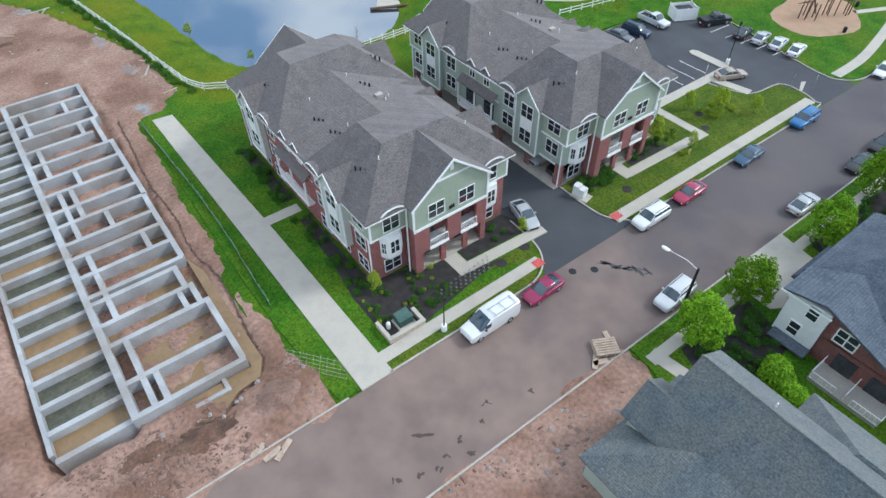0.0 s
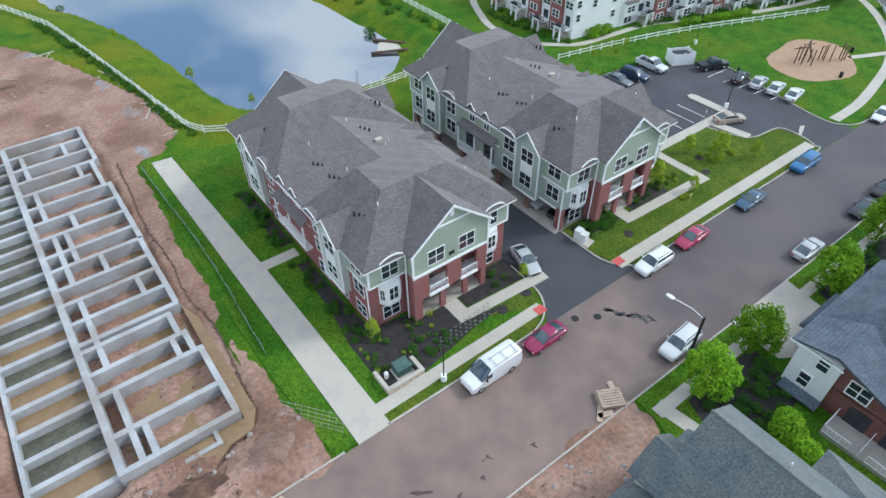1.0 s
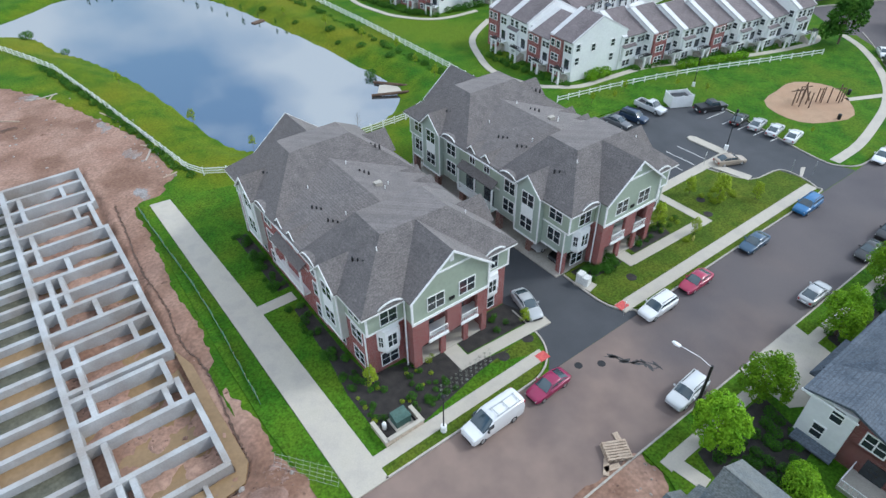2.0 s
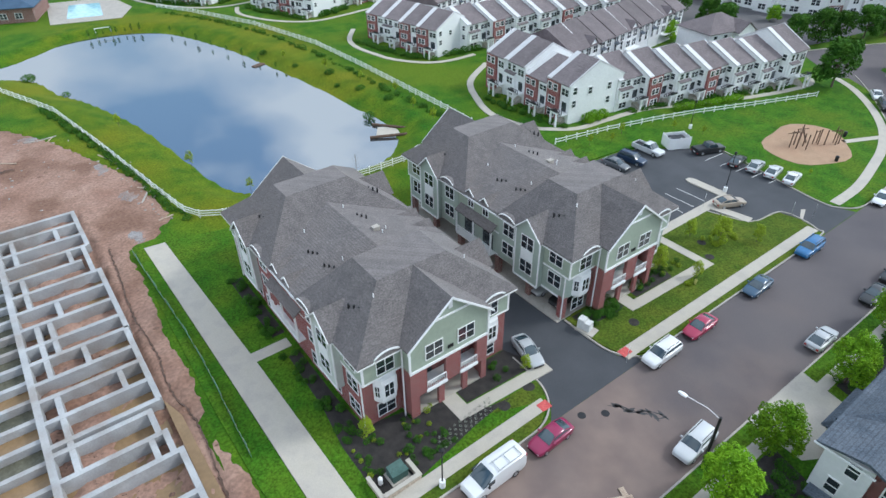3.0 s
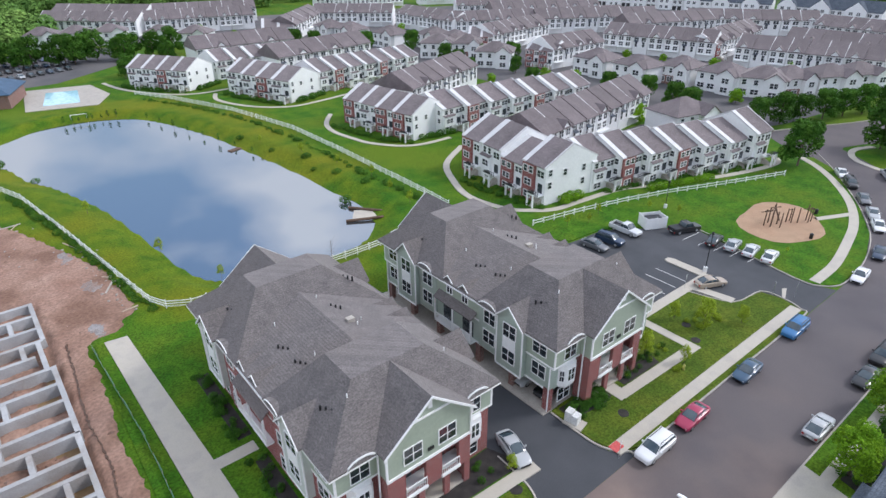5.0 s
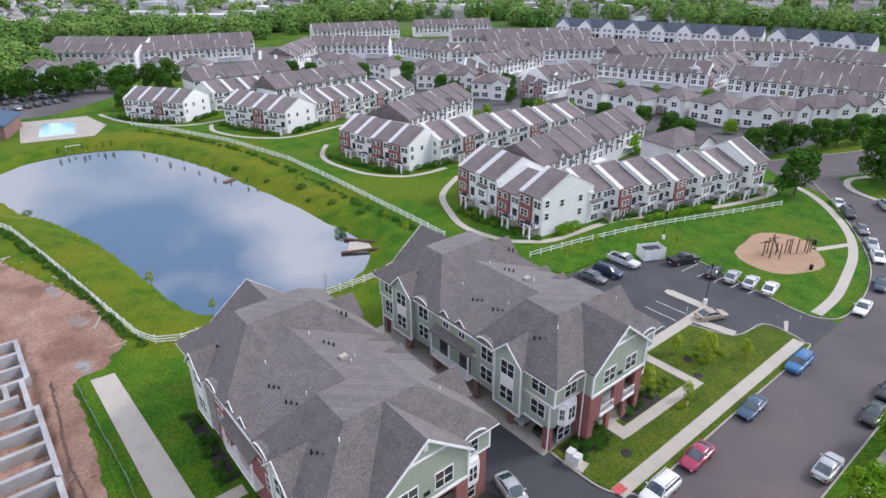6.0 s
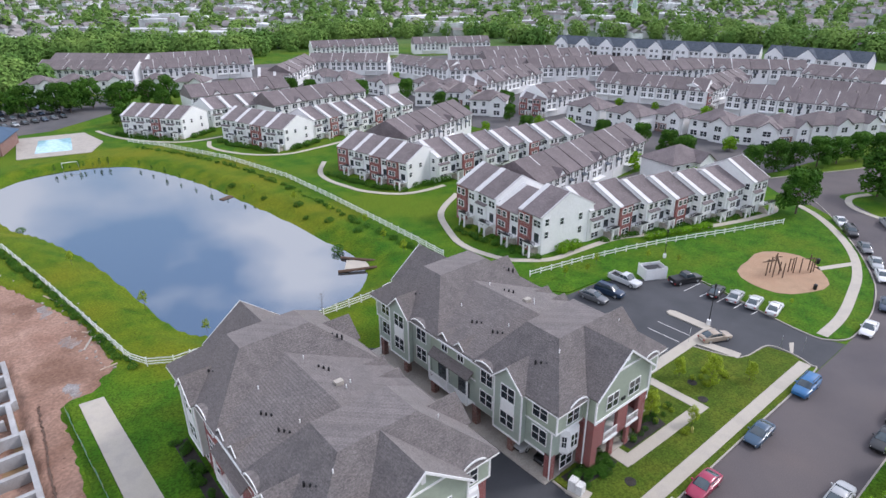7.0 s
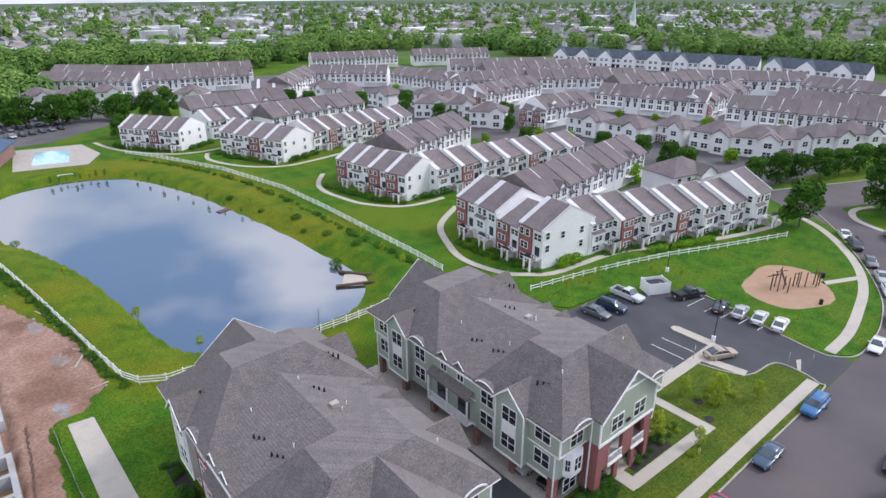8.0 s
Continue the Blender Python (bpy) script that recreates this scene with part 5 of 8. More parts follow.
def plain_house(kind):
    h = thing("terraced_house", "white-sided terraced house with a long brown shingle roof", "house", "terraced houses")
    bm = bmesh.new()
    gable_body(bm, 0, UW, 0, 13.5, 0, 7.0, 10.6)
    if kind:
        solid(bm, [[(1.6, y, 6.6), (4.4, y, 6.6), (4.4, y, 7.1), (3.0, y, 8.4), (1.6, y, 7.1)] for y in (-0.35, 2.2)])
    part("wall", bm, WSIDING, h)
    bm = bmesh.new()
    shell_x(bm, 0, UW, -0.6, 14.1, 6.82, 10.72)
    part("roof", bm, SHINGLE2, h)
    bm = bmesh.new()
    gable_body(bm, -0.10, 0.10, -0.1 if kind else -0.55, 13.6, 6.3, 7.25, 10.95)
    part("party_wall", bm, WHITE if kind else SHINGLE2, h, "raised party wall")
    for x in (1.5, 4.4):
        far_window("pair", h, x, -0.01, 5.0)
        far_window("pair" if kind else "tall", h, x, -0.01, 2.9)
    if kind:
        part("balcony", boxes((0.3, -1.3, 2.3, UW - 0.3, 0.0, 2.5)), WHITE, h)
    else:
        bm = bmesh.new()
        solid(bm, [[(x, -0.9, 5.0), (x, 0, 5.35), (x, 0, 5.2), (x, -0.9, 4.9)] for x in (0.6, 2.4)])
        part("awning", bm, SHINGLE4, h, "dark awning")
    # a small cross gable that breaks the long eaves
    if kind:
        bm = bmesh.new()
        solid(bm, [[(1.2, y, 6.9), (3.0, y, 8.55), (4.8, y, 6.9), (4.8, y, 7.05), (3.0, y, 8.72), (1.2, y, 7.05)] for y in (-0.6, 3.4)])
        part("dormer_roof", bm, SHINGLE2, h)
    return h


def hip_house(brick):
    h = thing("house", "pale-sided house with a brown hipped roof" if not brick else "pale house with brick base and a brown hipped roof", "house", "hipped houses")
    part("wall", boxes((0, 0, 0, 11, 10, 5.8)), WSIDING, h)
    bm = bmesh.new()
    solid(bm, [[(-0.5, -0.5, z), (11.5, -0.5, z), (11.5, 10.5, z), (-0.5, 10.5, z)] for z in (5.7, 5.85)] + [[(4.6, 4.9, 8.9), (6.4, 4.9, 8.9), (6.4, 5.1, 8.9), (4.6, 5.1, 8.9)]])
    part("roof", bm, SHINGLE2, h)
    bm = bmesh.new()
    solid(bm, [[(6.2, y, 0), (10.4, y, 0), (10.4, y, 5.8), (8.3, y, 7.6), (6.2, y, 5.8)] for y in (-1.6, 2)])
    part("wing", bm, WSIDING, h, "gabled front wing")
    bm = bmesh.new()
    solid(bm, [[(5.8, y, 5.5), (8.3, y, 7.68), (10.8, y, 5.5), (10.8, y, 5.7), (8.3, y, 7.88), (5.8, y, 5.7)] for y in (-2.0, 4.5)])
    part("roof", bm, SHINGLE2, h)
    part("base", boxes((-0.06, -0.06, 0, 6.1, 0.0, 2.8)), BRICK2 if brick else WSIDING, h)
    for x in (1.5, 4.2):
        far_window("pair", h, x, -0.07, 0.9)
        far_window("one", h, x, -0.01, 3.7)
    far_window("pair", h, 8.3, -1.61, 3.5)
    far_window("pair", h, 8.3, -1.61, 0.8)
    return h


def gabled_house():
    h = thing("terraced_house", "white house with steep front gables and a slate-blue roof", "house", "slate-roofed houses")
    bm = bmesh.new()
    gable_body(bm, 0, 17, 0, 11, 0, 6.2, 11)
    part("wall", bm, WSIDING, h)
    bm = bmesh.new()
    shell_x(bm, -0.3, 17.3, -0.5, 11.5, 6.0, 11.1)
    part("roof", bm, SHINGLE4, h)
    bm = bmesh.new()
    solid(bm, [[(0.3, y, 0), (10.3, y, 0), (10.3, y, 6.4), (5.3, y, 10.6), (0.3, y, 6.4)] for y in (-1.6, 5)])
    part("gable", bm, WSIDING, h)
    bm = bmesh.new()
    solid(bm, [[(-0.2, y, 6.0), (5.3, y, 10.7), (10.8, y, 6.0), (10.8, y, 6.25), (5.3, y, 10.95), (-0.2, y, 6.25)] for y in (-1.5, 5.6)])
    part("roof", bm, SHINGLE4, h)
    for x in (3.2, 6.8):
        far_window("pair", h, x, -1.61, 4.2)
        far_window("pair", h, x, -1.61, 1.0)
    for x in (11.5, 14.8):
        far_window("pair", h, x, -0.01, 3.8)
        part("door", boxes((x - 1.2, -0.08, 0, x + 1.2, 0, 2.3)), DARK, h, "dark garage door")
    return h


PROTO = {"s": striped_house(False), "b": striped_house(True), "e": striped_house(True, True), "w": striped_house(False, True), "p": plain_house(0), "q": plain_house(1), "h": hip_house(False), "k": hip_house(True), "g": gabled_house()}
PROTO_W = {"s": UW, "b": UW, "e": UW, "w": UW, "p": UW, "q": UW, "h": 11.6, "k": 11.6, "g": 17.0}
USED = set()


def terrace(pattern, p0, p1, z=0.0, skew=0.0):
    """A row of houses along the front line from p0 to p1; the fronts face to the right of that way.
    skew: degrees by which each house is turned out of the line, so that the fronts step."""
    p0, p1 = Vector(p0), Vector(p1)
    total = sum(PROTO_W[c] for c in pattern)
    s = (p1 - p0).length / total * math.cos(radians(skew))
    ang = math.degrees(math.atan2(p1.y - p0.y, p1.x - p0.x)) + skew
    at = 0.0
    for c in pattern:
        q = p0 + (p1 - p0) * (at / total)
        m = pose(q.x, q.y, z, 0, 0, ang) @ Matrix.Diagonal((s, 1, 0.85 if c in "sbew" else 1, 1))
        if c in USED:
            copy_thing(PROTO[c], m)
        else:
            PROTO[c].matrix_basis = m
            USED.add(c)
        at += PROTO_W[c]


# the four clusters by the pond
terrace("bsbe", (72.4, 72.2), (70.6, 46.6), skew=-2)
terrace("sbsbssw", (82.0, 45.2), (125.6, 29.7), skew=17)
terrace("pqppqppqp", (85.6, 61.2), (137, 69.4))
terrace("h", (124, 53.0), (138, 50.4))
terrace("bsbe", (71.3, 119.8), (74.8, 94.4), skew=4)
terrace("sbssbss", (83.9, 93.4), (134.1, 86.2), skew=14)
terrace("pqppqpp", (89.5, 113.8), (126, 127))
terrace("ssbw", (60.9, 174.8), (68.5, 147.4), skew=6)
terrace("sbssbss", (82, 153), (124, 155), skew=13)
terrace("pqpqpp", (82, 181), (124, 187))
terrace("ssbw", (37.9, 202.2), (50.8, 182.8))
terrace("sbsssb", (64, 192), (101, 189), skew=13)
terrace("pqppqp", (66, 217), (106, 216))
# terraces further off
terrace("qpqqpqq", (34.5, 352), (71, 313.5))
terrace("qqpqqpqqp", (75, 315), (126, 301))
terrace("bb", (110, 257), (122.5, 250.6))
terrace("ppqpp", (124, 251), (158, 287))
terrace("qpqqpqq", (152, 287), (184, 258))
terrace("qqpqqpq", (184, 255), (186, 211))
terrace("qqpqqpqqpqqpqqp", (187, 210), (268, 172))
terrace("bb", (164, 175), (171, 167.6))
terrace("qpqqpqp", (172, 168), (214, 175))
terrace("bb", (161.5, 139.5), (164.5, 129))
terrace("qpqqp", (165, 129), (194, 128.5))
terrace("qqpqqpq", (209.5, 141), (222, 98.3))
terrace("bpqppqpq", (222.5, 98), (269, 103))
terrace("qpqqpqqpq", (219.5, 89), (231.5, 38))
terrace("qpqqp", (232, 37), (238, 5))
terrace("qpqqpqq", (278, 144), (314, 97))
terrace("qpqqp", (300, 95), (297, 62))
terrace("gggggggg", (338, 274), (370, 146))
terrace("ggg", (373, 144), (371, 90))
terrace("pqppqppq", (240, 150), (290, 130))
terrace("pqppqppqp", (250, 85), (258, 30))
terrace("qpqpqpqpq", (230, 260), (285, 225))
terrace("pqppqpp", (46, 384), (84, 345))
terrace("qpqqpqqpq", (88, 346), (140, 330))
terrace("pqpqpqpqpq", (232, 232), (290, 205))
terrace("pqpqpqpqpq", (222, 190), (276, 158))
terrace("qpqqpqqpqq", (190, 352), (246, 334))
terrace("pqqpqqpqq", (256, 330), (304, 304))
# detached houses
for c, x, y, a in (("h", 141.5, 178, -45), ("k", 150.5, 168.5, -45), ("h", 146, 150, -50), ("h", 166, 120, -86), ("h", 167, 104, -90), ("k", 176, 92, -86), ("h", 177, 79, -88), ("h", 178, 66, -70), ("k", 184, 55, -28), ("h", 195, 49, -26), ("h", 205, 44, -24), ("h", 22, 306, -18), ("h", 35, 302, -18), ("h", 48, 297, -18), ("k", 65, 281, -42), ("h", 76, 270, -40), ("h", 134, 252, -84), ("h", 137, 238, -84), ("h", 156, 200, -88), ("h", 157, 187, -88), ("h", 143, 215, -80)):
    if c in USED:
        copy_thing(PROTO[c], pose(x, y, 0, 0, 0, a))
    else:
        PROTO[c].matrix_basis = pose(x, y, 0, 0, 0, a)
        USED.add(c)


# ---- trees, shrubs ----
def leaf_mesh(name, material, blobs, n, size, seed, jitter=0.6):
    """Many small folded leaf sprays spread through the shells of several blobs (x, y, z, rx, ry, rz)."""
    rng = np.random.default_rng(seed)
    w = np.array([b[3] * b[4] + b[4] * b[5] for b in blobs])
    pick = rng.choice(len(blobs), n, p=w / w.sum())
    B = np.array(blobs)[pick]
    d = rng.normal(size=(n, 3))
    d /= np.linalg.norm(d, axis=1)[:, None]
    r = rng.uniform(0.62, 1.06, n) ** 0.6
    c = B[:, :3] + d * B[:, 3:] * r[:, None]
    nrm = d + rng.normal(scale=jitter, size=(n, 3)) + np.array([0, 0, 0.5])
    nrm /= np.linalg.norm(nrm, axis=1)[:, None]
    u = np.cross(nrm, rng.normal(size=(n, 3)))
    u /= np.linalg.norm(u, axis=1)[:, None]
    v = np.cross(nrm, u)
    s = size * rng.uniform(0.6, 1.3, n)[:, None]
    fold = nrm * s * 0.25
    V = np.stack([c - u * s, c - v * s * 0.55 - fold, c + u * s, c + v * s * 0.55 - fold], 1).reshape(-1, 3)
    F = np.arange(n * 4).reshape(-1, 4)
    me = bpy.data.meshes.new(name)
    me.from_pydata(V.tolist(), [], np.concatenate([F[:, [0, 1, 2]], F[:, [0, 2, 3]]]).tolist())
    me.materials.append(material)
    return me


def crown_blobs(h, r, n, seed, low=0.35):
    rng = random.Random(seed)
    out = [(0, 0, h * (0.5 + low / 2), r * 0.72, r * 0.72, h * (1 - low) * 0.42)]
    for i in range(n):
        a = 2 * math.pi * i / n + rng.uniform(-0.4, 0.4)
        z = h * rng.uniform(low + 0.08, 0.9)
        k = r * (0.62 if z < h * 0.72 else 0.35) * rng.uniform(0.75, 1.1)
        q = r * rng.uniform(0.24, 0.42)
        out.append((k * math.cos(a), k * math.sin(a), z, q, q, q * rng.uniform(0.7, 1.0)))
    return out


def tree(label, h, r, leaf, seed, n=2200, size=0.16, low=0.3, trunk=0.12, category="tree", group="", limbs=6, shoots=0):
    t = thing("tree", label, category, group)
    bm = bmesh.new()
    rng = random.Random(seed)
    tube(bm, (0, 0, -0.1), (0.05, 0.03, h * 0.5), trunk, trunk * 0.65, 8)
    tube(bm, (0.05, 0.03, h * 0.5), (0.0, 0.1, h * 0.88), trunk * 0.65, trunk * 0.2, 6)
    part("trunk", bm, BARK, t)
    for i in range(limbs):
        a, z = 2 * math.pi * i / limbs + rng.uniform(-0.3, 0.3), h * rng.uniform(0.3, 0.6)
        bm = bmesh.new()
        tube(bm, (0.03, 0.02, z), (r * 0.65 * math.cos(a), r * 0.65 * math.sin(a), z + h * 0.22), trunk * 0.4, trunk * 0.12, 5)
        part("limb", bm, BARK, t)
    blobs = crown_blobs(h, r, 15, seed, low)
    for i in range(shoots):
        a, k = rng.uniform(0, 6.28), r * rng.random() ** 0.5 * 0.95
        z = low * h + (h * 1.02 - low * h) * math.sqrt(max(0.05, 1 - (k / r) ** 2)) * rng.uniform(0.7, 1.0)
        blobs.append((k * math.cos(a), k * math.sin(a), z, 0.17 * r, 0.17 * r, 0.30 * r))
    part("crown", leaf_mesh("crown", leaf, blobs, n, size, seed), leaf, t)
    return t


def spread(proto, spots):
    """The thing itself at the first spot (x, y, z, turn, scale), copies of it at the others."""
    for i, (x, y, z, a, s) in enumerate(spots):
        m = pose(x, y, z, 0, 0, a) @ Matrix.Diagonal((s, s, s, 1))
        if i == 0:
            proto.matrix_basis = m
        else:
            copy_thing(proto, m)


rnd = random.Random(5)
spread(tree("leafy bright green street tree", 5.6, 2.2, LEAF, 1, 8200, 0.12, 0.12, shoots=46), [(24.3, -14.9, 0.1, 0, 1.1), (32.1, -14.6, 0.1, 70, 0.95), (45.6, -15.0, 0.1, 140, 1.0), (58.0, -14.2, 0.1, 200, 1.0)])
spread(tree("rounded dense green tree beside the street", 7.0, 3.2, LEAF3, 2, 2600, 0.28, 0.12, 0.16), [(128.6, 25.8, 0.1, 0, 1.5), (155.2, 18.6, 0, 80, 1.15), (152.2, 14.2, 0, 120, 1.1), (164, 13, 0, 200, 1.0), (151, 46, 0, 40, 0.75), (157.5, 43, 0, 90, 0.82), (164, 40.6, 0, 10, 0.72), (171, 37.8, 0, 200, 0.8), (178, 35.4, 0, 30, 0.74), (185, 33, 0, 60, 0.8), (192, 30, 0, 100, 0.72), (199, 27.4, 0, 140, 0.8), (206, 24.4, 0, 20, 0.74), (145, 62, 0, 70, 0.8), (150, 70, 0, 15, 0.75), (152, 80, 0, 15, 0.75), (149, 92, 0, 15, 0.7), (140, 84, 0, 15, 0.7), (136, 112, 0, 33, 0.7), (128, 134, 0, 33, 0.8), (139, 152, 0, 33, 0.7), (142, 163, 0, 80, 0.75), (158, 162, 0, 20, 0.6), (168, 151, 0, 20, 0.6), (150, 133, 0, 60, 0.6), (172, 158, 0, 200, 0.55), (146, 190, 0, 80, 0.9), (130, 200, 0, 10, 0.9), (112, 228, 0, 10, 0.85), (118, 222, 0, 10, 0.8)])
spots = [(2 + 4.4 * k + rnd.uniform(-1.5, 1.5), 266 - 1.0 * k + rnd.uniform(-4, 4), 0, rnd.uniform(0, 360), rnd.uniform(0.9, 1.25)) for k in range(16)]
spots += [(-6 + rnd.uniform(-6, 8), 250 + 14 * k, 0, rnd.uniform(0, 360), rnd.uniform(0.8, 1.2)) for k in range(9)]
spots += [(44 + rnd.uniform(-3, 3), 222 + rnd.uniform(-4, 4), 0, 0, 0.8), (40, 216, 0, 30, 0.7), (60, 232, 0, 80, 0.9)]
spread(tree("leafy green tree beside the houses", 8.0, 3.4, LEAF3, 3, 1500, 0.36, 0.12, 0.17, limbs=4), spots)
# small trees at the ends of the terraces
spots = [(x + rnd.uniform(-2, 2), y + rnd.uniform(-2, 2), 0, rnd.uniform(0, 360), rnd.uniform(0.6, 1.05)) for x, y in ((130, 52), (128, 70), (134, 92), (132, 128), (126, 152), (124, 182), (108, 186), (110, 214), (76, 224), (150, 120), (152, 108), (160, 92), (160, 72), (168, 60), (196, 132), (202, 122), (206, 110), (210, 92), (206, 70), (214, 52), (190, 150), (180, 180), (158, 160), (150, 176), (150, 210), (146, 236), (160, 250), (176, 240), (196, 226), (200, 205), (226, 205), (246, 196), (270, 150), (262, 116), (276, 92), (284, 70), (250, 60), (224, 70), (322, 110), (330, 160), (310, 190), (296, 220), (226, 250), (190, 268), (128, 268), (108, 282), (96, 300), (60, 330), (26, 330), (120, 320), (150, 305))]
spread(tree("small rounded green tree between the terraces", 6.0, 2.9, LEAF, 7, 700, 0.42, 0.12, 0.14, limbs=2), spots)
# young trees on lawns and banks
spots = [(46.5, 8.2, 0.1, 0, 1.0), (48.9, 4.3, 0.1, 40, 0.7), (57.5, 6.8, 0.1, 90, 1.25), (62, 4.0, 0.1, 90, 0.8), (21.4, 5.9, 0.1, 20, 0.55), (4.0, 8.6, 0.1, 60, 0.7), (56.0, 10.2, 0.1, 10, 0.8)]
spread(tree("thin young tree with yellow-green leaves", 3.8, 1.15, LEAF2, 4, 900, 0.12, 0.15, 0.04), spots)
spots = [(9.2, 75, -0.9, 0, 1.0), (14, 61, -0.9, 40, 0.8), (3.5, 100, -0.7, 90, 0.9), (52, 64, -0.4, 10, 1.0), (53, 72, -0.4, 80, 0.8), (54.5, 81, -0.3, 160, 0.9), (52.5, 92, -0.4, 30, 0.8), (50, 104, -0.3, 0, 0.9), (46, 118, -0.5, 80, 0.7), (75, 37.6, 0.1, 0, 0.75), (84, 33, 0.1, 50, 0.6), (86.5, 28.5, 0.1, 50, 0.55), (67, 38, 0.1, 50, 0.7), (71, 36.5, 0.1, 20, 0.6), (86, 9.0, 0.1, 20, 0.4)]
spread(tree("sparse young sapling on open grass", 3.4, 0.9, LEAF2, 6, 320, 0.13, 0.3, 0.04, limbs=4), spots)
spread(tree("slender dark sapling on the far shore", 3.0, 0.7, LEAF3, 8, 160, 0.14, 0.2, 0.05, limbs=3), [(25.5 - 1.9 * k + rnd.uniform(-0.5, 0.5), 170.6 + 0.55 * k - 0.05 * k * k, -1.3, 50 * k, rnd.uniform(0.6, 1.1)) for k in range(8)] + [(31.8 + 1.55 * k, 163 - 6.8 * k, -1.3, 70 * k, rnd.uniform(0.5, 1.0)) for k in range(8)])
# bare sapling behind the apartment house
t = thing("bare_tree", "bare brown sapling beside the pond", "tree", m=pose(29, 53.5, -0.4))
bm = bmesh.new()
tube(bm, (0, 0, 0), (0.1, 0, 4.2), 0.05, 0.015, 6)
part("trunk", bm, BARK, t)
for k in range(14):
    a, z = 2.4 * k, 1.2 + 0.2 * k
    bm = bmesh.new()
    tube(bm, (0.02 * z, 0, z), (0.02 * z + 0.7 * math.cos(a), 0.7 * math.sin(a), z + 0.9), 0.018, 0.006, 4)
    part("branch", bm, BARK, t)


def shrub(label, r, h, leaf, seed, n=260, size=0.09, group="shrubs"):
    me = leaf_mesh("shrub", leaf, [(0, 0, h * 0.45, r, r, h * 0.55), (r * 0.35, r * 0.2, h * 0.55, r * 0.6, r * 0.6, h * 0.45), (-r * 0.3, -r * 0.3, h * 0.5, r * 0.6, r * 0.6, h * 0.4)], n, size, seed)
    return tagged(new("shrub", me), label, "shrub", group)


# foundation planting of the apartment houses
rnd = random.Random(9)
spots = []
for k in range(40):
    spots.append((rnd.uniform(1.9, 11.2), rnd.uniform(3.0, 8.3), 0.12, rnd.uniform(0, 360), rnd.uniform(0.5, 0.85)))
spots = [s for s in spots if s[1] > 4.3 or s[0] > 5.5]
for k in range(62):
    y = rnd.choice((rnd.uniform(9, 23), rnd.uniform(26.5, 39.5)))
    spots.append((rnd.uniform(1.9, 3.6), y, 0.12, rnd.uniform(0, 360), rnd.uniform(0.6, 1.1)))
for k in range(40):
    spots.append((rnd.uniform(31.4, 37.2), rnd.uniform(5.8, 8.3), 0.12, rnd.uniform(0, 360), rnd.uniform(0.8, 1.2)))
for k in range(14):
    spots.append((rnd.uniform(40.5, 49.6), rnd.uniform(6.9, 8.2), 0.12, rnd.uniform(0, 360), rnd.uniform(0.7, 1.2)))
for k in range(5):
    spots.append((rnd.uniform(18, 21.2), rnd.uniform(6.5, 8.4), 0.12, rnd.uniform(0, 360), rnd.uniform(0.6, 0.9)))
spread(shrub("small rounded green shrub in dark mulch", 0.62, 0.9, LEAF3, 11), spots)
spots = [(rnd.uniform(1.8, 11), rnd.uniform(3.2, 8.0), 0.12, rnd.uniform(0, 360), rnd.uniform(0.5, 0.8)) for k in range(12)]
spots = [s for s in spots if s[1] > 4.3 or s[0] > 5.5] + [(rnd.uniform(41, 50), rnd.uniform(6.7, 8), 0.12, 0, 0.9) for k in range(6)] + [(47.3 + rnd.uniform(-0.7, 0.7), 4.2 + rnd.uniform(-0.5, 0.4), 0.12, 0, 0.9) for k in range(4)] + [(59 + rnd.uniform(-2.4, 2.4), 7.5 + rnd.uniform(-1.6, 1.4), 0.12, 0, 1.1) for k in range(14)]
spread(shrub("low yellow-green shrub in dark mulch", 0.6, 0.9, LEAF2, 12), spots)
# rows of pale flowers by the front path
fl = leaf_mesh("flower_clump", mat("pale_flower", (0.26, 0.28, 0.22), (0.40, 0.41, 0.36), 3, 0.8, 0, 8), [(0, 0, 0.14, 0.15, 0.15, 0.12)], 30, 0.045, 21)
for k in range(44):
    r, c = k % 4, k // 4
    tagged(new("flower_clump", fl), "small pale flower clump in dark mulch", "flower", "flower clumps").matrix_basis = pose(8.3 + c * 0.66 + 0.28 * r, 3.15 + r * 0.42 + 0.07 * c, 0.14, 0, 0, 40 * k)
# shrubs across the street and round the terraces
spots = [(23.6 + 1.45 * (k % 6) + rnd.uniform(-0.3, 0.3), -16.4 - 1.15 * (k // 6) + rnd.uniform(-0.3, 0.3), 0.12, rnd.uniform(0, 360), rnd.uniform(0.7, 1.15)) for k in range(24)]
spots += [(rnd.uniform(44.5, 61), rnd.uniform(-17.6, -14.2), 0.12, rnd.uniform(0, 360), rnd.uniform(0.7, 1.2)) for k in range(18)]
spread(shrub("rounded green garden shrub in mulch", 0.6, 0.85, LEAF3, 13, 420, 0.075), spots)
spread(shrub("large dense evergreen shrub", 1.7, 3.6, LEAF, 14, 2200, 0.14), [(25.3, -22.0, 0, 0, 0.9), (26.6, -21.4, 0, 60, 0.8), (24.9, -23.8, 0, 60, 0.85)])


def hedge_line(pts, step, s0, s1, out):
    for (x0, y0), (x1, y1) in zip(pts, pts[1:]):
        n = max(1, int(math.hypot(x1 - x0, y1 - y0) / step))
        for k in range(n):
            t = (k + rnd.random() * 0.7) / n
            out.append((x0 + (x1 - x0) * t + rnd.uniform(-0.5, 0.5), y0 + (y1 - y0) * t + rnd.uniform(-0.5, 0.5), 0.05, rnd.uniform(0, 360), rnd.uniform(s0, s1)))


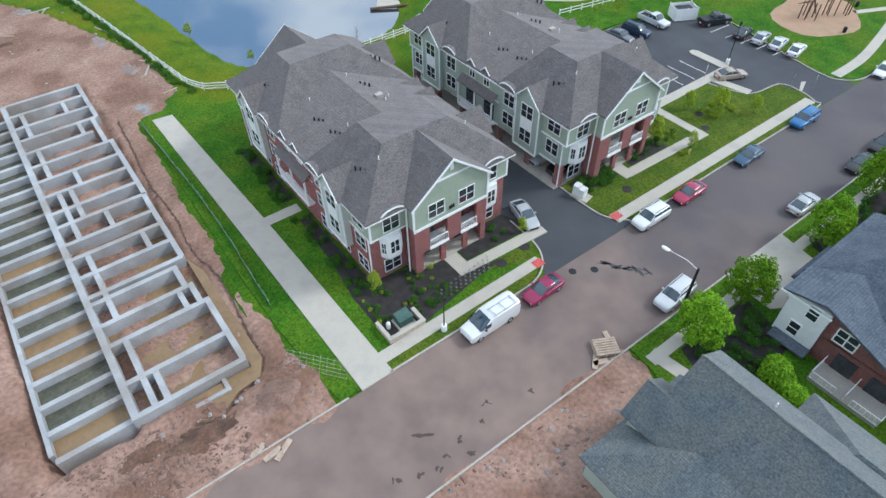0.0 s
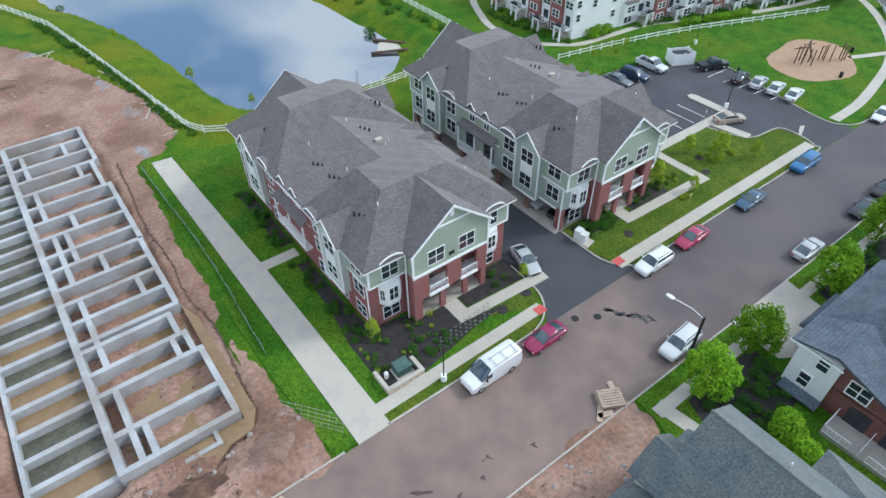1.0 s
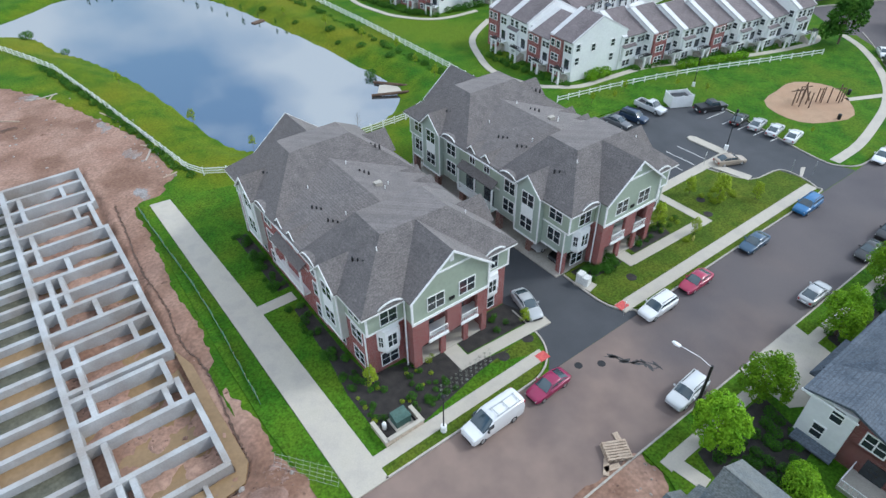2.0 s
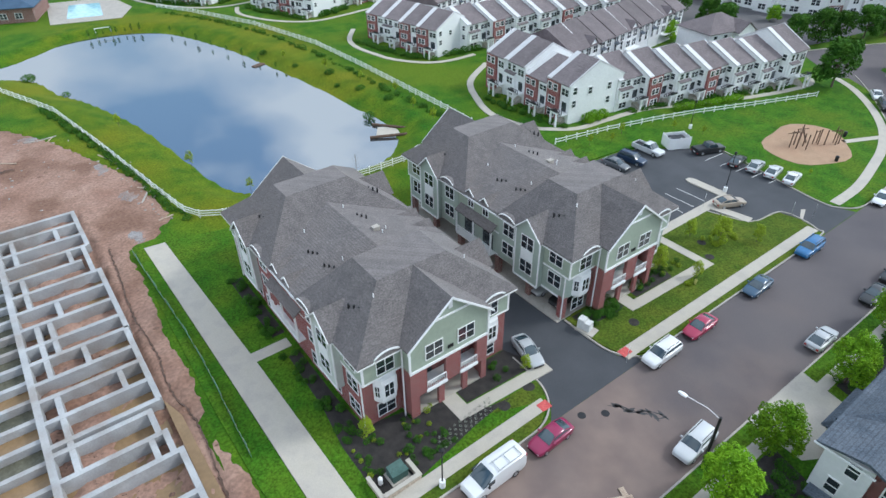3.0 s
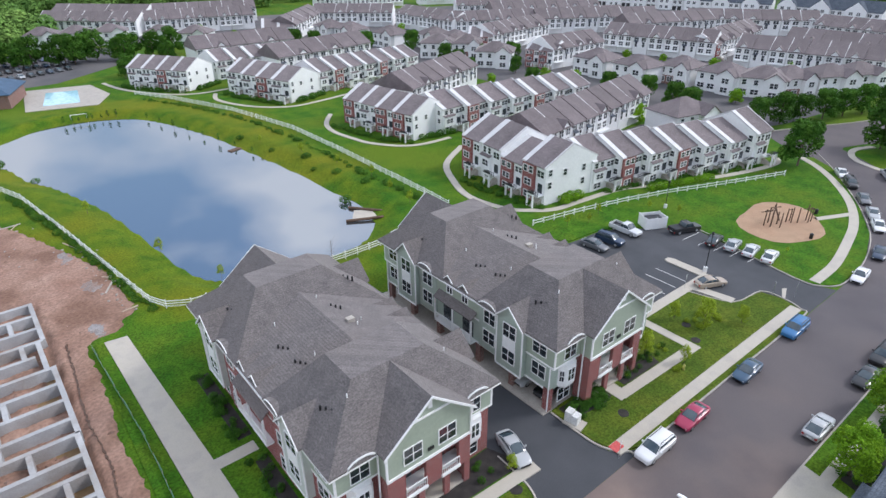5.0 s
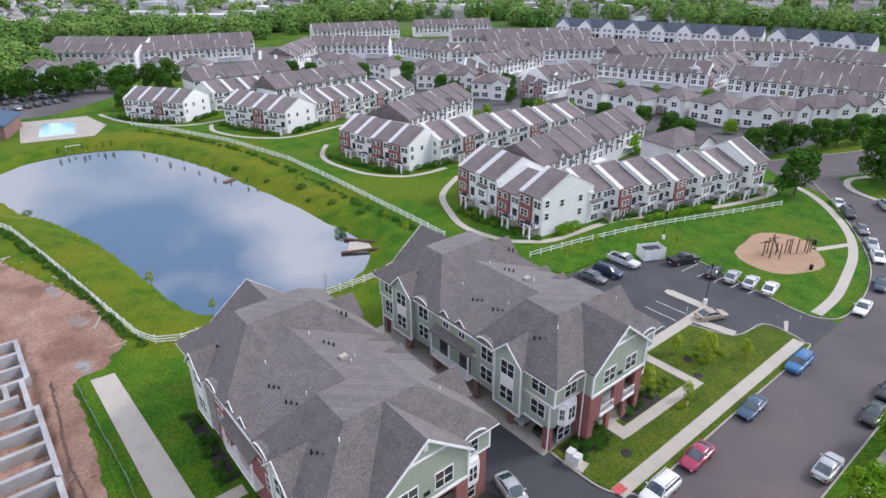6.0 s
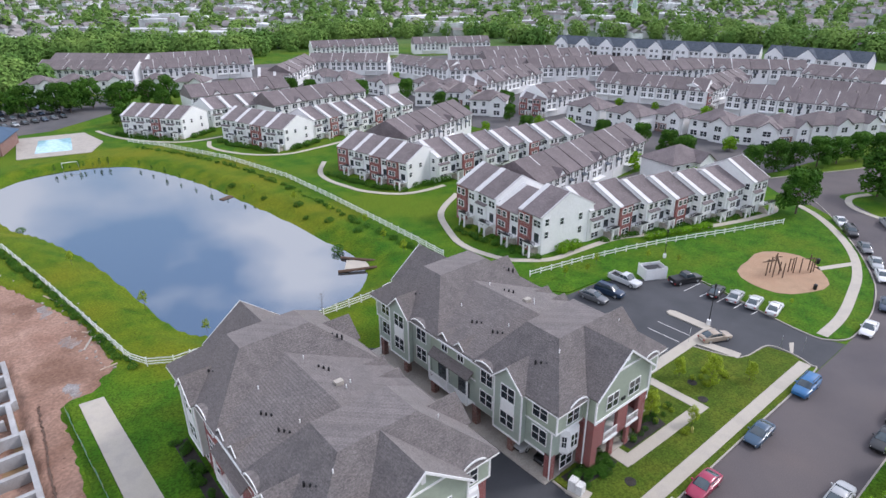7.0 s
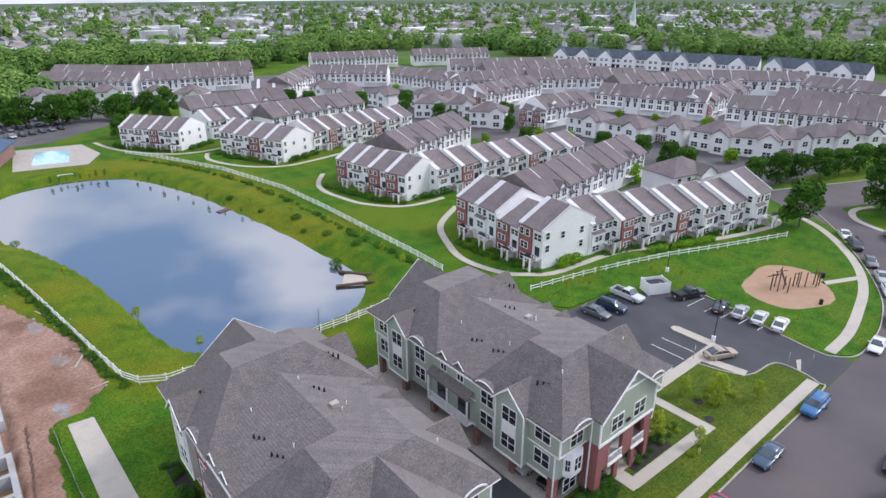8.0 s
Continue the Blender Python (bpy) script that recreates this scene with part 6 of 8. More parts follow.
out = []
hedge_line([(67.2, 66), (67.0, 58), (68.0, 50.5), (69.5, 45.6)], 1.1, 0.6, 1.0, out)
hedge_line([(69.6, 68), (69.4, 58), (69.6, 50)], 1.3, 0.5, 0.8, out)
hedge_line([(84, 43.2), (96, 40.0), (108, 35.9), (122, 30.6)], 1.2, 0.5, 0.9, out)
hedge_line([(66.5, 118), (68, 108), (70.5, 98), (74, 92.6)], 1.2, 0.6, 1.1, out)
hedge_line([(78, 93.4), (88, 93)], 1.2, 0.8, 1.3, out)
hedge_line([(58, 170), (61, 160), (66, 146.5)], 1.4, 0.7, 1.1, out)
hedge_line([(35.5, 203), (42, 191), (49, 181)], 1.5, 0.7, 1.1, out)
hedge_line([(71, 146.4), (82, 150.4)], 1.1, 0.9, 1.4, out)
hedge_line([(54, 182.5), (62, 187.5)], 1.1, 0.9, 1.3, out)
tagged(new("shrubbery", leaf_mesh("shrubbery", LEAF3, [(x, y, 0.55 * q, 0.9 * q, 0.9 * q, 0.7 * q) for x, y, z, a, q in out], 42000, 0.13, 15)), "dark green shrubs before the terraced houses", "shrubbery", kind="stuff")
spread(shrub("clipped green hedge block before houses", 1.5, 2.0, LEAF, 16, 700, 0.17), [(74.6, 45.1, 0, 0, 0.95), (76.4, 45.1, 0, 80, 1.05), (78.4, 45.0, 0, 30, 0.9)] + [(92.5 + 1.3 * k, 38.3 - 0.40 * k, 0, 40 * k, 0.7) for k in range(12)])
# scrub along the fences and banks
out = []
hedge_line([(-7, 117), (-2.2, 93), (0.8, 74), (1.6, 64), (3.2, 57)], 0.9, 0.35, 0.95, out)
hedge_line([(55, 62), (54, 80), (54, 100), (53.5, 116), (51.5, 138), (44, 165), (36, 182)], 1.5, 0.3, 1.0, out)
hedge_line([(3, 150), (-1, 128)], 1.6, 0.5, 1.2, out)
tagged(new("scrub", leaf_mesh("scrub", LEAF3, [(x, y, float(ground_z(np.array([x]), np.array([y]))[0]) + 0.35 * s, s, s, 0.7 * s) for x, y, z, a, s in out], 26000, 0.13, 17)), "rough green scrub along fence and pond bank", "scrub", kind="stuff")
spread(shrub("low dense shrub on the bank", 1.5, 1.5, LEAF3, 18, 500, 0.16), [(44.6, 75.6, -1.5, 0, 0.9), (-6.4, 143.0, -1.4, 0, 1.2), (47.6, 94, -1.0, 0, 0.6), (50.0, 88, -0.6, 0, 0.9), (46.2, 112, -1.0, 0, 0.7), (49.5, 101, -0.5, 0, 1.0), (51.5, 79, -0.4, 0, 0.9), (44.0, 126, -0.8, 0, 0.8)])

# distant woods and the town beyond, to the horizon
rng = np.random.default_rng(3)


def belt(pts, n, spread_m):
    P = np.array(pts, float)
    seg = rng.integers(0, len(P) - 1, n)
    t = rng.random(n)[:, None]
    return P[seg] * (1 - t) + P[seg + 1] * t + rng.normal(scale=spread_m, size=(n, 2))


woods = np.concatenate([belt([(14, 470), (70, 450), (120, 430), (165, 405)], 150, 12), belt([(176, 440), (215, 425)], 30, 10), belt([(245, 475), (300, 480), (335, 455)], 70, 12), belt([(372, 395), (395, 385)], 14, 6), belt([(372, 345), (382, 322)], 14, 6), belt([(470, 250), (500, 215), (485, 140), (450, 80), (430, 20)], 110, 13), belt([(-60, 330), (-40, 420), (-10, 520)], 80, 15), belt([(-34, 292), (-6, 300), (18, 318), (22, 345)], 44, 7)])
r = 500 + 2500 * rng.random(2700) ** 1.35
a = np.radians(rng.uniform(-8, 112, 2700))
mist = np.stack([r * np.cos(a) * 1.0, r * np.sin(a)], 1)
mist = mist[(np.hypot(mist[:, 0] - 150, mist[:, 1] - 180) > 330)]
blobs = []
for x, y in np.concatenate([woods, mist]):
    q = rng.uniform(4.5, 9.5)
    blobs.append((x, y, q * 0.85, q * 0.85, q * 0.85, q * rng.uniform(0.8, 1.15)))
near = [b for b in blobs if math.hypot(b[0], b[1]) < 620]
rest = [b for b in blobs if math.hypot(b[0], b[1]) >= 620]
tagged(new("woods", leaf_mesh("woods", LEAF4, near, 220000, 1.2, 31, 0.3)), "belt of mixed green woods beyond the houses", "woods", kind="stuff")
tagged(new("woods", leaf_mesh("woods", LEAF4, rest, 200000, 2.3, 32, 0.3)), "distant tree cover of the town", "woods", kind="stuff")
r = 460 + 2200 * rng.random(3400) ** 1.3
a = np.radians(rng.uniform(-8, 112, 3400))
wv, wf, rv, rf = [], [], [], []
for R, A in zip(r, a):
    x, y = R * math.cos(A), R * math.sin(A)
    if math.hypot(x - 150, y - 180) < 330:
        continue
    big = rng.random() < 0.09
    w, d, h = (rng.uniform(20, 45), rng.uniform(14, 25), rng.uniform(5, 11)) if big else (rng.uniform(8, 13), rng.uniform(7, 10), rng.uniform(4.5, 7))
    c, s = math.cos(A * 7), math.sin(A * 7)

    def P(u, v, z):
        return (x + u * c - v * s, y + u * s + v * c, z)
    k = len(wv)
    wv += [P(u, v, z) for z in (0, h) for u, v in ((-w / 2, -d / 2), (w / 2, -d / 2), (w / 2, d / 2), (-w / 2, d / 2))]
    wf += [(k + i, k + (i + 1) % 4, k + 4 + (i + 1) % 4, k + 4 + i) for i in range(4)] + [(k + 4, k + 5, k + 6, k + 7)]
    if not big:
        e = 0.4
        k = len(rv)
        rv += [P(-w / 2 - e, -d / 2 - e, h), P(w / 2 + e, -d / 2 - e, h), P(w / 2 + e, d / 2 + e, h), P(-w / 2 - e, d / 2 + e, h), P(-w / 2 - e, 0, h + d * 0.36), P(w / 2 + e, 0, h + d * 0.36)]
        rf += [(k, k + 1, k + 5, k + 4), (k + 2, k + 3, k + 4, k + 5), (k, k + 4, k + 3), (k + 1, k + 2, k + 5), (k, k + 3, k + 2, k + 1)]
for nm, vv, ff, mm, lb in (("town_walls", wv, wf, TOWN, "pale walls of the distant town"), ("town_roofs", rv, rf, TOWNROOF, "grey roofs of the distant town")):
    me = bpy.data.meshes.new(nm)
    me.from_pydata(vv, [], ff)
    me.materials.append(mm)
    tagged(new(nm, me), lb, "town", kind="stuff")


c = thing("church", "small white church with a pale green spire among far trees", "church", m=pose(640, 415, 0, 0, 0, 30))
part("nave", boxes((-9, -6, 0, 14, 6, 9)), WSIDING, c)
bm = bmesh.new()
solid(bm, [[(x, -6.5, 9), (x, 6.5, 9), (x, 0, 15)] for x in (-9.4, 14.4)])
part("roof", bm, TOWNROOF, c)
part("tower", boxes((-14, -3, 0, -8, 3, 17)), WSIDING, c)
bm = bmesh.new()
cyl(bm, -11, 0, 17, 38, 3.6, 0.2, 8)
part("spire", bm, paint("copper green", (0.42, 0.55, 0.47)), c, "pale green spire")


# ---- vehicles ----
def ring(x, hw, zb, zt, c, taper=0.0):
    h = zt - zb
    half = [(0.93 * hw, zb), (hw, zb + 0.3 * h), (hw * 0.995, zb + 0.62 * h), (hw - 0.4 * c, zt - 0.7 * c), (hw - 1.6 * c, zt - 0.12 * c), (hw * 0.45, zt + 0.012)]
    return [(x, -y, z) for y, z in half] + [(x, y, z) for y, z in half[::-1]]


CAR = {
    "sedan": dict(L=4.75, W=1.82, body=[(-2.38, 0.55, 0.36, 0.60, 0.06), (-2.28, 0.74, 0.26, 0.70, 0.09), (-2.0, 0.85, 0.21, 0.79, 0.12), (-1.5, 0.90, 0.20, 0.86, 0.12), (-0.9, 0.91, 0.20, 0.94, 0.08), (0.9, 0.91, 0.20, 0.97, 0.08), (1.7, 0.90, 0.20, 0.99, 0.10), (2.1, 0.86, 0.24, 0.98, 0.11), (2.3, 0.76, 0.32, 0.92, 0.09), (2.38, 0.60, 0.42, 0.84, 0.06)],
                  cab=[(-1.05, 0.78, 0.93, 0.95, 0.02), (-0.25, 0.76, 0.93, 1.40, 0.16), (0.75, 0.76, 0.93, 1.43, 0.16), (1.25, 0.74, 0.93, 1.33, 0.16), (1.95, 0.72, 0.93, 0.99, 0.04)], roof=(-0.2, 1.0, 0.60, 1.40, 1.455), wheel=(-1.42, 1.40, 0.33)),
    "suv": dict(L=4.8, W=1.9, body=[(-2.42, 0.66, 0.42, 0.78, 0.06), (-2.32, 0.82, 0.30, 0.90, 0.09), (-2.05, 0.91, 0.27, 0.99, 0.11), (-1.3, 0.94, 0.26, 1.06, 0.10), (-0.9, 0.95, 0.26, 1.10, 0.06), (2.0, 0.95, 0.26, 1.12, 0.06), (2.35, 0.90, 0.32, 1.10, 0.08), (2.42, 0.84, 0.42, 1.02, 0.06)],
                cab=[(-1.15, 0.84, 1.06, 1.10, 0.02), (-0.5, 0.82, 1.06, 1.66, 0.14), (1.9, 0.82, 1.06, 1.70, 0.14), (2.32, 0.80, 1.06, 1.16, 0.04)], roof=(-0.5, 2.0, 0.68, 1.66, 1.735), wheel=(-1.45, 1.45, 0.37)),
    "pickup": dict(L=5.6, W=1.98, body=[(-2.8, 0.78, 0.45, 0.88, 0.06), (-2.65, 0.92, 0.34, 1.02, 0.08), (-1.5, 0.98, 0.30, 1.12, 0.10), (-1.1, 0.99, 0.30, 1.14, 0.05), (0.7, 0.99, 0.30, 1.14, 0.05), (0.72, 0.99, 0.30, 0.80, 0.03), (2.72, 0.99, 0.34, 0.80, 0.03), (2.8, 0.96, 0.42, 0.78, 0.03)],
                   cab=[(-1.3, 0.86, 1.10, 1.14, 0.02), (-0.75, 0.84, 1.10, 1.78, 0.12), (0.45, 0.84, 1.10, 1.80, 0.12), (0.68, 0.83, 1.10, 1.20, 0.04)], roof=(-0.7, 0.45, 0.72, 1.76, 1.84), wheel=(-1.75, 1.75, 0.40)),
    "van": dict(L=6.0, W=2.05, body=[(-3.0, 0.80, 0.42, 0.90, 0.06), (-2.85, 0.96, 0.32, 1.12, 0.08), (-1.95, 1.01, 0.28, 1.32, 0.10), (-1.55, 1.02, 0.28, 1.40, 0.08), (-0.72, 1.02, 0.28, 2.18, 0.12), (-0.2, 1.02, 0.28, 2.32, 0.20), (2.6, 1.02, 0.28, 2.34, 0.22), (2.98, 0.98, 0.36, 2.24, 0.20), (3.0, 0.96, 0.40, 2.1, 0.16)],
                cab=[(-1.90, 0.90, 1.33, 1.36, 0.02), (-1.46, 0.90, 1.33, 1.72, 0.06), (-0.74, 0.86, 1.33, 2.22, 0.10), (-0.70, 0.86, 1.33, 2.1, 0.10)], roof=None, wheel=(-1.95, 1.75, 0.37)),
}


def vehicle(kind, name, colour, rgb, label, x, y, turn, group="parked vehicles", z=0.0, far_off=False):
    """turn: degrees; at 0 the nose points to -x."""
    d = CAR[kind]
    v = thing(kind_names[kind], label, kind_names[kind].replace("_", " "), group, pose(x, y, z, 0, 0, turn))
    P = paint(colour, rgb)
    bm = bmesh.new()
    solid(bm, [ring(*s) for s in d["body"]])
    part("body", bm, P, v, colour + " painted body", True)
    bm = bmesh.new()
    solid(bm, [ring(*s, 0.0) for s in d["cab"]])
    part("glass", bm, CARGLASS, v, "dark car glass", True)
    W = d["W"] / 2
    if d["roof"]:
        x0, x1, hw, z0, z1 = d["roof"]
        bm = bmesh.new()
        solid(bm, [[(x0, -hw, z0 - 0.02), (x0, hw, z0 - 0.02), (x0 + 0.1, hw - 0.05, z0 + 0.03), (x0 + 0.1, -hw + 0.05, z0 + 0.03)], [((x0 + x1) / 2, -hw - 0.04, z0), ((x0 + x1) / 2, hw + 0.04, z0), ((x0 + x1) / 2, hw - 0.06, z1), ((x0 + x1) / 2, -hw + 0.06, z1)], [(x1, -hw, z0), (x1, hw, z0), (x1 - 0.05, hw - 0.08, z1 - 0.02), (x1 - 0.05, -hw + 0.08, z1 - 0.02)]])
        part("roof", bm, P, v, smooth=True)
        cab = d["cab"]
        for s in (-1, 1):
            bm = bmesh.new()
            for a, b in zip(cab, cab[1:]):
                p = (a[0], s * (a[1] + 0.005 - (a[4] if a[3] > 1.3 else 0) * 0.5), a[3] - 0.02)
                q = (b[0], s * (b[1] + 0.005 - (b[4] if b[3] > 1.3 else 0) * 0.5), b[3] - 0.02)
                tube(bm, p, q, 0.045, 0.045, 5)
            part("pillar", bm, P, v)
            xm = (x0 + x1) / 2
            bm = bmesh.new()
            tube(bm, (xm, s * (cab[1][1] + 0.01), cab[0][2]), (xm + 0.05, s * (cab[1][1] - 0.08), cab[1][3] - 0.05), 0.05, 0.05, 5)
            part("pillar", bm, P, v)
    xf, xr, r = d["wheel"]
    for wx in (xf, xr):
        for s in (-1, 1):
            if far_off:
                bm = bmesh.new()
                cyl(bm, 0, 0, -0.125, 0.125, r, r, 12)
                part("wheel", bm, RUBBER, v, m=pose(wx, s * (W - 0.14), r, 90, 0, 0))
                continue
            w = new("wheel")
            w.parent = v
            w.matrix_basis = pose(wx, s * (W - 0.14), r, 90, 0, 0)
            bm = bmesh.new()
            cyl(bm, 0, 0, -0.125, 0.125, r, r, 18)
            part("tyre", bm, RUBBER, w, smooth=False)
            bm = bmesh.new()
            cyl(bm, 0, 0, -0.14, 0.14, r * 0.62, r * 0.58, 12)
            part("rim", bm, GALV, w)
    L = d["L"] / 2
    bf, br_ = d["body"][1], d["body"][-2]
    for s in (-1, 1):
        part("headlight", boxes((-L + 0.03, s * (bf[1] - 0.22) - 0.16, bf[3] - 0.24, -L + 0.18, s * (bf[1] - 0.22) + 0.16, bf[3] - 0.08)), LINE, v, "clear headlight")
        part("tail_light", boxes((L - 0.12, s * (br_[1] - 0.14) - 0.12, br_[3] - 0.36, L + 0.01, s * (br_[1] - 0.14) + 0.12, br_[3] - 0.12)), paint("lamp red", (0.35, 0.02, 0.02)), v, "red tail light")
        zc = d["cab"][0][2]
        xc = d["cab"][0][0] + 0.45
        part("mirror", boxes((xc - 0.06, s * (W + 0.08) - 0.1, zc + 0.02, xc + 0.08, s * (W + 0.08) + 0.1, zc + 0.18)), P if kind != "van" else BLACK, v)
    part("bumper", boxes((-L - 0.015, -W * 0.62, 0.34, -L + 0.12, W * 0.62, 0.54)), BLACK, v, "dark grille and bumper")
    part("plate", boxes((L - 0.01, -0.26, 0.52, L + 0.035, 0.26, 0.66)), WHITE, v, "plain pale plate")
    if kind == "van":
        for xx in (-0.1, 1.1, 2.4):
            part("roof_bar", boxes((xx - 0.03, -0.9, 2.42, xx + 0.03, 0.2, 2.47)), GALV, v, "roof rack bar")
        for yy in (-0.85, 0.15):
            part("roof_bar", boxes((-0.3, yy - 0.03, 2.34, 2.6, yy + 0.03, 2.43)), GALV, v, "roof rack bar")
        for s in (-1, 1):
            part("side_window", boxes((-1.45, s * 1.02 - 0.012, 1.38, -0.75, s * 1.02 + 0.012, 1.92)), CARGLASS, v, "dark cab window")
    if kind == "pickup":
        for s in (-1, 1):
            part("bed_side", boxes((0.7, s * 0.93 - 0.06, 0.78, 2.78, s * 0.93 + 0.06, 1.16)), P, v)
        part("tailgate", boxes((2.70, -0.9, 0.78, 2.79, 0.9, 1.14)), P, v)
        part("bed", boxes((0.72, -0.87, 0.79, 2.70, 0.87, 0.83)), BLACK, v, "black bed liner")
        if colour == "black":
            part("bed_cover", boxes((0.72, -0.9, 1.14, 2.72, 0.9, 1.2)), BLACK, v, "flat bed cover")
    if kind == "suv":
        for s in (-1, 1):
            part("roof_rail", boxes((-0.3, s * 0.62 - 0.025, 1.72, 1.8, s * 0.62 + 0.025, 1.78)), BLACK, v)
    return v


kind_names = {"sedan": "car", "suv": "sport_utility_vehicle", "pickup": "pickup_truck", "van": "delivery_van"}
WHT, SIL, BLU, NVY, RED, BLK, TAN, GRN, GRY = (0.72, 0.72, 0.72), (0.42, 0.43, 0.44), (0.018, 0.045, 0.10), (0.02, 0.04, 0.08), (0.33, 0.015, 0.065), (0.016, 0.017, 0.019), (0.38, 0.31, 0.24), (0.03, 0.055, 0.045), (0.14, 0.145, 0.155)
for row in (
    ("van", "white", WHT, "white delivery van with a ladder rack parked at the kerb", 10.3, -1.8, 1),
    ("sedan", "crimson", (0.25, 0.008, 0.065), "crimson saloon car parked at the kerb", 17.1, -1.95, 2),
    ("sedan", "silver", SIL, "silver saloon car at the mouth of the drive", 23.1, 7.4, 76),
    ("suv", "white", WHT, "white sport utility vehicle parked at the kerb", 34.0, -1.5, 0),
    ("sedan", "red", RED, "red saloon car parked at the kerb", 40.9, -1.45, 1),
    ("sedan", "blue", (0.03, 0.075, 0.135), "dark blue saloon car parked at the kerb", 52.6, -1.5, 1),
    ("suv", "bright blue", (0.025, 0.14, 0.33), "bright blue compact car parked at the kerb", 65.4, -1.3, 1),
    ("sedan", "silver", SIL, "silver saloon car parked across the street", 49.6, -10.6, 180),
    ("sedan", "black", BLK, "black saloon car parked across the street", 62.0, -10.7, 0),
    ("suv", "black", BLK, "black sport utility vehicle parked across the street", 67.9, -10.5, 0),
    ("suv", "pale silver", (0.58, 0.59, 0.60), "pale silver sport utility vehicle parked under a street lamp", 26.9, -10.35, 3),
    ("sedan", "dark grey", GRY, "dark grey hatchback in the car park", 64.4, 30.0, 96),
    ("suv", "navy", NVY, "navy hatchback in the car park", 67.8, 29.5, 98),
    ("pickup", "pale silver", (0.58, 0.59, 0.60), "pale silver pickup in the car park", 73.0, 30.2, 90),
    ("pickup", "black", BLK, "black pickup in the car park", 81.0, 23.9, 160),
    ("sedan", "black", BLK, "black car in the car park", 80.9, 18.4, 190),
    ("sedan", "silver", SIL, "silver saloon car in the car park", 81.6, 15.6, 190),
    ("sedan", "pale silver", (0.58, 0.59, 0.60), "pale silver saloon car in the car park", 82.0, 12.8, 190),
    ("sedan", "white", WHT, "white saloon car in the car park", 82.3, 9.9, 190),
    ("sedan", "tan", TAN, "tan saloon car beside the island", 67.9, 11.7, 156),
    ("sedan", "white", WHT, "white saloon car parked in the bend", 86.6, -1.4, 6),
    ("sedan", "navy", NVY, "dark saloon car parked in the bend", 96.6, -0.6, 14),
    ("sedan", "white", WHT, "white saloon car parked in the bend", 107.4, 3.2, 26),
    ("sedan", "silver", SIL, "silver saloon car parked in the bend", 112.4, 5.7, 28),
    ("sedan", "dark grey", GRY, "dark grey car parked in the bend", 118.4, 9.3, 32),
    ("suv", "black", BLK, "black car parked in the bend", 125.0, 14.0, 34),
    ("sedan", "white", WHT, "white car parked in the bend", 129.6, 17.4, 34),
    ("pickup", "silver", SIL, "silver pickup parked in the bend", 135.6, 10.6, 214),
    ("suv", "tan", TAN, "tan car parked in the bend", 130.0, 6.4, 214),
    ("sedan", "silver", SIL, "silver saloon car under the carport", 32.6, 14.1, 0),
    ("sedan", "black", BLK, "black saloon car under the carport", 32.9, 11.2, 0),
):
    k, c, rgb, lb, x, y, a = row
    vehicle(k, k, c, rgb, lb, x, y, a, z=0.15 if "carport" in lb else 0.012)
# cars beside the pool house, far off
rnd = random.Random(4)
for k in range(26):
    c, rgb = rnd.choice((("black", BLK), ("dark grey", GRY), ("black", BLK), ("silver", SIL), ("navy", NVY)))
    r_, q = divmod(k, 9)
    vehicle("sedan", "sedan", c, rgb, c + " car in the car park of the pool house", 2 + q * 3.2 + r_ * 4, 238 + r_ * 15 + q * 1.2, 100 + rnd.uniform(-3, 3), "cars by the pool house", far_off=True)


# ---- fences ----
def fence(pts, label, rails=(0.35, 0.75, 1.15), h=1.35, step=2.4, zf=None):
    f = thing("fence", label, "fence", "white rail fences")
    post = mesh("post", boxes((-0.07, -0.07, -0.3, 0.07, 0.07, h), (-0.09, -0.09, h, 0.09, 0.09, h + 0.05)), WHITE)
    line = []
    for (x0, y0), (x1, y1) in zip(pts, pts[1:]):
        n = max(1, round(math.hypot(x1 - x0, y1 - y0) / step))
        line += [(x0 + (x1 - x0) * k / n, y0 + (y1 - y0) * k / n) for k in range(n)]
    line.append(pts[-1])
    q = np.array(line)
    z = ground_z(q[:, 0], q[:, 1]) if zf is None else np.full(len(q), zf)
    for i, (x, y) in enumerate(line):
        part("post", post, None, f, m=pose(x, y, z[i]))
    for i in range(len(line) - 1):
        for r in rails:
            p, q_ = Vector((*line[i], z[i] + r)), Vector((*line[i + 1], z[i + 1] + r))
            d = (q_ - p)
            s = Vector((-d.y, d.x, 0)).normalized() * 0.025
            u = Vector((0, 0, 0.075))
            bm = bmesh.new()
            solid(bm, [[e - s - u, e + s - u, e + s + u, e - s + u] for e in (p, q_)])
            part("rail", bm, WHITE, f)
    return f


fence([(-13, 135), (-8, 122), (-5.2, 114), (-1.6, 92), (1.9, 68), (3.2, 59.5), (4.6, 56.6), (7.5, 54.8), (16, 54.4), (27, 53.6), (38, 53.2), (47, 53.5)], "white three-rail fence along the pond bank")
fence([(36, 190), (42, 178), (52, 150), (57, 122), (57.4, 100), (57.2, 84), (57, 66), (56.6, 58)], "white three-rail fence on the far pond bank")
fence([(62.6, 42.0), (74, 40.0), (84, 37.6), (93, 34.9), (106, 30.0), (120.5, 24.9)], "white rail fence before the terraced houses", (0.45, 0.95), 1.15, zf=0.1)


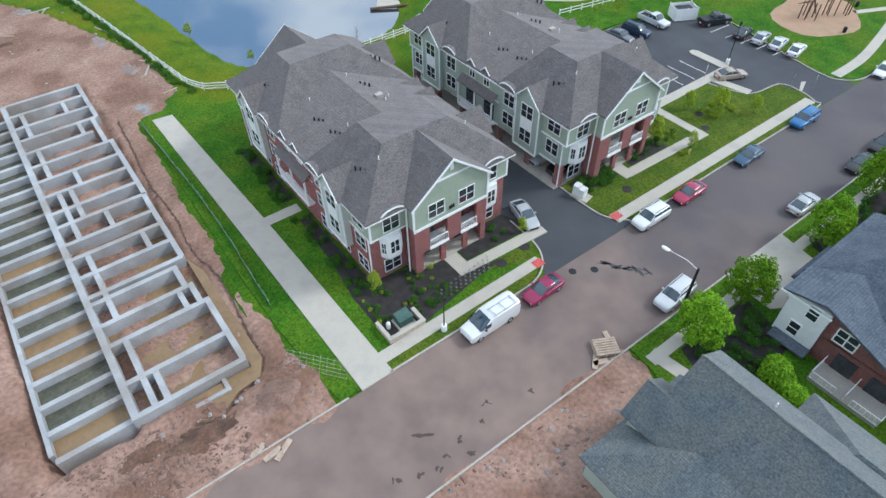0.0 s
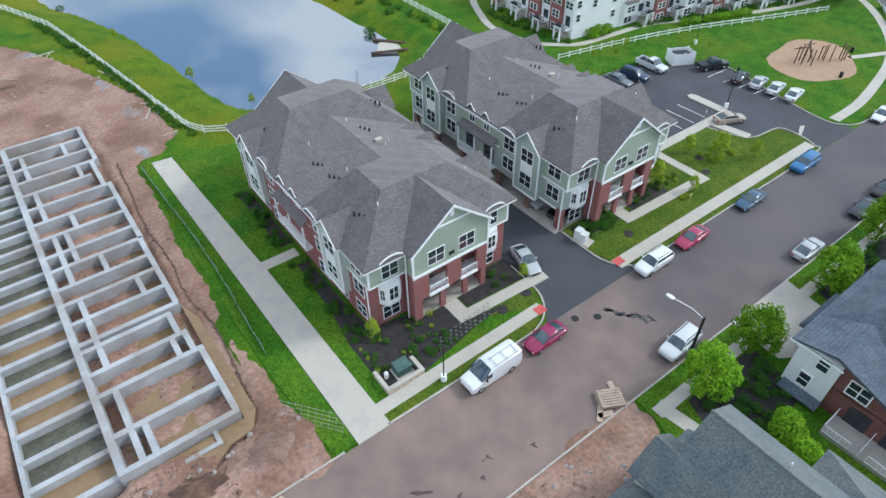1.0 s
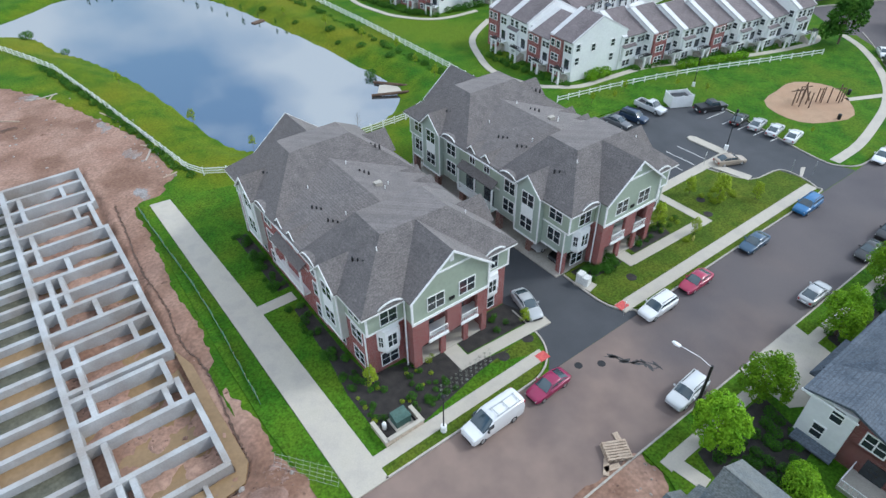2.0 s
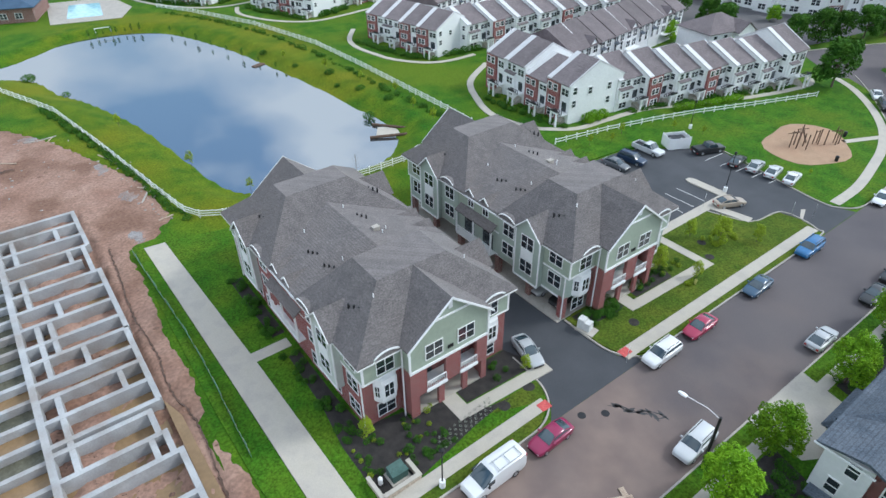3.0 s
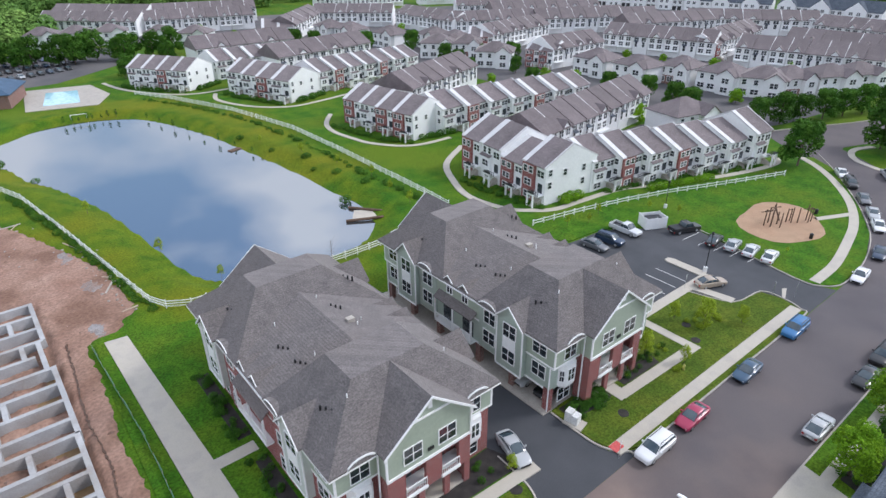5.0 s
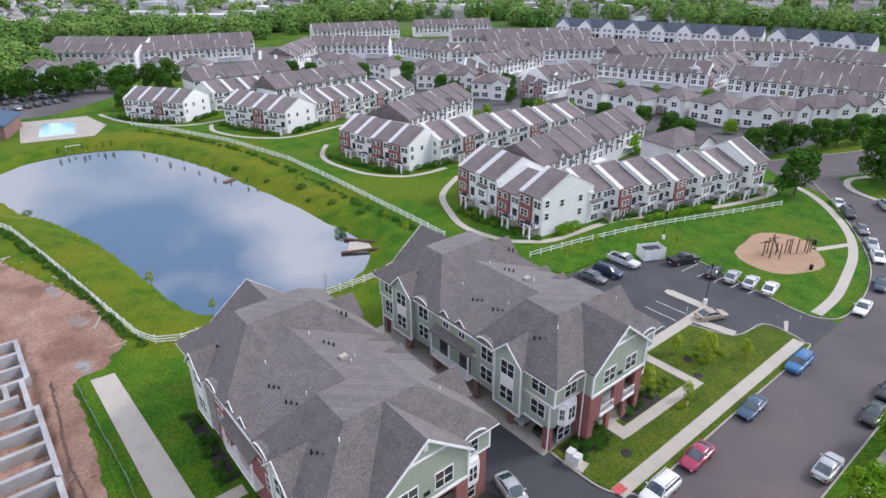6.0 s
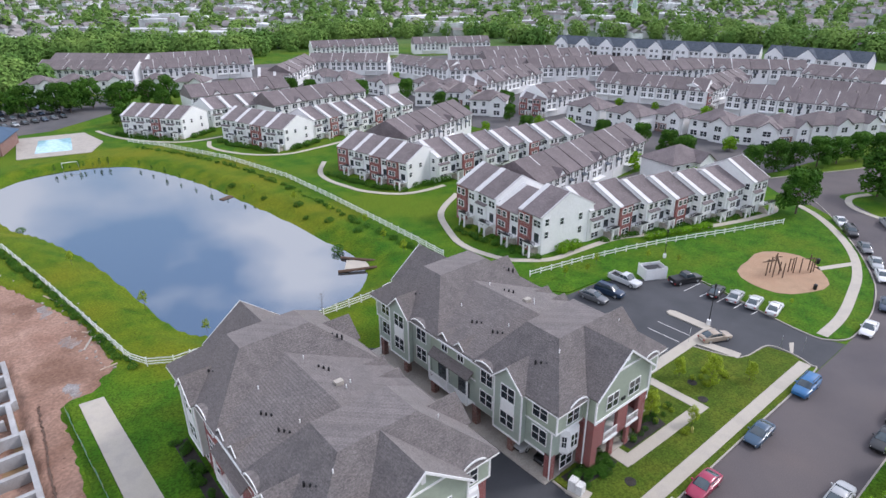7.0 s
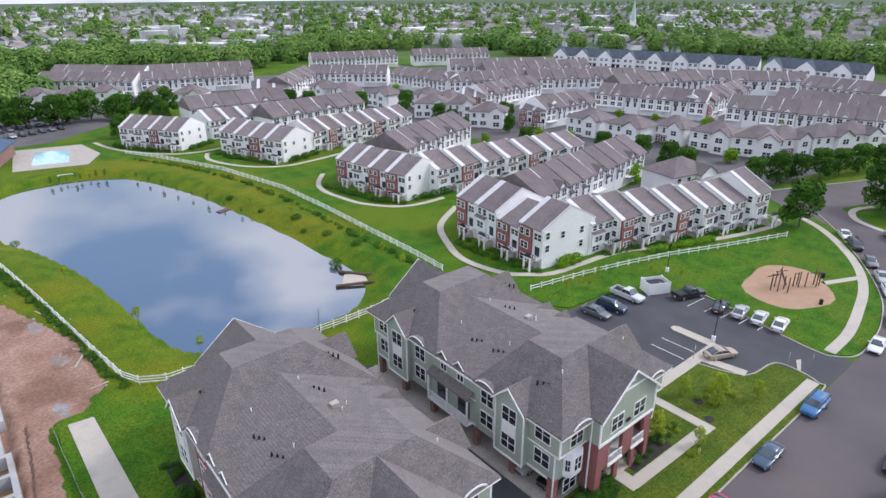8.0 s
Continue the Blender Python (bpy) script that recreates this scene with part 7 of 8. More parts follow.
# ---- houses across the street ----
def hip(bm, x0, y0, x1, y1, z0, z1, e=0.45, t=0.2):
    """A hipped roof over a rectangle."""
    x0, y0, x1, y1 = x0 - e, y0 - e, x1 + e, y1 + e
    w = min(x1 - x0, y1 - y0) / 2 - 0.02
    base = [(x0, y0), (x1, y0), (x1, y1), (x0, y1)]
    top = [(x0 + w, y0 + w), (x1 - w, y0 + w), (x1 - w, y1 - w), (x0 + w, y1 - w)]
    solid(bm, [[(*p, z0) for p in base], [(*p, z0 + t) for p in base], [(*p, z1) for p in top]])


h = thing("house", "house with a broad blue-grey shingle roof beside the rubble", "house", "houses across the street")
part("wall", boxes((12.4, -46, 0, 17.8, -19.1, 5.7)), SIDING2, h)
part("wall", boxes((6.6, -46, 0, 12.0, -17.6, 2.9)), SIDING2, h)
part("wall", boxes((17.8, -38, 0, 22.4, -26.6, 4.4)), SIDING2, h)
part("wall", boxes((10.8, -20, 2.9, 15.2, -17.5, 4.9)), SIDING2, h)
bm = bmesh.new()
solid(bm, [[(12.3, y, 5.6), (12.3, y, 6.1), (16.1, y, 8.95), (17.8, y, 7.8), (17.8, y, 5.6)] for y in (-46, -19.0)])
part("gable_wall", bm, SIDING2, h)
# main roof with its ridge along the plot
bm = bmesh.new()
solid(bm, [[(11.6, y, 5.65), (16.1, y, 9.1), (19.4, y, 6.9), (19.4, y, 7.1), (16.1, y, 9.3), (11.6, y, 5.85)] for y in (-46.4, -18.6)])
part("roof", bm, SHINGLE3, h, "blue-grey shingle main roof")
# low hipped roof towards the rubble
bm = bmesh.new()
ex, ey, pitch = 6.1, -17.1, 0.5
solid(bm, [[(ex, -46.4, z), (18, -46.4, z), (18, ey, z), (ex, ey, z)] for z in (2.9, 3.1)] + [[(ex + 8, -46.4, 3.1 + 8 * pitch), (18, -46.4, 3.1 + 8 * pitch), (18, ey - 8, 3.1 + 8 * pitch), (ex + 8, ey - 8, 3.1 + 8 * pitch)]])
part("roof", bm, SHINGLE3, h, "low blue-grey shingle hip")
bm = bmesh.new()
roof_shell(bm, 12.9, 2.5, -23.4, -16.9, 4.6, 6.85, 0.16)
part("roof", bm, SHINGLE3, h, "blue-grey shingle side gable")
bm = bmesh.new()
gable_solid(bm, 12.9, 2.15, -23.0, -17.3, 4.5, 6.7)
part("gable_wall", bm, SIDING2, h)
bm = bmesh.new()
hip(bm, 15.0, -40, 23.4, -25.4, 4.4, 7.6, 0.5)
part("roof", bm, SHINGLE3, h, "lower blue-grey shingle roof")
bm = bmesh.new()
hip(bm, 16.6, -23.2, 19.9, -20.6, 5.6, 7.2, 0.3)
part("dormer_roof", bm, SHINGLE3, h, "small shingled side roof")
bm = boxes((17.8, -23.4, 0, 19.4, -20.6, 5.6))
part("wall", bm, SIDING2, h)
bm = bmesh.new()
tube(bm, (16.1, -18.56, 9.3), (16.1, -46.3, 9.3), 0.09, 0.09, 6)
part("ridge_cap", bm, SHINGLE3, h)
for x, y, z in ((16.9, -24.2, 8.75),):
    bm = bmesh.new()
    tube(bm, (x, y, z - 0.5), (x, y, z + 0.55), 0.06, 0.06, 8)
    part("vent_pipe", bm, WHITE, h)
far_window("pair", h, 9.0, -17.59, 1.0, 180)
far_window("pair", h, 17.4, -19.09, 3.2, 180)

h = thing("house", "brick and white-sided house with slate-grey roof", "house", "houses across the street")
part("wall", boxes((31.2, -31, 0, 46, -18.6, 3.0)), BRICK3, h, "dark red brick wall")
bm = bmesh.new()
solid(bm, [[(x, -31, 2.9), (x, -18.6, 2.9), (x, -18.6, 5.9), (x, -21.6, 6.3), (x, -31, 3.0)] for x in (31.2, 46)])
part("wall", bm, BRICK3, h, "dark red brick upper wall")
part("wall", boxes((30.7, -22.0, 0.9, 36, -18.4, 5.95)), WSIDING, h, "white-sided wall")
part("wall", boxes((36, -18.6, 0, 46, -18.2, 5.8)), WSIDING, h)
part("wall", boxes((30.8, -33.4, 0, 40, -29.8, 4.2)), WSIDING, h, "white-sided wing")
bm = bmesh.new()
solid(bm, [[(29.8, y, 0.75), (30.75, y, 1.2), (30.75, y, 1.05), (29.8, y, 0.6)] for y in (-22.1, -18.6)])
part("porch_roof", bm, SHINGLE4, h)
bm = bmesh.new()
solid(bm, [[(x, -31.4, 3.0), (x, -21.4, 6.7), (x, -17.7, 5.85), (x, -17.7, 6.05), (x, -21.4, 6.95), (x, -31.4, 3.25)] for x in (30.3, 46.4)])
part("roof", bm, SHINGLE4, h, "slate-grey roof")
bm = bmesh.new()
hip(bm, 34.5, -30, 46, -18, 5.6, 9.2)
part("roof", bm, SHINGLE4, h, "slate-grey raised hip")
bm = bmesh.new()
hip(bm, 30.8, -33.4, 40, -29.8, 4.2, 5.9)
part("roof", bm, SHINGLE4, h)
part("rake_board", boxes((30.24, -22.2, 5.75, 30.32, -17.6, 5.95)), WHITE, h)
far_window("one", h, 30.69, -20.7, 4.3, -90)
far_window("one", h, 30.69, -20.0, 1.6, -90)
far_window("pair", h, 31.19, -23.8, 3.4, -90)
for y in (-24.8, -27.8):
    part("door", boxes((31.12, y - 0.9, 0.5, 31.2, y + 0.9, 2.4)), GLASS, h, "dark glazed patio door")
part("deck", boxes((28.6, -29.4, 0.1, 31.3, -23.4, 0.5)), KERB, h, "grey deck floor")
for a, b in (((28.6, -29.4), (28.6, -27.0)), ((28.6, -25.6), (28.6, -23.4)), ((28.6, -23.4), (31.3, -23.4)), ((28.6, -29.4), (31.3, -29.4)), ((28.6, -26.4), (31.3, -26.4))):
    n = max(2, round(math.hypot(b[0] - a[0], b[1] - a[1]) / 0.4))
    bm = bmesh.new()
    tube(bm, (*a, 1.42), (*b, 1.42), 0.05, 0.05, 4)
    r = part("railing", bm, WHITE, h, "white deck railing")
    bm = bmesh.new()
    tube(bm, (*a, 0.62), (*b, 0.62), 0.04, 0.04, 4)
    part("bottom_rail", bm, WHITE, r)
    for k in range(n + 1):
        part("baluster", BALUSTER, None, r, m=pose(a[0] + (b[0] - a[0]) * k / n, a[1] + (b[1] - a[1]) * k / n, 0.4))
part("wall", boxes((36, -18.2, 0, 41.8, -17.0, 2.9)), WSIDING, h)
bm = bmesh.new()
hip(bm, 36, -20.5, 41.8, -17.0, 2.85, 4.6)
part("roof", bm, SHINGLE4, h, "garage roof")
part("garage_door", boxes((36.8, -17.02, 0.15, 41.0, -16.94, 2.4)), WHITE, h)
h = thing("house", "brick house with slate-grey roof further along the street", "house", "houses across the street")
part("wall", boxes((50, -34, 0, 64, -19.5, 5.9)), BRICK2, h)
bm = bmesh.new()
hip(bm, 50, -34, 64, -19.5, 5.8, 10.4)
part("roof", bm, SHINGLE4, h)
for x in (52.5, 57, 61.5):
    far_window("pair", h, x, -19.49, 3.6, 180)
    far_window("pair", h, x, -19.49, 0.9, 180)
g = thing("pergola", "dark timber pergola slats beside the house", "pergola", m=pose(46.5, -18.6, 0.1))
for x, y in ((0, 0), (3.2, 0), (0, -2.6), (3.2, -2.6)):
    part("post", boxes((x - 0.07, y - 0.07, 0, x + 0.07, y + 0.07, 2.5)), WHITE, g)
for k in range(9):
    part("slat", boxes((-0.3 + 0.46 * k, -2.9, 2.5, -0.22 + 0.46 * k, 0.3, 2.64)), WHITE, g)


# ---- lamps ----
l = thing("street_lamp", "tall dark street lamp with a curved white arm", "street lamp", "street lamps", pose(25.75, -12.0, 0.1))
bm = bmesh.new()
tube(bm, (0, 0, 0), (0.0, 0, 6.5), 0.16, 0.12, 10)
part("pole", bm, BLACK, l, "dark pole")
for p, q in (((0, 0, 6.3), (-0.1, 1.2, 6.65)), ((-0.1, 1.2, 6.65), (-0.3, 3.2, 6.55))):
    bm = bmesh.new()
    tube(bm, p, q, 0.035, 0.03, 6)
    part("arm", bm, WHITE, l)
bm = bmesh.new()
solid(bm, [[(-0.45, 3.0, 6.47), (-0.15, 3.0, 6.47), (-0.15, 3.0, 6.6), (-0.45, 3.0, 6.6)], [(-0.52, 3.4, 6.45), (-0.12, 3.4, 6.45), (-0.18, 3.4, 6.65), (-0.46, 3.4, 6.65)], [(-0.44, 3.8, 6.47), (-0.2, 3.8, 6.47), (-0.2, 3.8, 6.55), (-0.44, 3.8, 6.55)]])
part("lamp_head", bm, WHITE, l, "white lamp head")


def post_lamp(x, y, h, label, z=0.13, base=WHITE):
    l = thing("post_lamp", label, "lamp", "post lamps", pose(x, y, z))
    bm = bmesh.new()
    cyl(bm, 0, 0, 0, 0.75, 0.3, 0.28, 14)
    part("base", bm, base, l, "pale concrete base")
    bm = bmesh.new()
    cyl(bm, 0, 0, 0.7, h - 0.5, 0.07, 0.05, 10)
    part("pole", bm, BLACK, l)
    bm = bmesh.new()
    cyl(bm, 0, 0, h - 0.5, h - 0.1, 0.12, 0.2, 8)
    cyl(bm, 0, 0, h - 0.1, h + 0.1, 0.24, 0.04, 8)
    part("lantern", bm, BLACK, l, "black lantern")


post_lamp(6.4, 0.3, 5.0, "black post lamp on a pale base beside the pavement")
post_lamp(70.9, 14.3, 6.6, "tall black post lamp on the car park island", 0.16)
post_lamp(87.0, 31.5, 5.4, "black post lamp behind the enclosure", 0.1)
post_lamp(38.8, 45.5, 5.0, "black post lamp behind the apartment houses", 0)

# ---- street side details ----
w = thing("planter_wall", "low tan block wall round a transformer", "wall")
for k, (x0, y0, x1, y1) in enumerate(((1.4, 1.95, 1.7, 4.5), (1.7, 1.95, 5.4, 2.25), (5.1, 2.25, 5.4, 3.9))):
    part("wall_leg", boxes((x0, y0, 0.05, x1, y1, 0.72)), STONE, w)
    part("coping", boxes((x0 - 0.05, y0 - 0.05 if k != 2 else y0 + 0.06, 0.72, x1 + 0.05 if k != 0 else x1 + 0.02, y1 + 0.05, 0.82)), CONC, w)
t = thing("transformer_box", "green metal transformer box in the planting bed", "transformer", m=pose(3.9, 3.5, 0.12))
tg = mat("transformer_green", (0.05, 0.10, 0.085), (0.07, 0.13, 0.11), 1, 0.5, 0, 5)
bm = bmesh.new()
solid(bm, [[(-0.75, -0.6, 0), (0.75, -0.6, 0), (0.75, 0.6, 0), (-0.75, 0.6, 0)], [(-0.75, -0.6, 0.95), (0.75, -0.6, 0.95), (0.75, 0.6, 1.15), (-0.75, 0.6, 1.15)]])
part("cabinet", bm, tg, t)
part("pad", boxes((-0.95, -0.8, -0.05, 0.95, 0.8, 0.1)), CONC, t)
part("lid", boxes((-0.8, -0.66, 0.96, 0.8, -0.1, 1.04)), tg, t)
bm = bmesh.new()
cyl(bm, 0, 0, 0, 0.75, 0.22, 0.2, 12)
cyl(bm, 0, 0, 0.75, 0.92, 0.2, 0.06, 12)
single("utility_pedestal", bm, WHITE, "pale plastic utility pedestal in the bed", "pedestal", m=pose(2.3, 3.7, 0.14))
u = thing("utility_cabinet", "pale grey utility cabinet beside the drive", "cabinet", m=pose(30.9, 6.4, 0.13, 0, 0, 12))
part("body", boxes((-0.45, -0.75, 0.1, 0.45, -0.05, 1.15)), LINE, u)
part("body", boxes((-0.45, 0.0, 0.1, 0.45, 0.75, 1.35)), LINE, u)
part("door", boxes((-0.48, 0.08, 0.2, -0.45, 0.68, 1.25)), LINE, u)
part("pad", boxes((-0.8, -1.4, -0.1, 0.7, 0.8, 0.1)), CONC, u)
bm = bmesh.new()
cyl(bm, 0, 0, 0, 0.62, 0.13, 0.13, 10)
cyl(bm, 0, 0, 0.62, 0.8, 0.15, 0.04, 10)
tube(bm, (-0.25, 0, 0.42), (0.25, 0, 0.42), 0.07, 0.07, 8)
single("fire_hydrant", bm, paint("hydrant yellow", (0.45, 0.42, 0.12)), "pale yellow fire hydrant among low shrubs", "hydrant", m=pose(47.6, 3.6, 0.13))
for x, y in ((30.5, 0.2), (72.0, 4.6), (73.9, 2.4), (64.2, 13.6)):
    s = thing("sign_post", "small street sign on a thin metal post", "sign", "sign posts", pose(x, y, 0.1, 0, 0, 20))
    bm = bmesh.new()
    cyl(bm, 0, 0, 0, 2.3, 0.03, 0.03, 6)
    part("post", bm, GALV, s)
    part("plate", boxes((-0.2, -0.02, 1.75, 0.2, 0.0, 2.25)), WHITE, s, "plain pale sign plate")
# manhole covers and the tar patch
for x, y in ((23.6, -2.9), (21.6, -1.7)):
    bm = bmesh.new()
    cyl(bm, 0, 0, -0.05, 0.012, 0.42, 0.42, 18)
    single("manhole_cover", bm, BLACK, "dark iron manhole cover in the street", "manhole cover", "manhole covers", "structure", m=pose(x, y, 0))


def blot(name, cx, cy, rx, ry, turn, material, label, seed, z=0.008, cat="stain", rough=1.0):
    rng = random.Random(seed)
    bm = bmesh.new()
    n = 22
    ph = [rng.uniform(0, 6.28) for _ in range(4)]
    pts = []
    for i in range(n):
        a = 2 * math.pi * i / n
        k = 1 + rough * (0.22 * math.sin(2 * a + ph[0]) + 0.18 * math.sin(3 * a + ph[1]) + 0.12 * math.sin(5 * a + ph[2]))
        pts.append((rx * k * math.cos(a), ry * k * math.sin(a)))
    prism(bm, pts, -0.05, 0)
    single(name, bm, material, label, cat, kind="structure", m=pose(cx, cy, z, 0, 0, turn))


OIL = mat("wet_tar", (0.03, 0.03, 0.032), (0.05, 0.048, 0.048), 1, 0.5, 0.1, 8)
rnd = random.Random(77)
for k in range(16):
    u = k / 15
    blot("tar_patch", 24.9 + 2.7 * u + rnd.uniform(-0.25, 0.25), -2.7 - 3.9 * u + rnd.uniform(-0.3, 0.3), rnd.uniform(0.35, 0.7), rnd.uniform(0.07, 0.2), -55 + rnd.uniform(-50, 50), OIL, "dark tar patch on the street", k)
CLOD = mat("dark_clod", (0.06, 0.045, 0.038), (0.10, 0.075, 0.062), 1, 0.9, 0.3, 8)
MUD_AT = [(8.6, -9.5), (4.5, -8.0), (3.4, -9.2), (1.0, -10.9), (-0.8, -9.9), (-2.2, -10.4), (-3.4, -9.7), (-5.4, -9.1), (0.8, -12.0), (0.6, -9.3)]
rnd = random.Random(12)
for x, y in MUD_AT:
    for k in range(3):
        blot("mud_stain", x + rnd.uniform(-0.35, 0.35), y + rnd.uniform(-0.2, 0.2), rnd.uniform(0.10, 0.30), rnd.uniform(0.06, 0.16), rnd.uniform(0, 180), CLOD, "dried mud clod on the street", int(x * 37) + k, 0.01 + 0.001 * k, "mud")
blot("mud_stain", -1.5, -7.2, 0.8, 0.2, -35, CLOD, "dark tyre scrape on the street", 90, 0.01, "mud")
for k, (x, y) in enumerate(((16.4, 3.6), (20.0, 3.95), (36.1, 3.7), (56.1, 8.4), (54.0, 5.8))):
    blot("mulch_ring", x, y, 0.62, 0.6, 0, MULCH, "dark mulch ring in the grass", 300 + k, 0.155, "mulch ring", 0.15)
slab("ramp", [(72.0, 3.2), (73.0, 3.2), (75.6, 4.2), (75.0, 4.6)], -0.05, 0.05, CONC, "pale concrete strip at the drive mouth", "ramp")
# pallets left at the kerb
p = thing("pallet_stack", "broken wooden pallets stacked at the kerb", "pallet", m=pose(16.9, -10.4, 0.0, 0, 0, -28))
for lv in range(3):
    for k in range(7):
        part("plank", boxes((-1.1 + 0.06 * lv, -0.9 + 0.27 * k, 0.14 + 0.17 * lv, 1.1 + 0.06 * lv, -0.72 + 0.27 * k, 0.17 + 0.17 * lv)), WOOD, p)
    for x in (-1.0, 0, 1.0):
        part("bearer", boxes((x - 0.06 + 0.06 * lv, -0.9, 0.02 + 0.17 * lv, x + 0.06 + 0.06 * lv, 0.95, 0.14 + 0.17 * lv)), WOOD, p)
for k, (x, y, a, L) in enumerate(((15.2, -10.9, 40, 1.6), (15.6, -11.2, -20, 1.4), (18.2, -9.6, 70, 1.2), (-11.3, -1.4, 30, 2.0), (-12.2, -1.2, 10, 1.6), (-13.0, -0.2, 20, 1.5))):
    single("board", boxes((-L / 2, -0.25, 0, L / 2, 0.25, 0.1)), WOOD, "loose pale timber boards on the ground", "board", "loose boards", m=pose(x, y, 0.03, 0, 0, a))

# ---- car park furniture and playground ----
e = thing("bin_enclosure", "white panel enclosure round a refuse skip", "enclosure", m=pose(78.6, 28.7, 0.1, 0, 0, -27) @ Matrix.Diagonal((0.72, 0.72, 1, 1)))
for x0, y0, x1, y1 in ((-2.6, -1.9, -0.05, -1.8), (0.05, -1.9, 2.6, -1.8), (-2.7, -1.9, -2.6, 1.9), (2.6, -1.9, 2.7, 1.9), (-2.6, 1.8, 2.6, 1.9)):
    part("panel", boxes((x0, y0, 0, x1, y1, 2.0)), WHITE, e)
for x, y in ((-2.65, -1.85), (2.65, -1.85), (-2.65, 1.85), (2.65, 1.85), (0, -1.86)):
    part("post", boxes((x - 0.09, y - 0.09, 0, x + 0.09, y + 0.09, 2.15)), WHITE, e)
d = thing("refuse_skip", "dark steel refuse skip inside the enclosure", "skip", m=pose(78.6, 28.75, 0.1, 0, 0, -27) @ Matrix.Diagonal((0.72, 0.72, 1, 1)))
bm = bmesh.new()
solid(bm, [[(-1.7, -0.8, 0.1), (1.7, -0.8, 0.1), (1.7, 0.8, 0.1), (-1.7, 0.8, 0.1)], [(-1.9, -1.0, 1.5), (1.9, -1.0, 1.5), (1.9, 1.0, 1.7), (-1.9, 1.0, 1.7)]])
part("body", bm, BLACK, d)
for x in (-0.95, 0.95):
    part("lid", boxes((x - 0.9, -0.95, 1.66, x + 0.9, 0.95, 1.74)), BLACK, d)
blot("play_surface", 97.2, 15.0, 8.7, 7.0, 18, SAND, "tan wood-chip playground surface", 7, 0.15, "playground", 0.3)
pg = thing("climbing_frame", "brown timber climbing posts with crossbars", "climbing frame", m=pose(96.6, 14.6, 0.13))
rnd = random.Random(3)
PX = [(-3.2, 1.6), (-2.4, 1.9), (-2.9, 0.6), (-2.0, 0.9), (-1.5, 1.7), (-1.0, 0.4), (-1.9, -0.6), (0.6, 1.8), (1.2, -0.2), (1.6, -0.9), (2.2, -0.4), (2.5, -1.6), (4.4, -2.2), (4.8, -2.9), (3.9, -2.8)]
for k, (x, y) in enumerate(PX):
    hgt = 2.4 + 0.9 * ((k * 7) % 5) / 5
    bm = bmesh.new()
    cyl(bm, x, y, 0, hgt, 0.10, 0.09, 7)
    part("post", bm, DARKWOOD, pg)
for k in (1, 4, 7, 12):
    bm = bmesh.new()
    tube(bm, (PX[k][0] - 0.9, PX[k][1] + 0.5, 2.35), (PX[k][0] + 0.9, PX[k][1] - 0.5, 2.35), 0.08, 0.08, 6)
    part("crossbar", bm, DARKWOOD, pg)
bm = bmesh.new()
tube(bm, (0.4, 0.6, 0.2), (1.3, 2.2, 2.4), 0.14, 0.14, 6)
part("ramp_beam", bm, DARKWOOD, pg)
for i, j in ((0, 1), (2, 3), (8, 10), (12, 13), (4, 7)):
    bm = bmesh.new()
    tube(bm, (*PX[i], 2.3), (*PX[j], 2.3), 0.06, 0.06, 6)
    part("crossbar", bm, DARKWOOD, pg)
for x, y in ((105.5, 12.5), (94.5, 8.8)):
    b = thing("litter_bin", "dark round litter bin on the lawn", "bin", "litter bins", pose(x, y, 0.12))
    bm = bmesh.new()
    cyl(bm, 0, 0, 0, 0.8, 0.28, 0.3, 12)
    part("drum", bm, BLACK, b)
    bm = bmesh.new()
    cyl(bm, 0, 0, 0.8, 0.95, 0.33, 0.2, 12)
    part("lid", bm, BLACK, b)

# ---- pond edge ----
d = thing("outlet_wall", "timber-edged concrete pond outlet", "outlet", m=pose(43.5, 66.5, WATER_Z))
for x0, y0, x1, y1 in ((0.0, 6.0, 4.6, -0.6), (-3.6, 1.0, 2.6, -2.2)):
    bm = bmesh.new()
    tube(bm, (x0, y0, 0.25), (x1, y1, 0.45), 0.28, 0.28, 6)
    part("timber", bm, DARKWOOD, d)
bm = bmesh.new()
prism(bm, [(-2.4, 0.9), (2.4, -1.7), (4.3, -0.5), (1.4, 3.6), (0.2, 4.4)], -0.4, 0.14)
part("apron", bm, CONC, d, "pale concrete apron")
wv = thing("outlet_frame", "white pipe rail at the pond inlet", "rail", m=pose(16.6, 174.4, -1.1, 0, 0, -10))
for x in (-2.0, 2.0):
    bm = bmesh.new()
    tube(bm, (x, 0, 0), (x, 0, 1.4), 0.1, 0.1, 6)
    part("post", bm, WHITE, wv)
bm = bmesh.new()
tube(bm, (-2.1, 0, 1.4), (2.1, 0, 1.4), 0.1, 0.1, 6)
part("rail", bm, WHITE, wv)
single("jetty", boxes((-1.6, -0.7, 0, 1.6, 0.7, 0.25)), DARKWOOD, "small dark timber raft at the shore", "raft", m=pose(40.4, 121, WATER_Z - 0.05, 0, 0, 20))

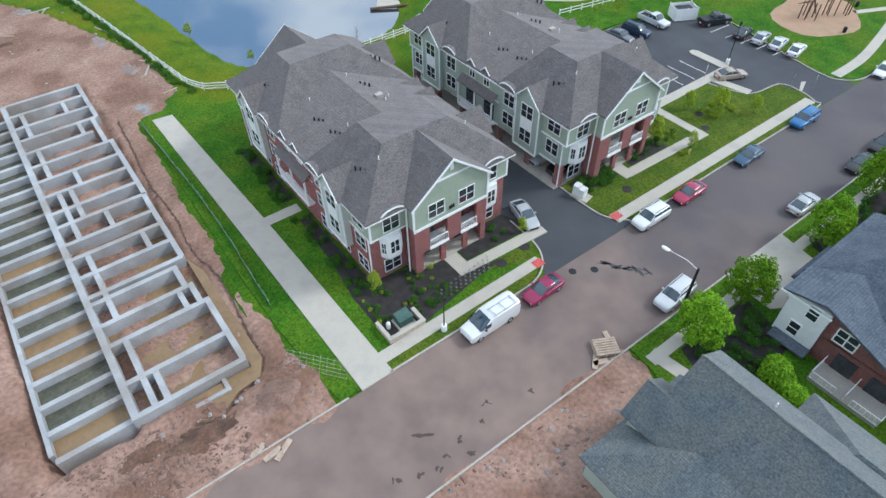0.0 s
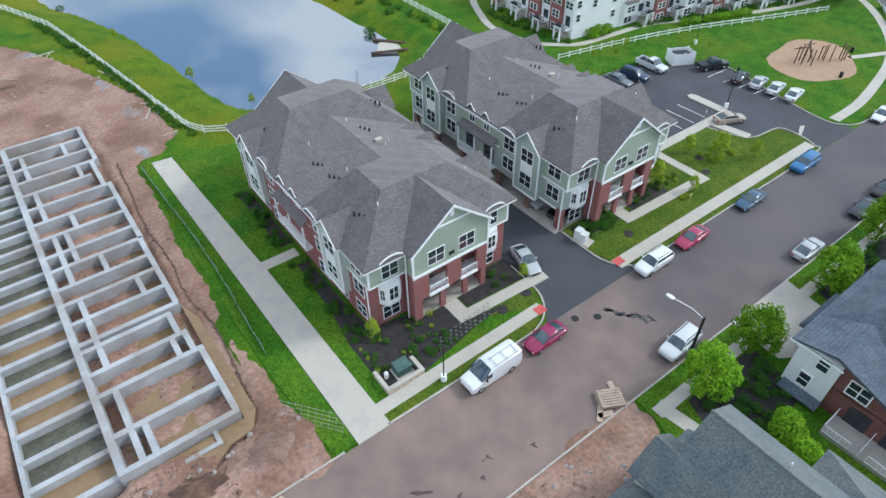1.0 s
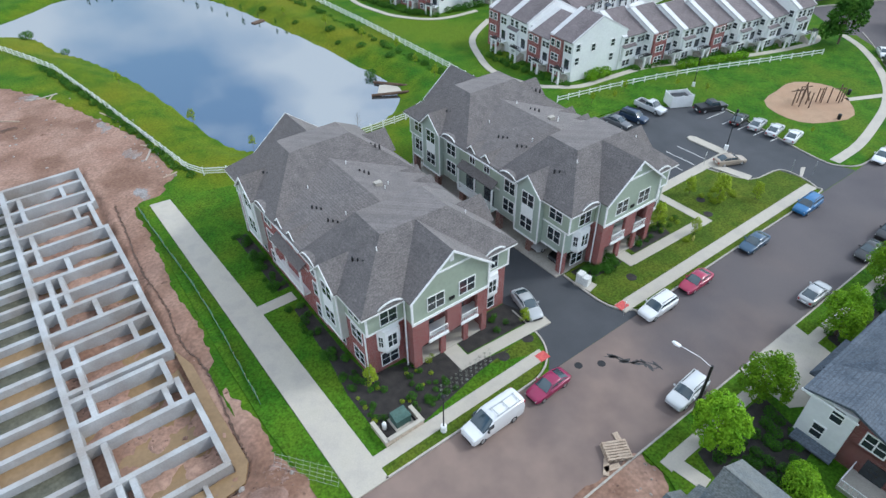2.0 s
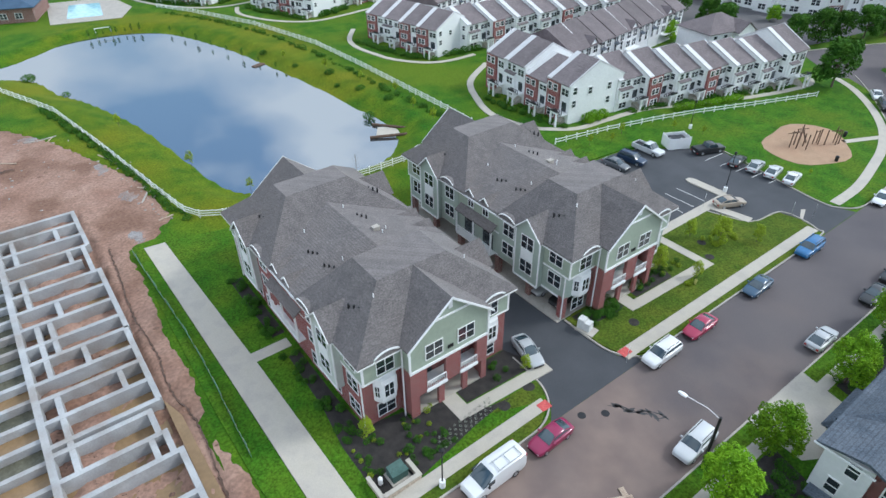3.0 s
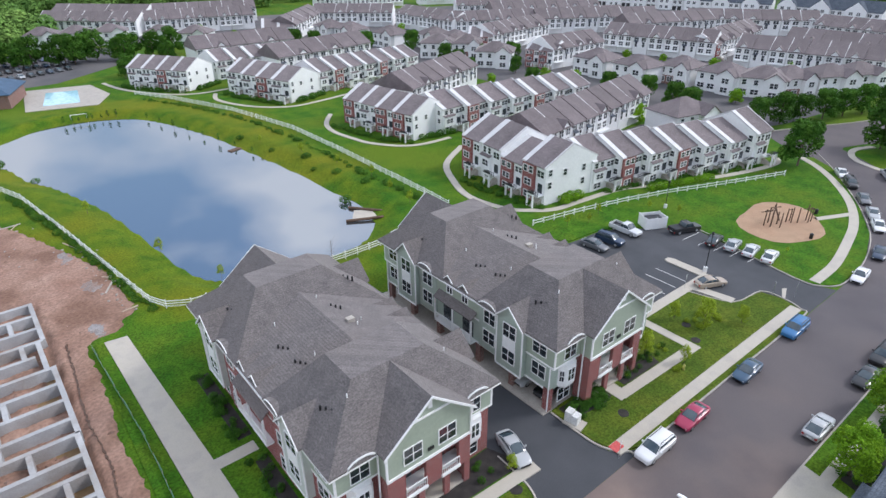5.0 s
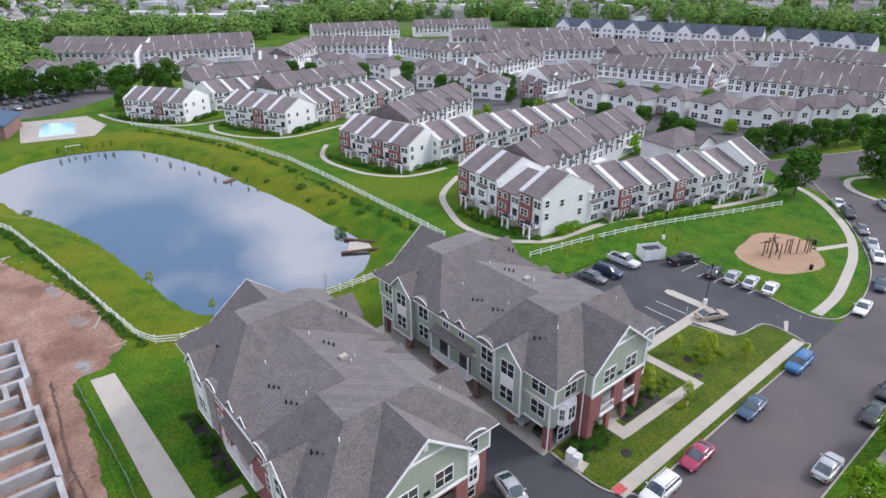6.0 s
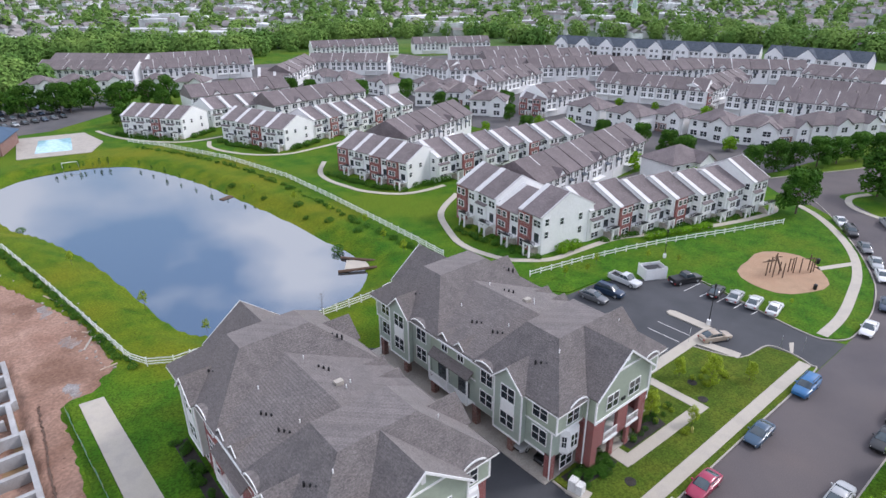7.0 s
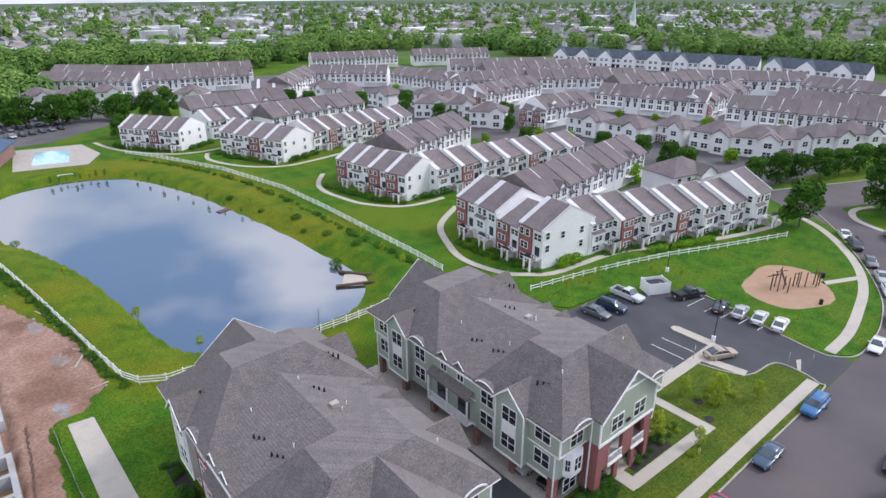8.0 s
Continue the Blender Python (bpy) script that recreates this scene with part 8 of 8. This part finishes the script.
# ---- pool and pool house ----
slab("pool_deck", [(5.5, 188), (24, 183.5), (30, 196), (28, 214), (9, 218)], -0.1, 0.12, KERB, "pale concrete pool deck", "pool deck")
slab("swimming_pool", [(10.6, 192.2), (20.2, 190), (23.0, 208), (14.2, 210.2)], -0.05, 0.15, TEAL, "turquoise swimming pool", "pool")
ph = thing("pool_house", "grey-walled pool house with a dark blue roof", "pool house", m=pose(0.5, 206, 0, 0, 0, -20))
part("wall", boxes((-9, -9, 0, 6, 9, 4)), BRICK2, ph)
bm = bmesh.new()
hip(bm, -9, -9, 6, 9, 4, 8.2, 0.8)
part("roof", bm, BLUEROOF, ph, "dark blue hipped roof")
for x in (-6, -2, 2):
    far_window("pair", ph, x, -9.01, 1.2)
slab("car_park", [(-10, 222), (20, 224), (46, 246), (52, 290), (-10, 300)], -0.1, 0.03, ASPHALT, "asphalt car park by the pool house", "car park")

# ---- site details ----
f = thing("silt_fence", "sagging green mesh silt fence on thin stakes", "silt fence")
line = smooth_line([(-5.6, 53.0), (-5.3, 43), (-4.95, 34), (-5.0, 25.3), (-5.35, 17.8), (-5.5, 13)], 6)
for i, (p_, q_) in enumerate(zip(line, line[1:])):
    bm = bmesh.new()
    s = 0.06 * math.sin(i * 1.7)
    solid(bm, [[(x - 0.02, y, 0.05), (x + 0.02, y, 0.05), (x + 0.02 + s, y, 0.62 + s), (x - 0.02 + s, y, 0.62 + s)] for x, y in (p_, q_)])
    part("mesh_panel", bm, SILT, f)
    bm = bmesh.new()
    tube(bm, (*p_, 0), (*p_, 0.85), 0.025, 0.025, 5)
    part("stake", bm, WOOD, f)
f = thing("wire_fence", "leaning chain-link fence panel beside the path", "fence", m=pose(-5.6, 3.6, 0.1, 0, 0, -52))
for k in range(10):
    bm = bmesh.new()
    tube(bm, (-3 + 0.66 * k, 0, 0), (-3 + 0.66 * k, 0.9, 1.4), 0.012, 0.012, 4)
    part("wire", bm, GALV, f)
for k in range(5):
    bm = bmesh.new()
    tube(bm, (-3, 0.2 * k, 0.31 * k), (3, 0.2 * k, 0.31 * k), 0.012, 0.012, 4)
    part("wire", bm, GALV, f)
rnd = random.Random(8)
ROCK = mat("grey_rock", (0.22, 0.19, 0.17), (0.34, 0.30, 0.27), 1.5, 0.9, 0.3, 6, island=0.2)
rock = bmesh.new()
bmesh.ops.create_icosphere(rock, subdivisions=2, radius=0.5)
for v in rock.verts:
    v.co *= 1 + 0.35 * noise.noise(v.co * 2.1)
    v.co.z *= 0.6
rock = mesh("rock", rock, ROCK)
for k in range(150):
    if k < 60:
        x, y = rnd.uniform(-8, 17), rnd.uniform(-22, -12.4)
    elif k < 95:
        x, y = rnd.uniform(-2.2, 1.2), rnd.uniform(58, 84)
    elif k < 120:
        x, y = rnd.uniform(-30, -1), rnd.uniform(70, 100)
    else:
        x, y = rnd.uniform(-20, -6), rnd.uniform(0, 6)
    s = rnd.uniform(0.15, 0.6)
    o = tagged(new("rock", rock), "rough grey-brown lump of rubble on the clay", "rubble", "rubble lumps")
    o.matrix_basis = pose(x, y, 0.08, 0, 0, rnd.uniform(0, 360)) @ Matrix.Diagonal((s, s * rnd.uniform(0.6, 1), s, 1))

# ---- rubble and crumbs of the site ----
def crumbs(name, n, spot, zf, size, material, label, seed):
    """Many small angular lumps, half sunk in the soil."""
    rng = np.random.default_rng(seed)
    P = spot(rng, n)
    Z = zf(P[:, 0], P[:, 1])
    V, Fc = [], []
    for (x, y), z in zip(P, Z):
        r = size * rng.uniform(0.4, 1.0) ** 2 * (2.4 if rng.random() < 0.06 else 1)
        a0 = rng.uniform(0, 6.28)
        k = len(V)
        st = rng.uniform(0.6, 1.6)
        for i in range(4):
            a = a0 + math.pi / 2 * i
            V.append((x + r * st * math.cos(a), y + r / st * math.sin(a), z - 0.03))
        V.append((x + rng.uniform(-0.3, 0.3) * r, y + rng.uniform(-0.3, 0.3) * r, z + r * rng.uniform(0.4, 0.8)))
        Fc += [(k + i, k + (i + 1) % 4, k + 4) for i in range(4)]
    me = bpy.data.meshes.new(name)
    me.from_pydata(V, [], Fc)
    me.materials.append(material)
    tagged(new(name, me), label, "rubble", kind="stuff")


def on_rubble(rng, n):
    p = np.stack([rng.uniform(-30, 18.4, n * 3), rng.uniform(-32, -12.1, n * 3)], 1)
    w = fbm(p[:, 0], p[:, 1], 0.5, 3) + rng.normal(scale=0.7, size=n * 3)
    d = poly_distance(p[:, 0], p[:, 1], SITE_S)
    return p[(d > 0.4) & (w > 0.2)][:n]


def on_site(rng, n):
    p = np.stack([rng.uniform(-34, -6, n * 3), np.concatenate([rng.uniform(-0.3, 7, n * 2), rng.uniform(0, 90, n)])], 1)
    d = poly_distance(p[:, 0], p[:, 1], SITE)
    inside_pit = (p[:, 0] > -27.4) & (p[:, 0] < -9.2) & (p[:, 1] > 7.2) & (p[:, 1] < 69)
    w = fbm(p[:, 0], p[:, 1], 0.4, 8) + rng.normal(scale=0.7, size=n * 3)
    return p[(d > 0.5) & ~inside_pit & (w > 0.1)][:n]


def in_pit(rng, n):
    p = np.stack([rng.uniform(-19.5, -10.5, n * 2), rng.uniform(8.6, 67, n * 2)], 1)
    return p[fbm(p[:, 0], p[:, 1], 0.9, 2) > 0.2][:n]


PALE = mat("pale_rubble", (0.24, 0.20, 0.175), (0.38, 0.33, 0.29), 0.6, 0.9, 0, 5, island=0.4)
LUMP = mat("clay_lump", (0.19, 0.11, 0.08), (0.32, 0.21, 0.17), 0.6, 0.95, 0, 5, island=0.4)
crumbs("rubble", 1500, on_rubble, site_s_z, 0.15, PALE, "pale stones and broken concrete in the clay", 41)
crumbs("rubble", 2200, on_rubble, site_s_z, 0.2, LUMP, "lumps of brown clay beside the road", 42)
crumbs("rubble", 2600, on_site, site_z, 0.2, LUMP, "lumps of reddish clay on the site", 43)
crumbs("rubble", 500, on_site, site_z, 0.1, PALE, "pale stones on the building site", 44)
crumbs("rubble", 900, in_pit, site_z, 0.22, LUMP, "muddy lumps between the foundation walls", 45)


def heap(cx, cy, rx, ry, h, material, label, seed):
    """A low lumpy mound of soil."""
    def zf(X, Y):
        u = ((X - cx) / rx) ** 2 + ((Y - cy) / ry) ** 2
        return site_z(X, Y) - 0.12 + (h + 0.12) * np.exp(-1.6 * u) * (1 + 0.25 * fbm(X, Y, 1.7, seed)) + 0.06 * fbm(X, Y, 2.8, seed + 2)
    o = grid_mesh("soil_heap", np.arange(cx - 1.6 * rx, cx + 1.6 * rx, 0.25), np.arange(cy - 1.6 * ry, cy + 1.6 * ry, 0.25), zf, material, lambda X, Y: ((X - cx) / rx) ** 2 + ((Y - cy) / ry) ** 2 < 1.5 + 0.5 * fbm(X, Y, 0.9, seed))
    tagged(o, label, "soil", kind="structure")


DAMP = mat("damp_soil", (0.105, 0.055, 0.034), (0.175, 0.098, 0.064), 0.7, 0.9, 1.0, 4, stain=(0.075, 0.042, 0.028), stain_scale=0.5, grain=0.3)
heap(-16.2, 3.6, 3.0, 1.5, 0.35, DAMP, "heap of damp dark brown soil", 3)
heap(-20.5, 5.0, 2.4, 1.0, 0.25, DAMP, "low heap of damp brown soil", 6)
heap(-9.6, 3.2, 2.2, 1.6, 0.4, LUMP, "heap of crumbly reddish clay", 9)
GRAVEL = mat("grey_gravel", (0.20, 0.185, 0.18), (0.32, 0.30, 0.29), 0.5, 0.95, 0.8, 6, stain=(0.24, 0.17, 0.14), stain_scale=0.3, grain=0.3)
heap(-4.2, 57.0, 1.8, 3.4, 0.06, GRAVEL, "spread of grey gravel on the clay", 12)
heap(-2.2, 69.5, 1.6, 4.2, 0.08, GRAVEL, "spread of grey gravel on the clay", 14)
heap(-3.4, 82.0, 1.5, 4.6, 0.08, GRAVEL, "spread of grey gravel on the clay", 15)
heap(-10.8, 102.5, 4.0, 2.0, 0.10, GRAVEL, "spread of grey gravel on the clay", 17)
heap(-17.0, 90.5, 3.4, 1.0, 0.14, DAMP, "low ridge of damp soil", 18)
for k, (x, y, a, L) in enumerate(((-9.3, 101.2, 8, 4.6), (-15.7, 93.6, -38, 3.2), (-1.9, 86.2, -70, 4.4), (-0.2, 67.6, 62, 3.6), (0.2, 71.0, -50, 1.6), (-8.2, 100.6, 60, 2.2), (-11.4, 101.2, -25, 1.8), (0.6, 59.6, 10, 2.2))):
    z = float(site_z(np.array([x]), np.array([y]))[0])
    single("debris", boxes((-L / 2, -0.12, 0, L / 2, 0.12, 0.14)), WOOD if k % 3 else KERB, "pale length of scrap timber on the clay", "debris", "scrap timber", m=pose(x, y, z, 0, 0, a))
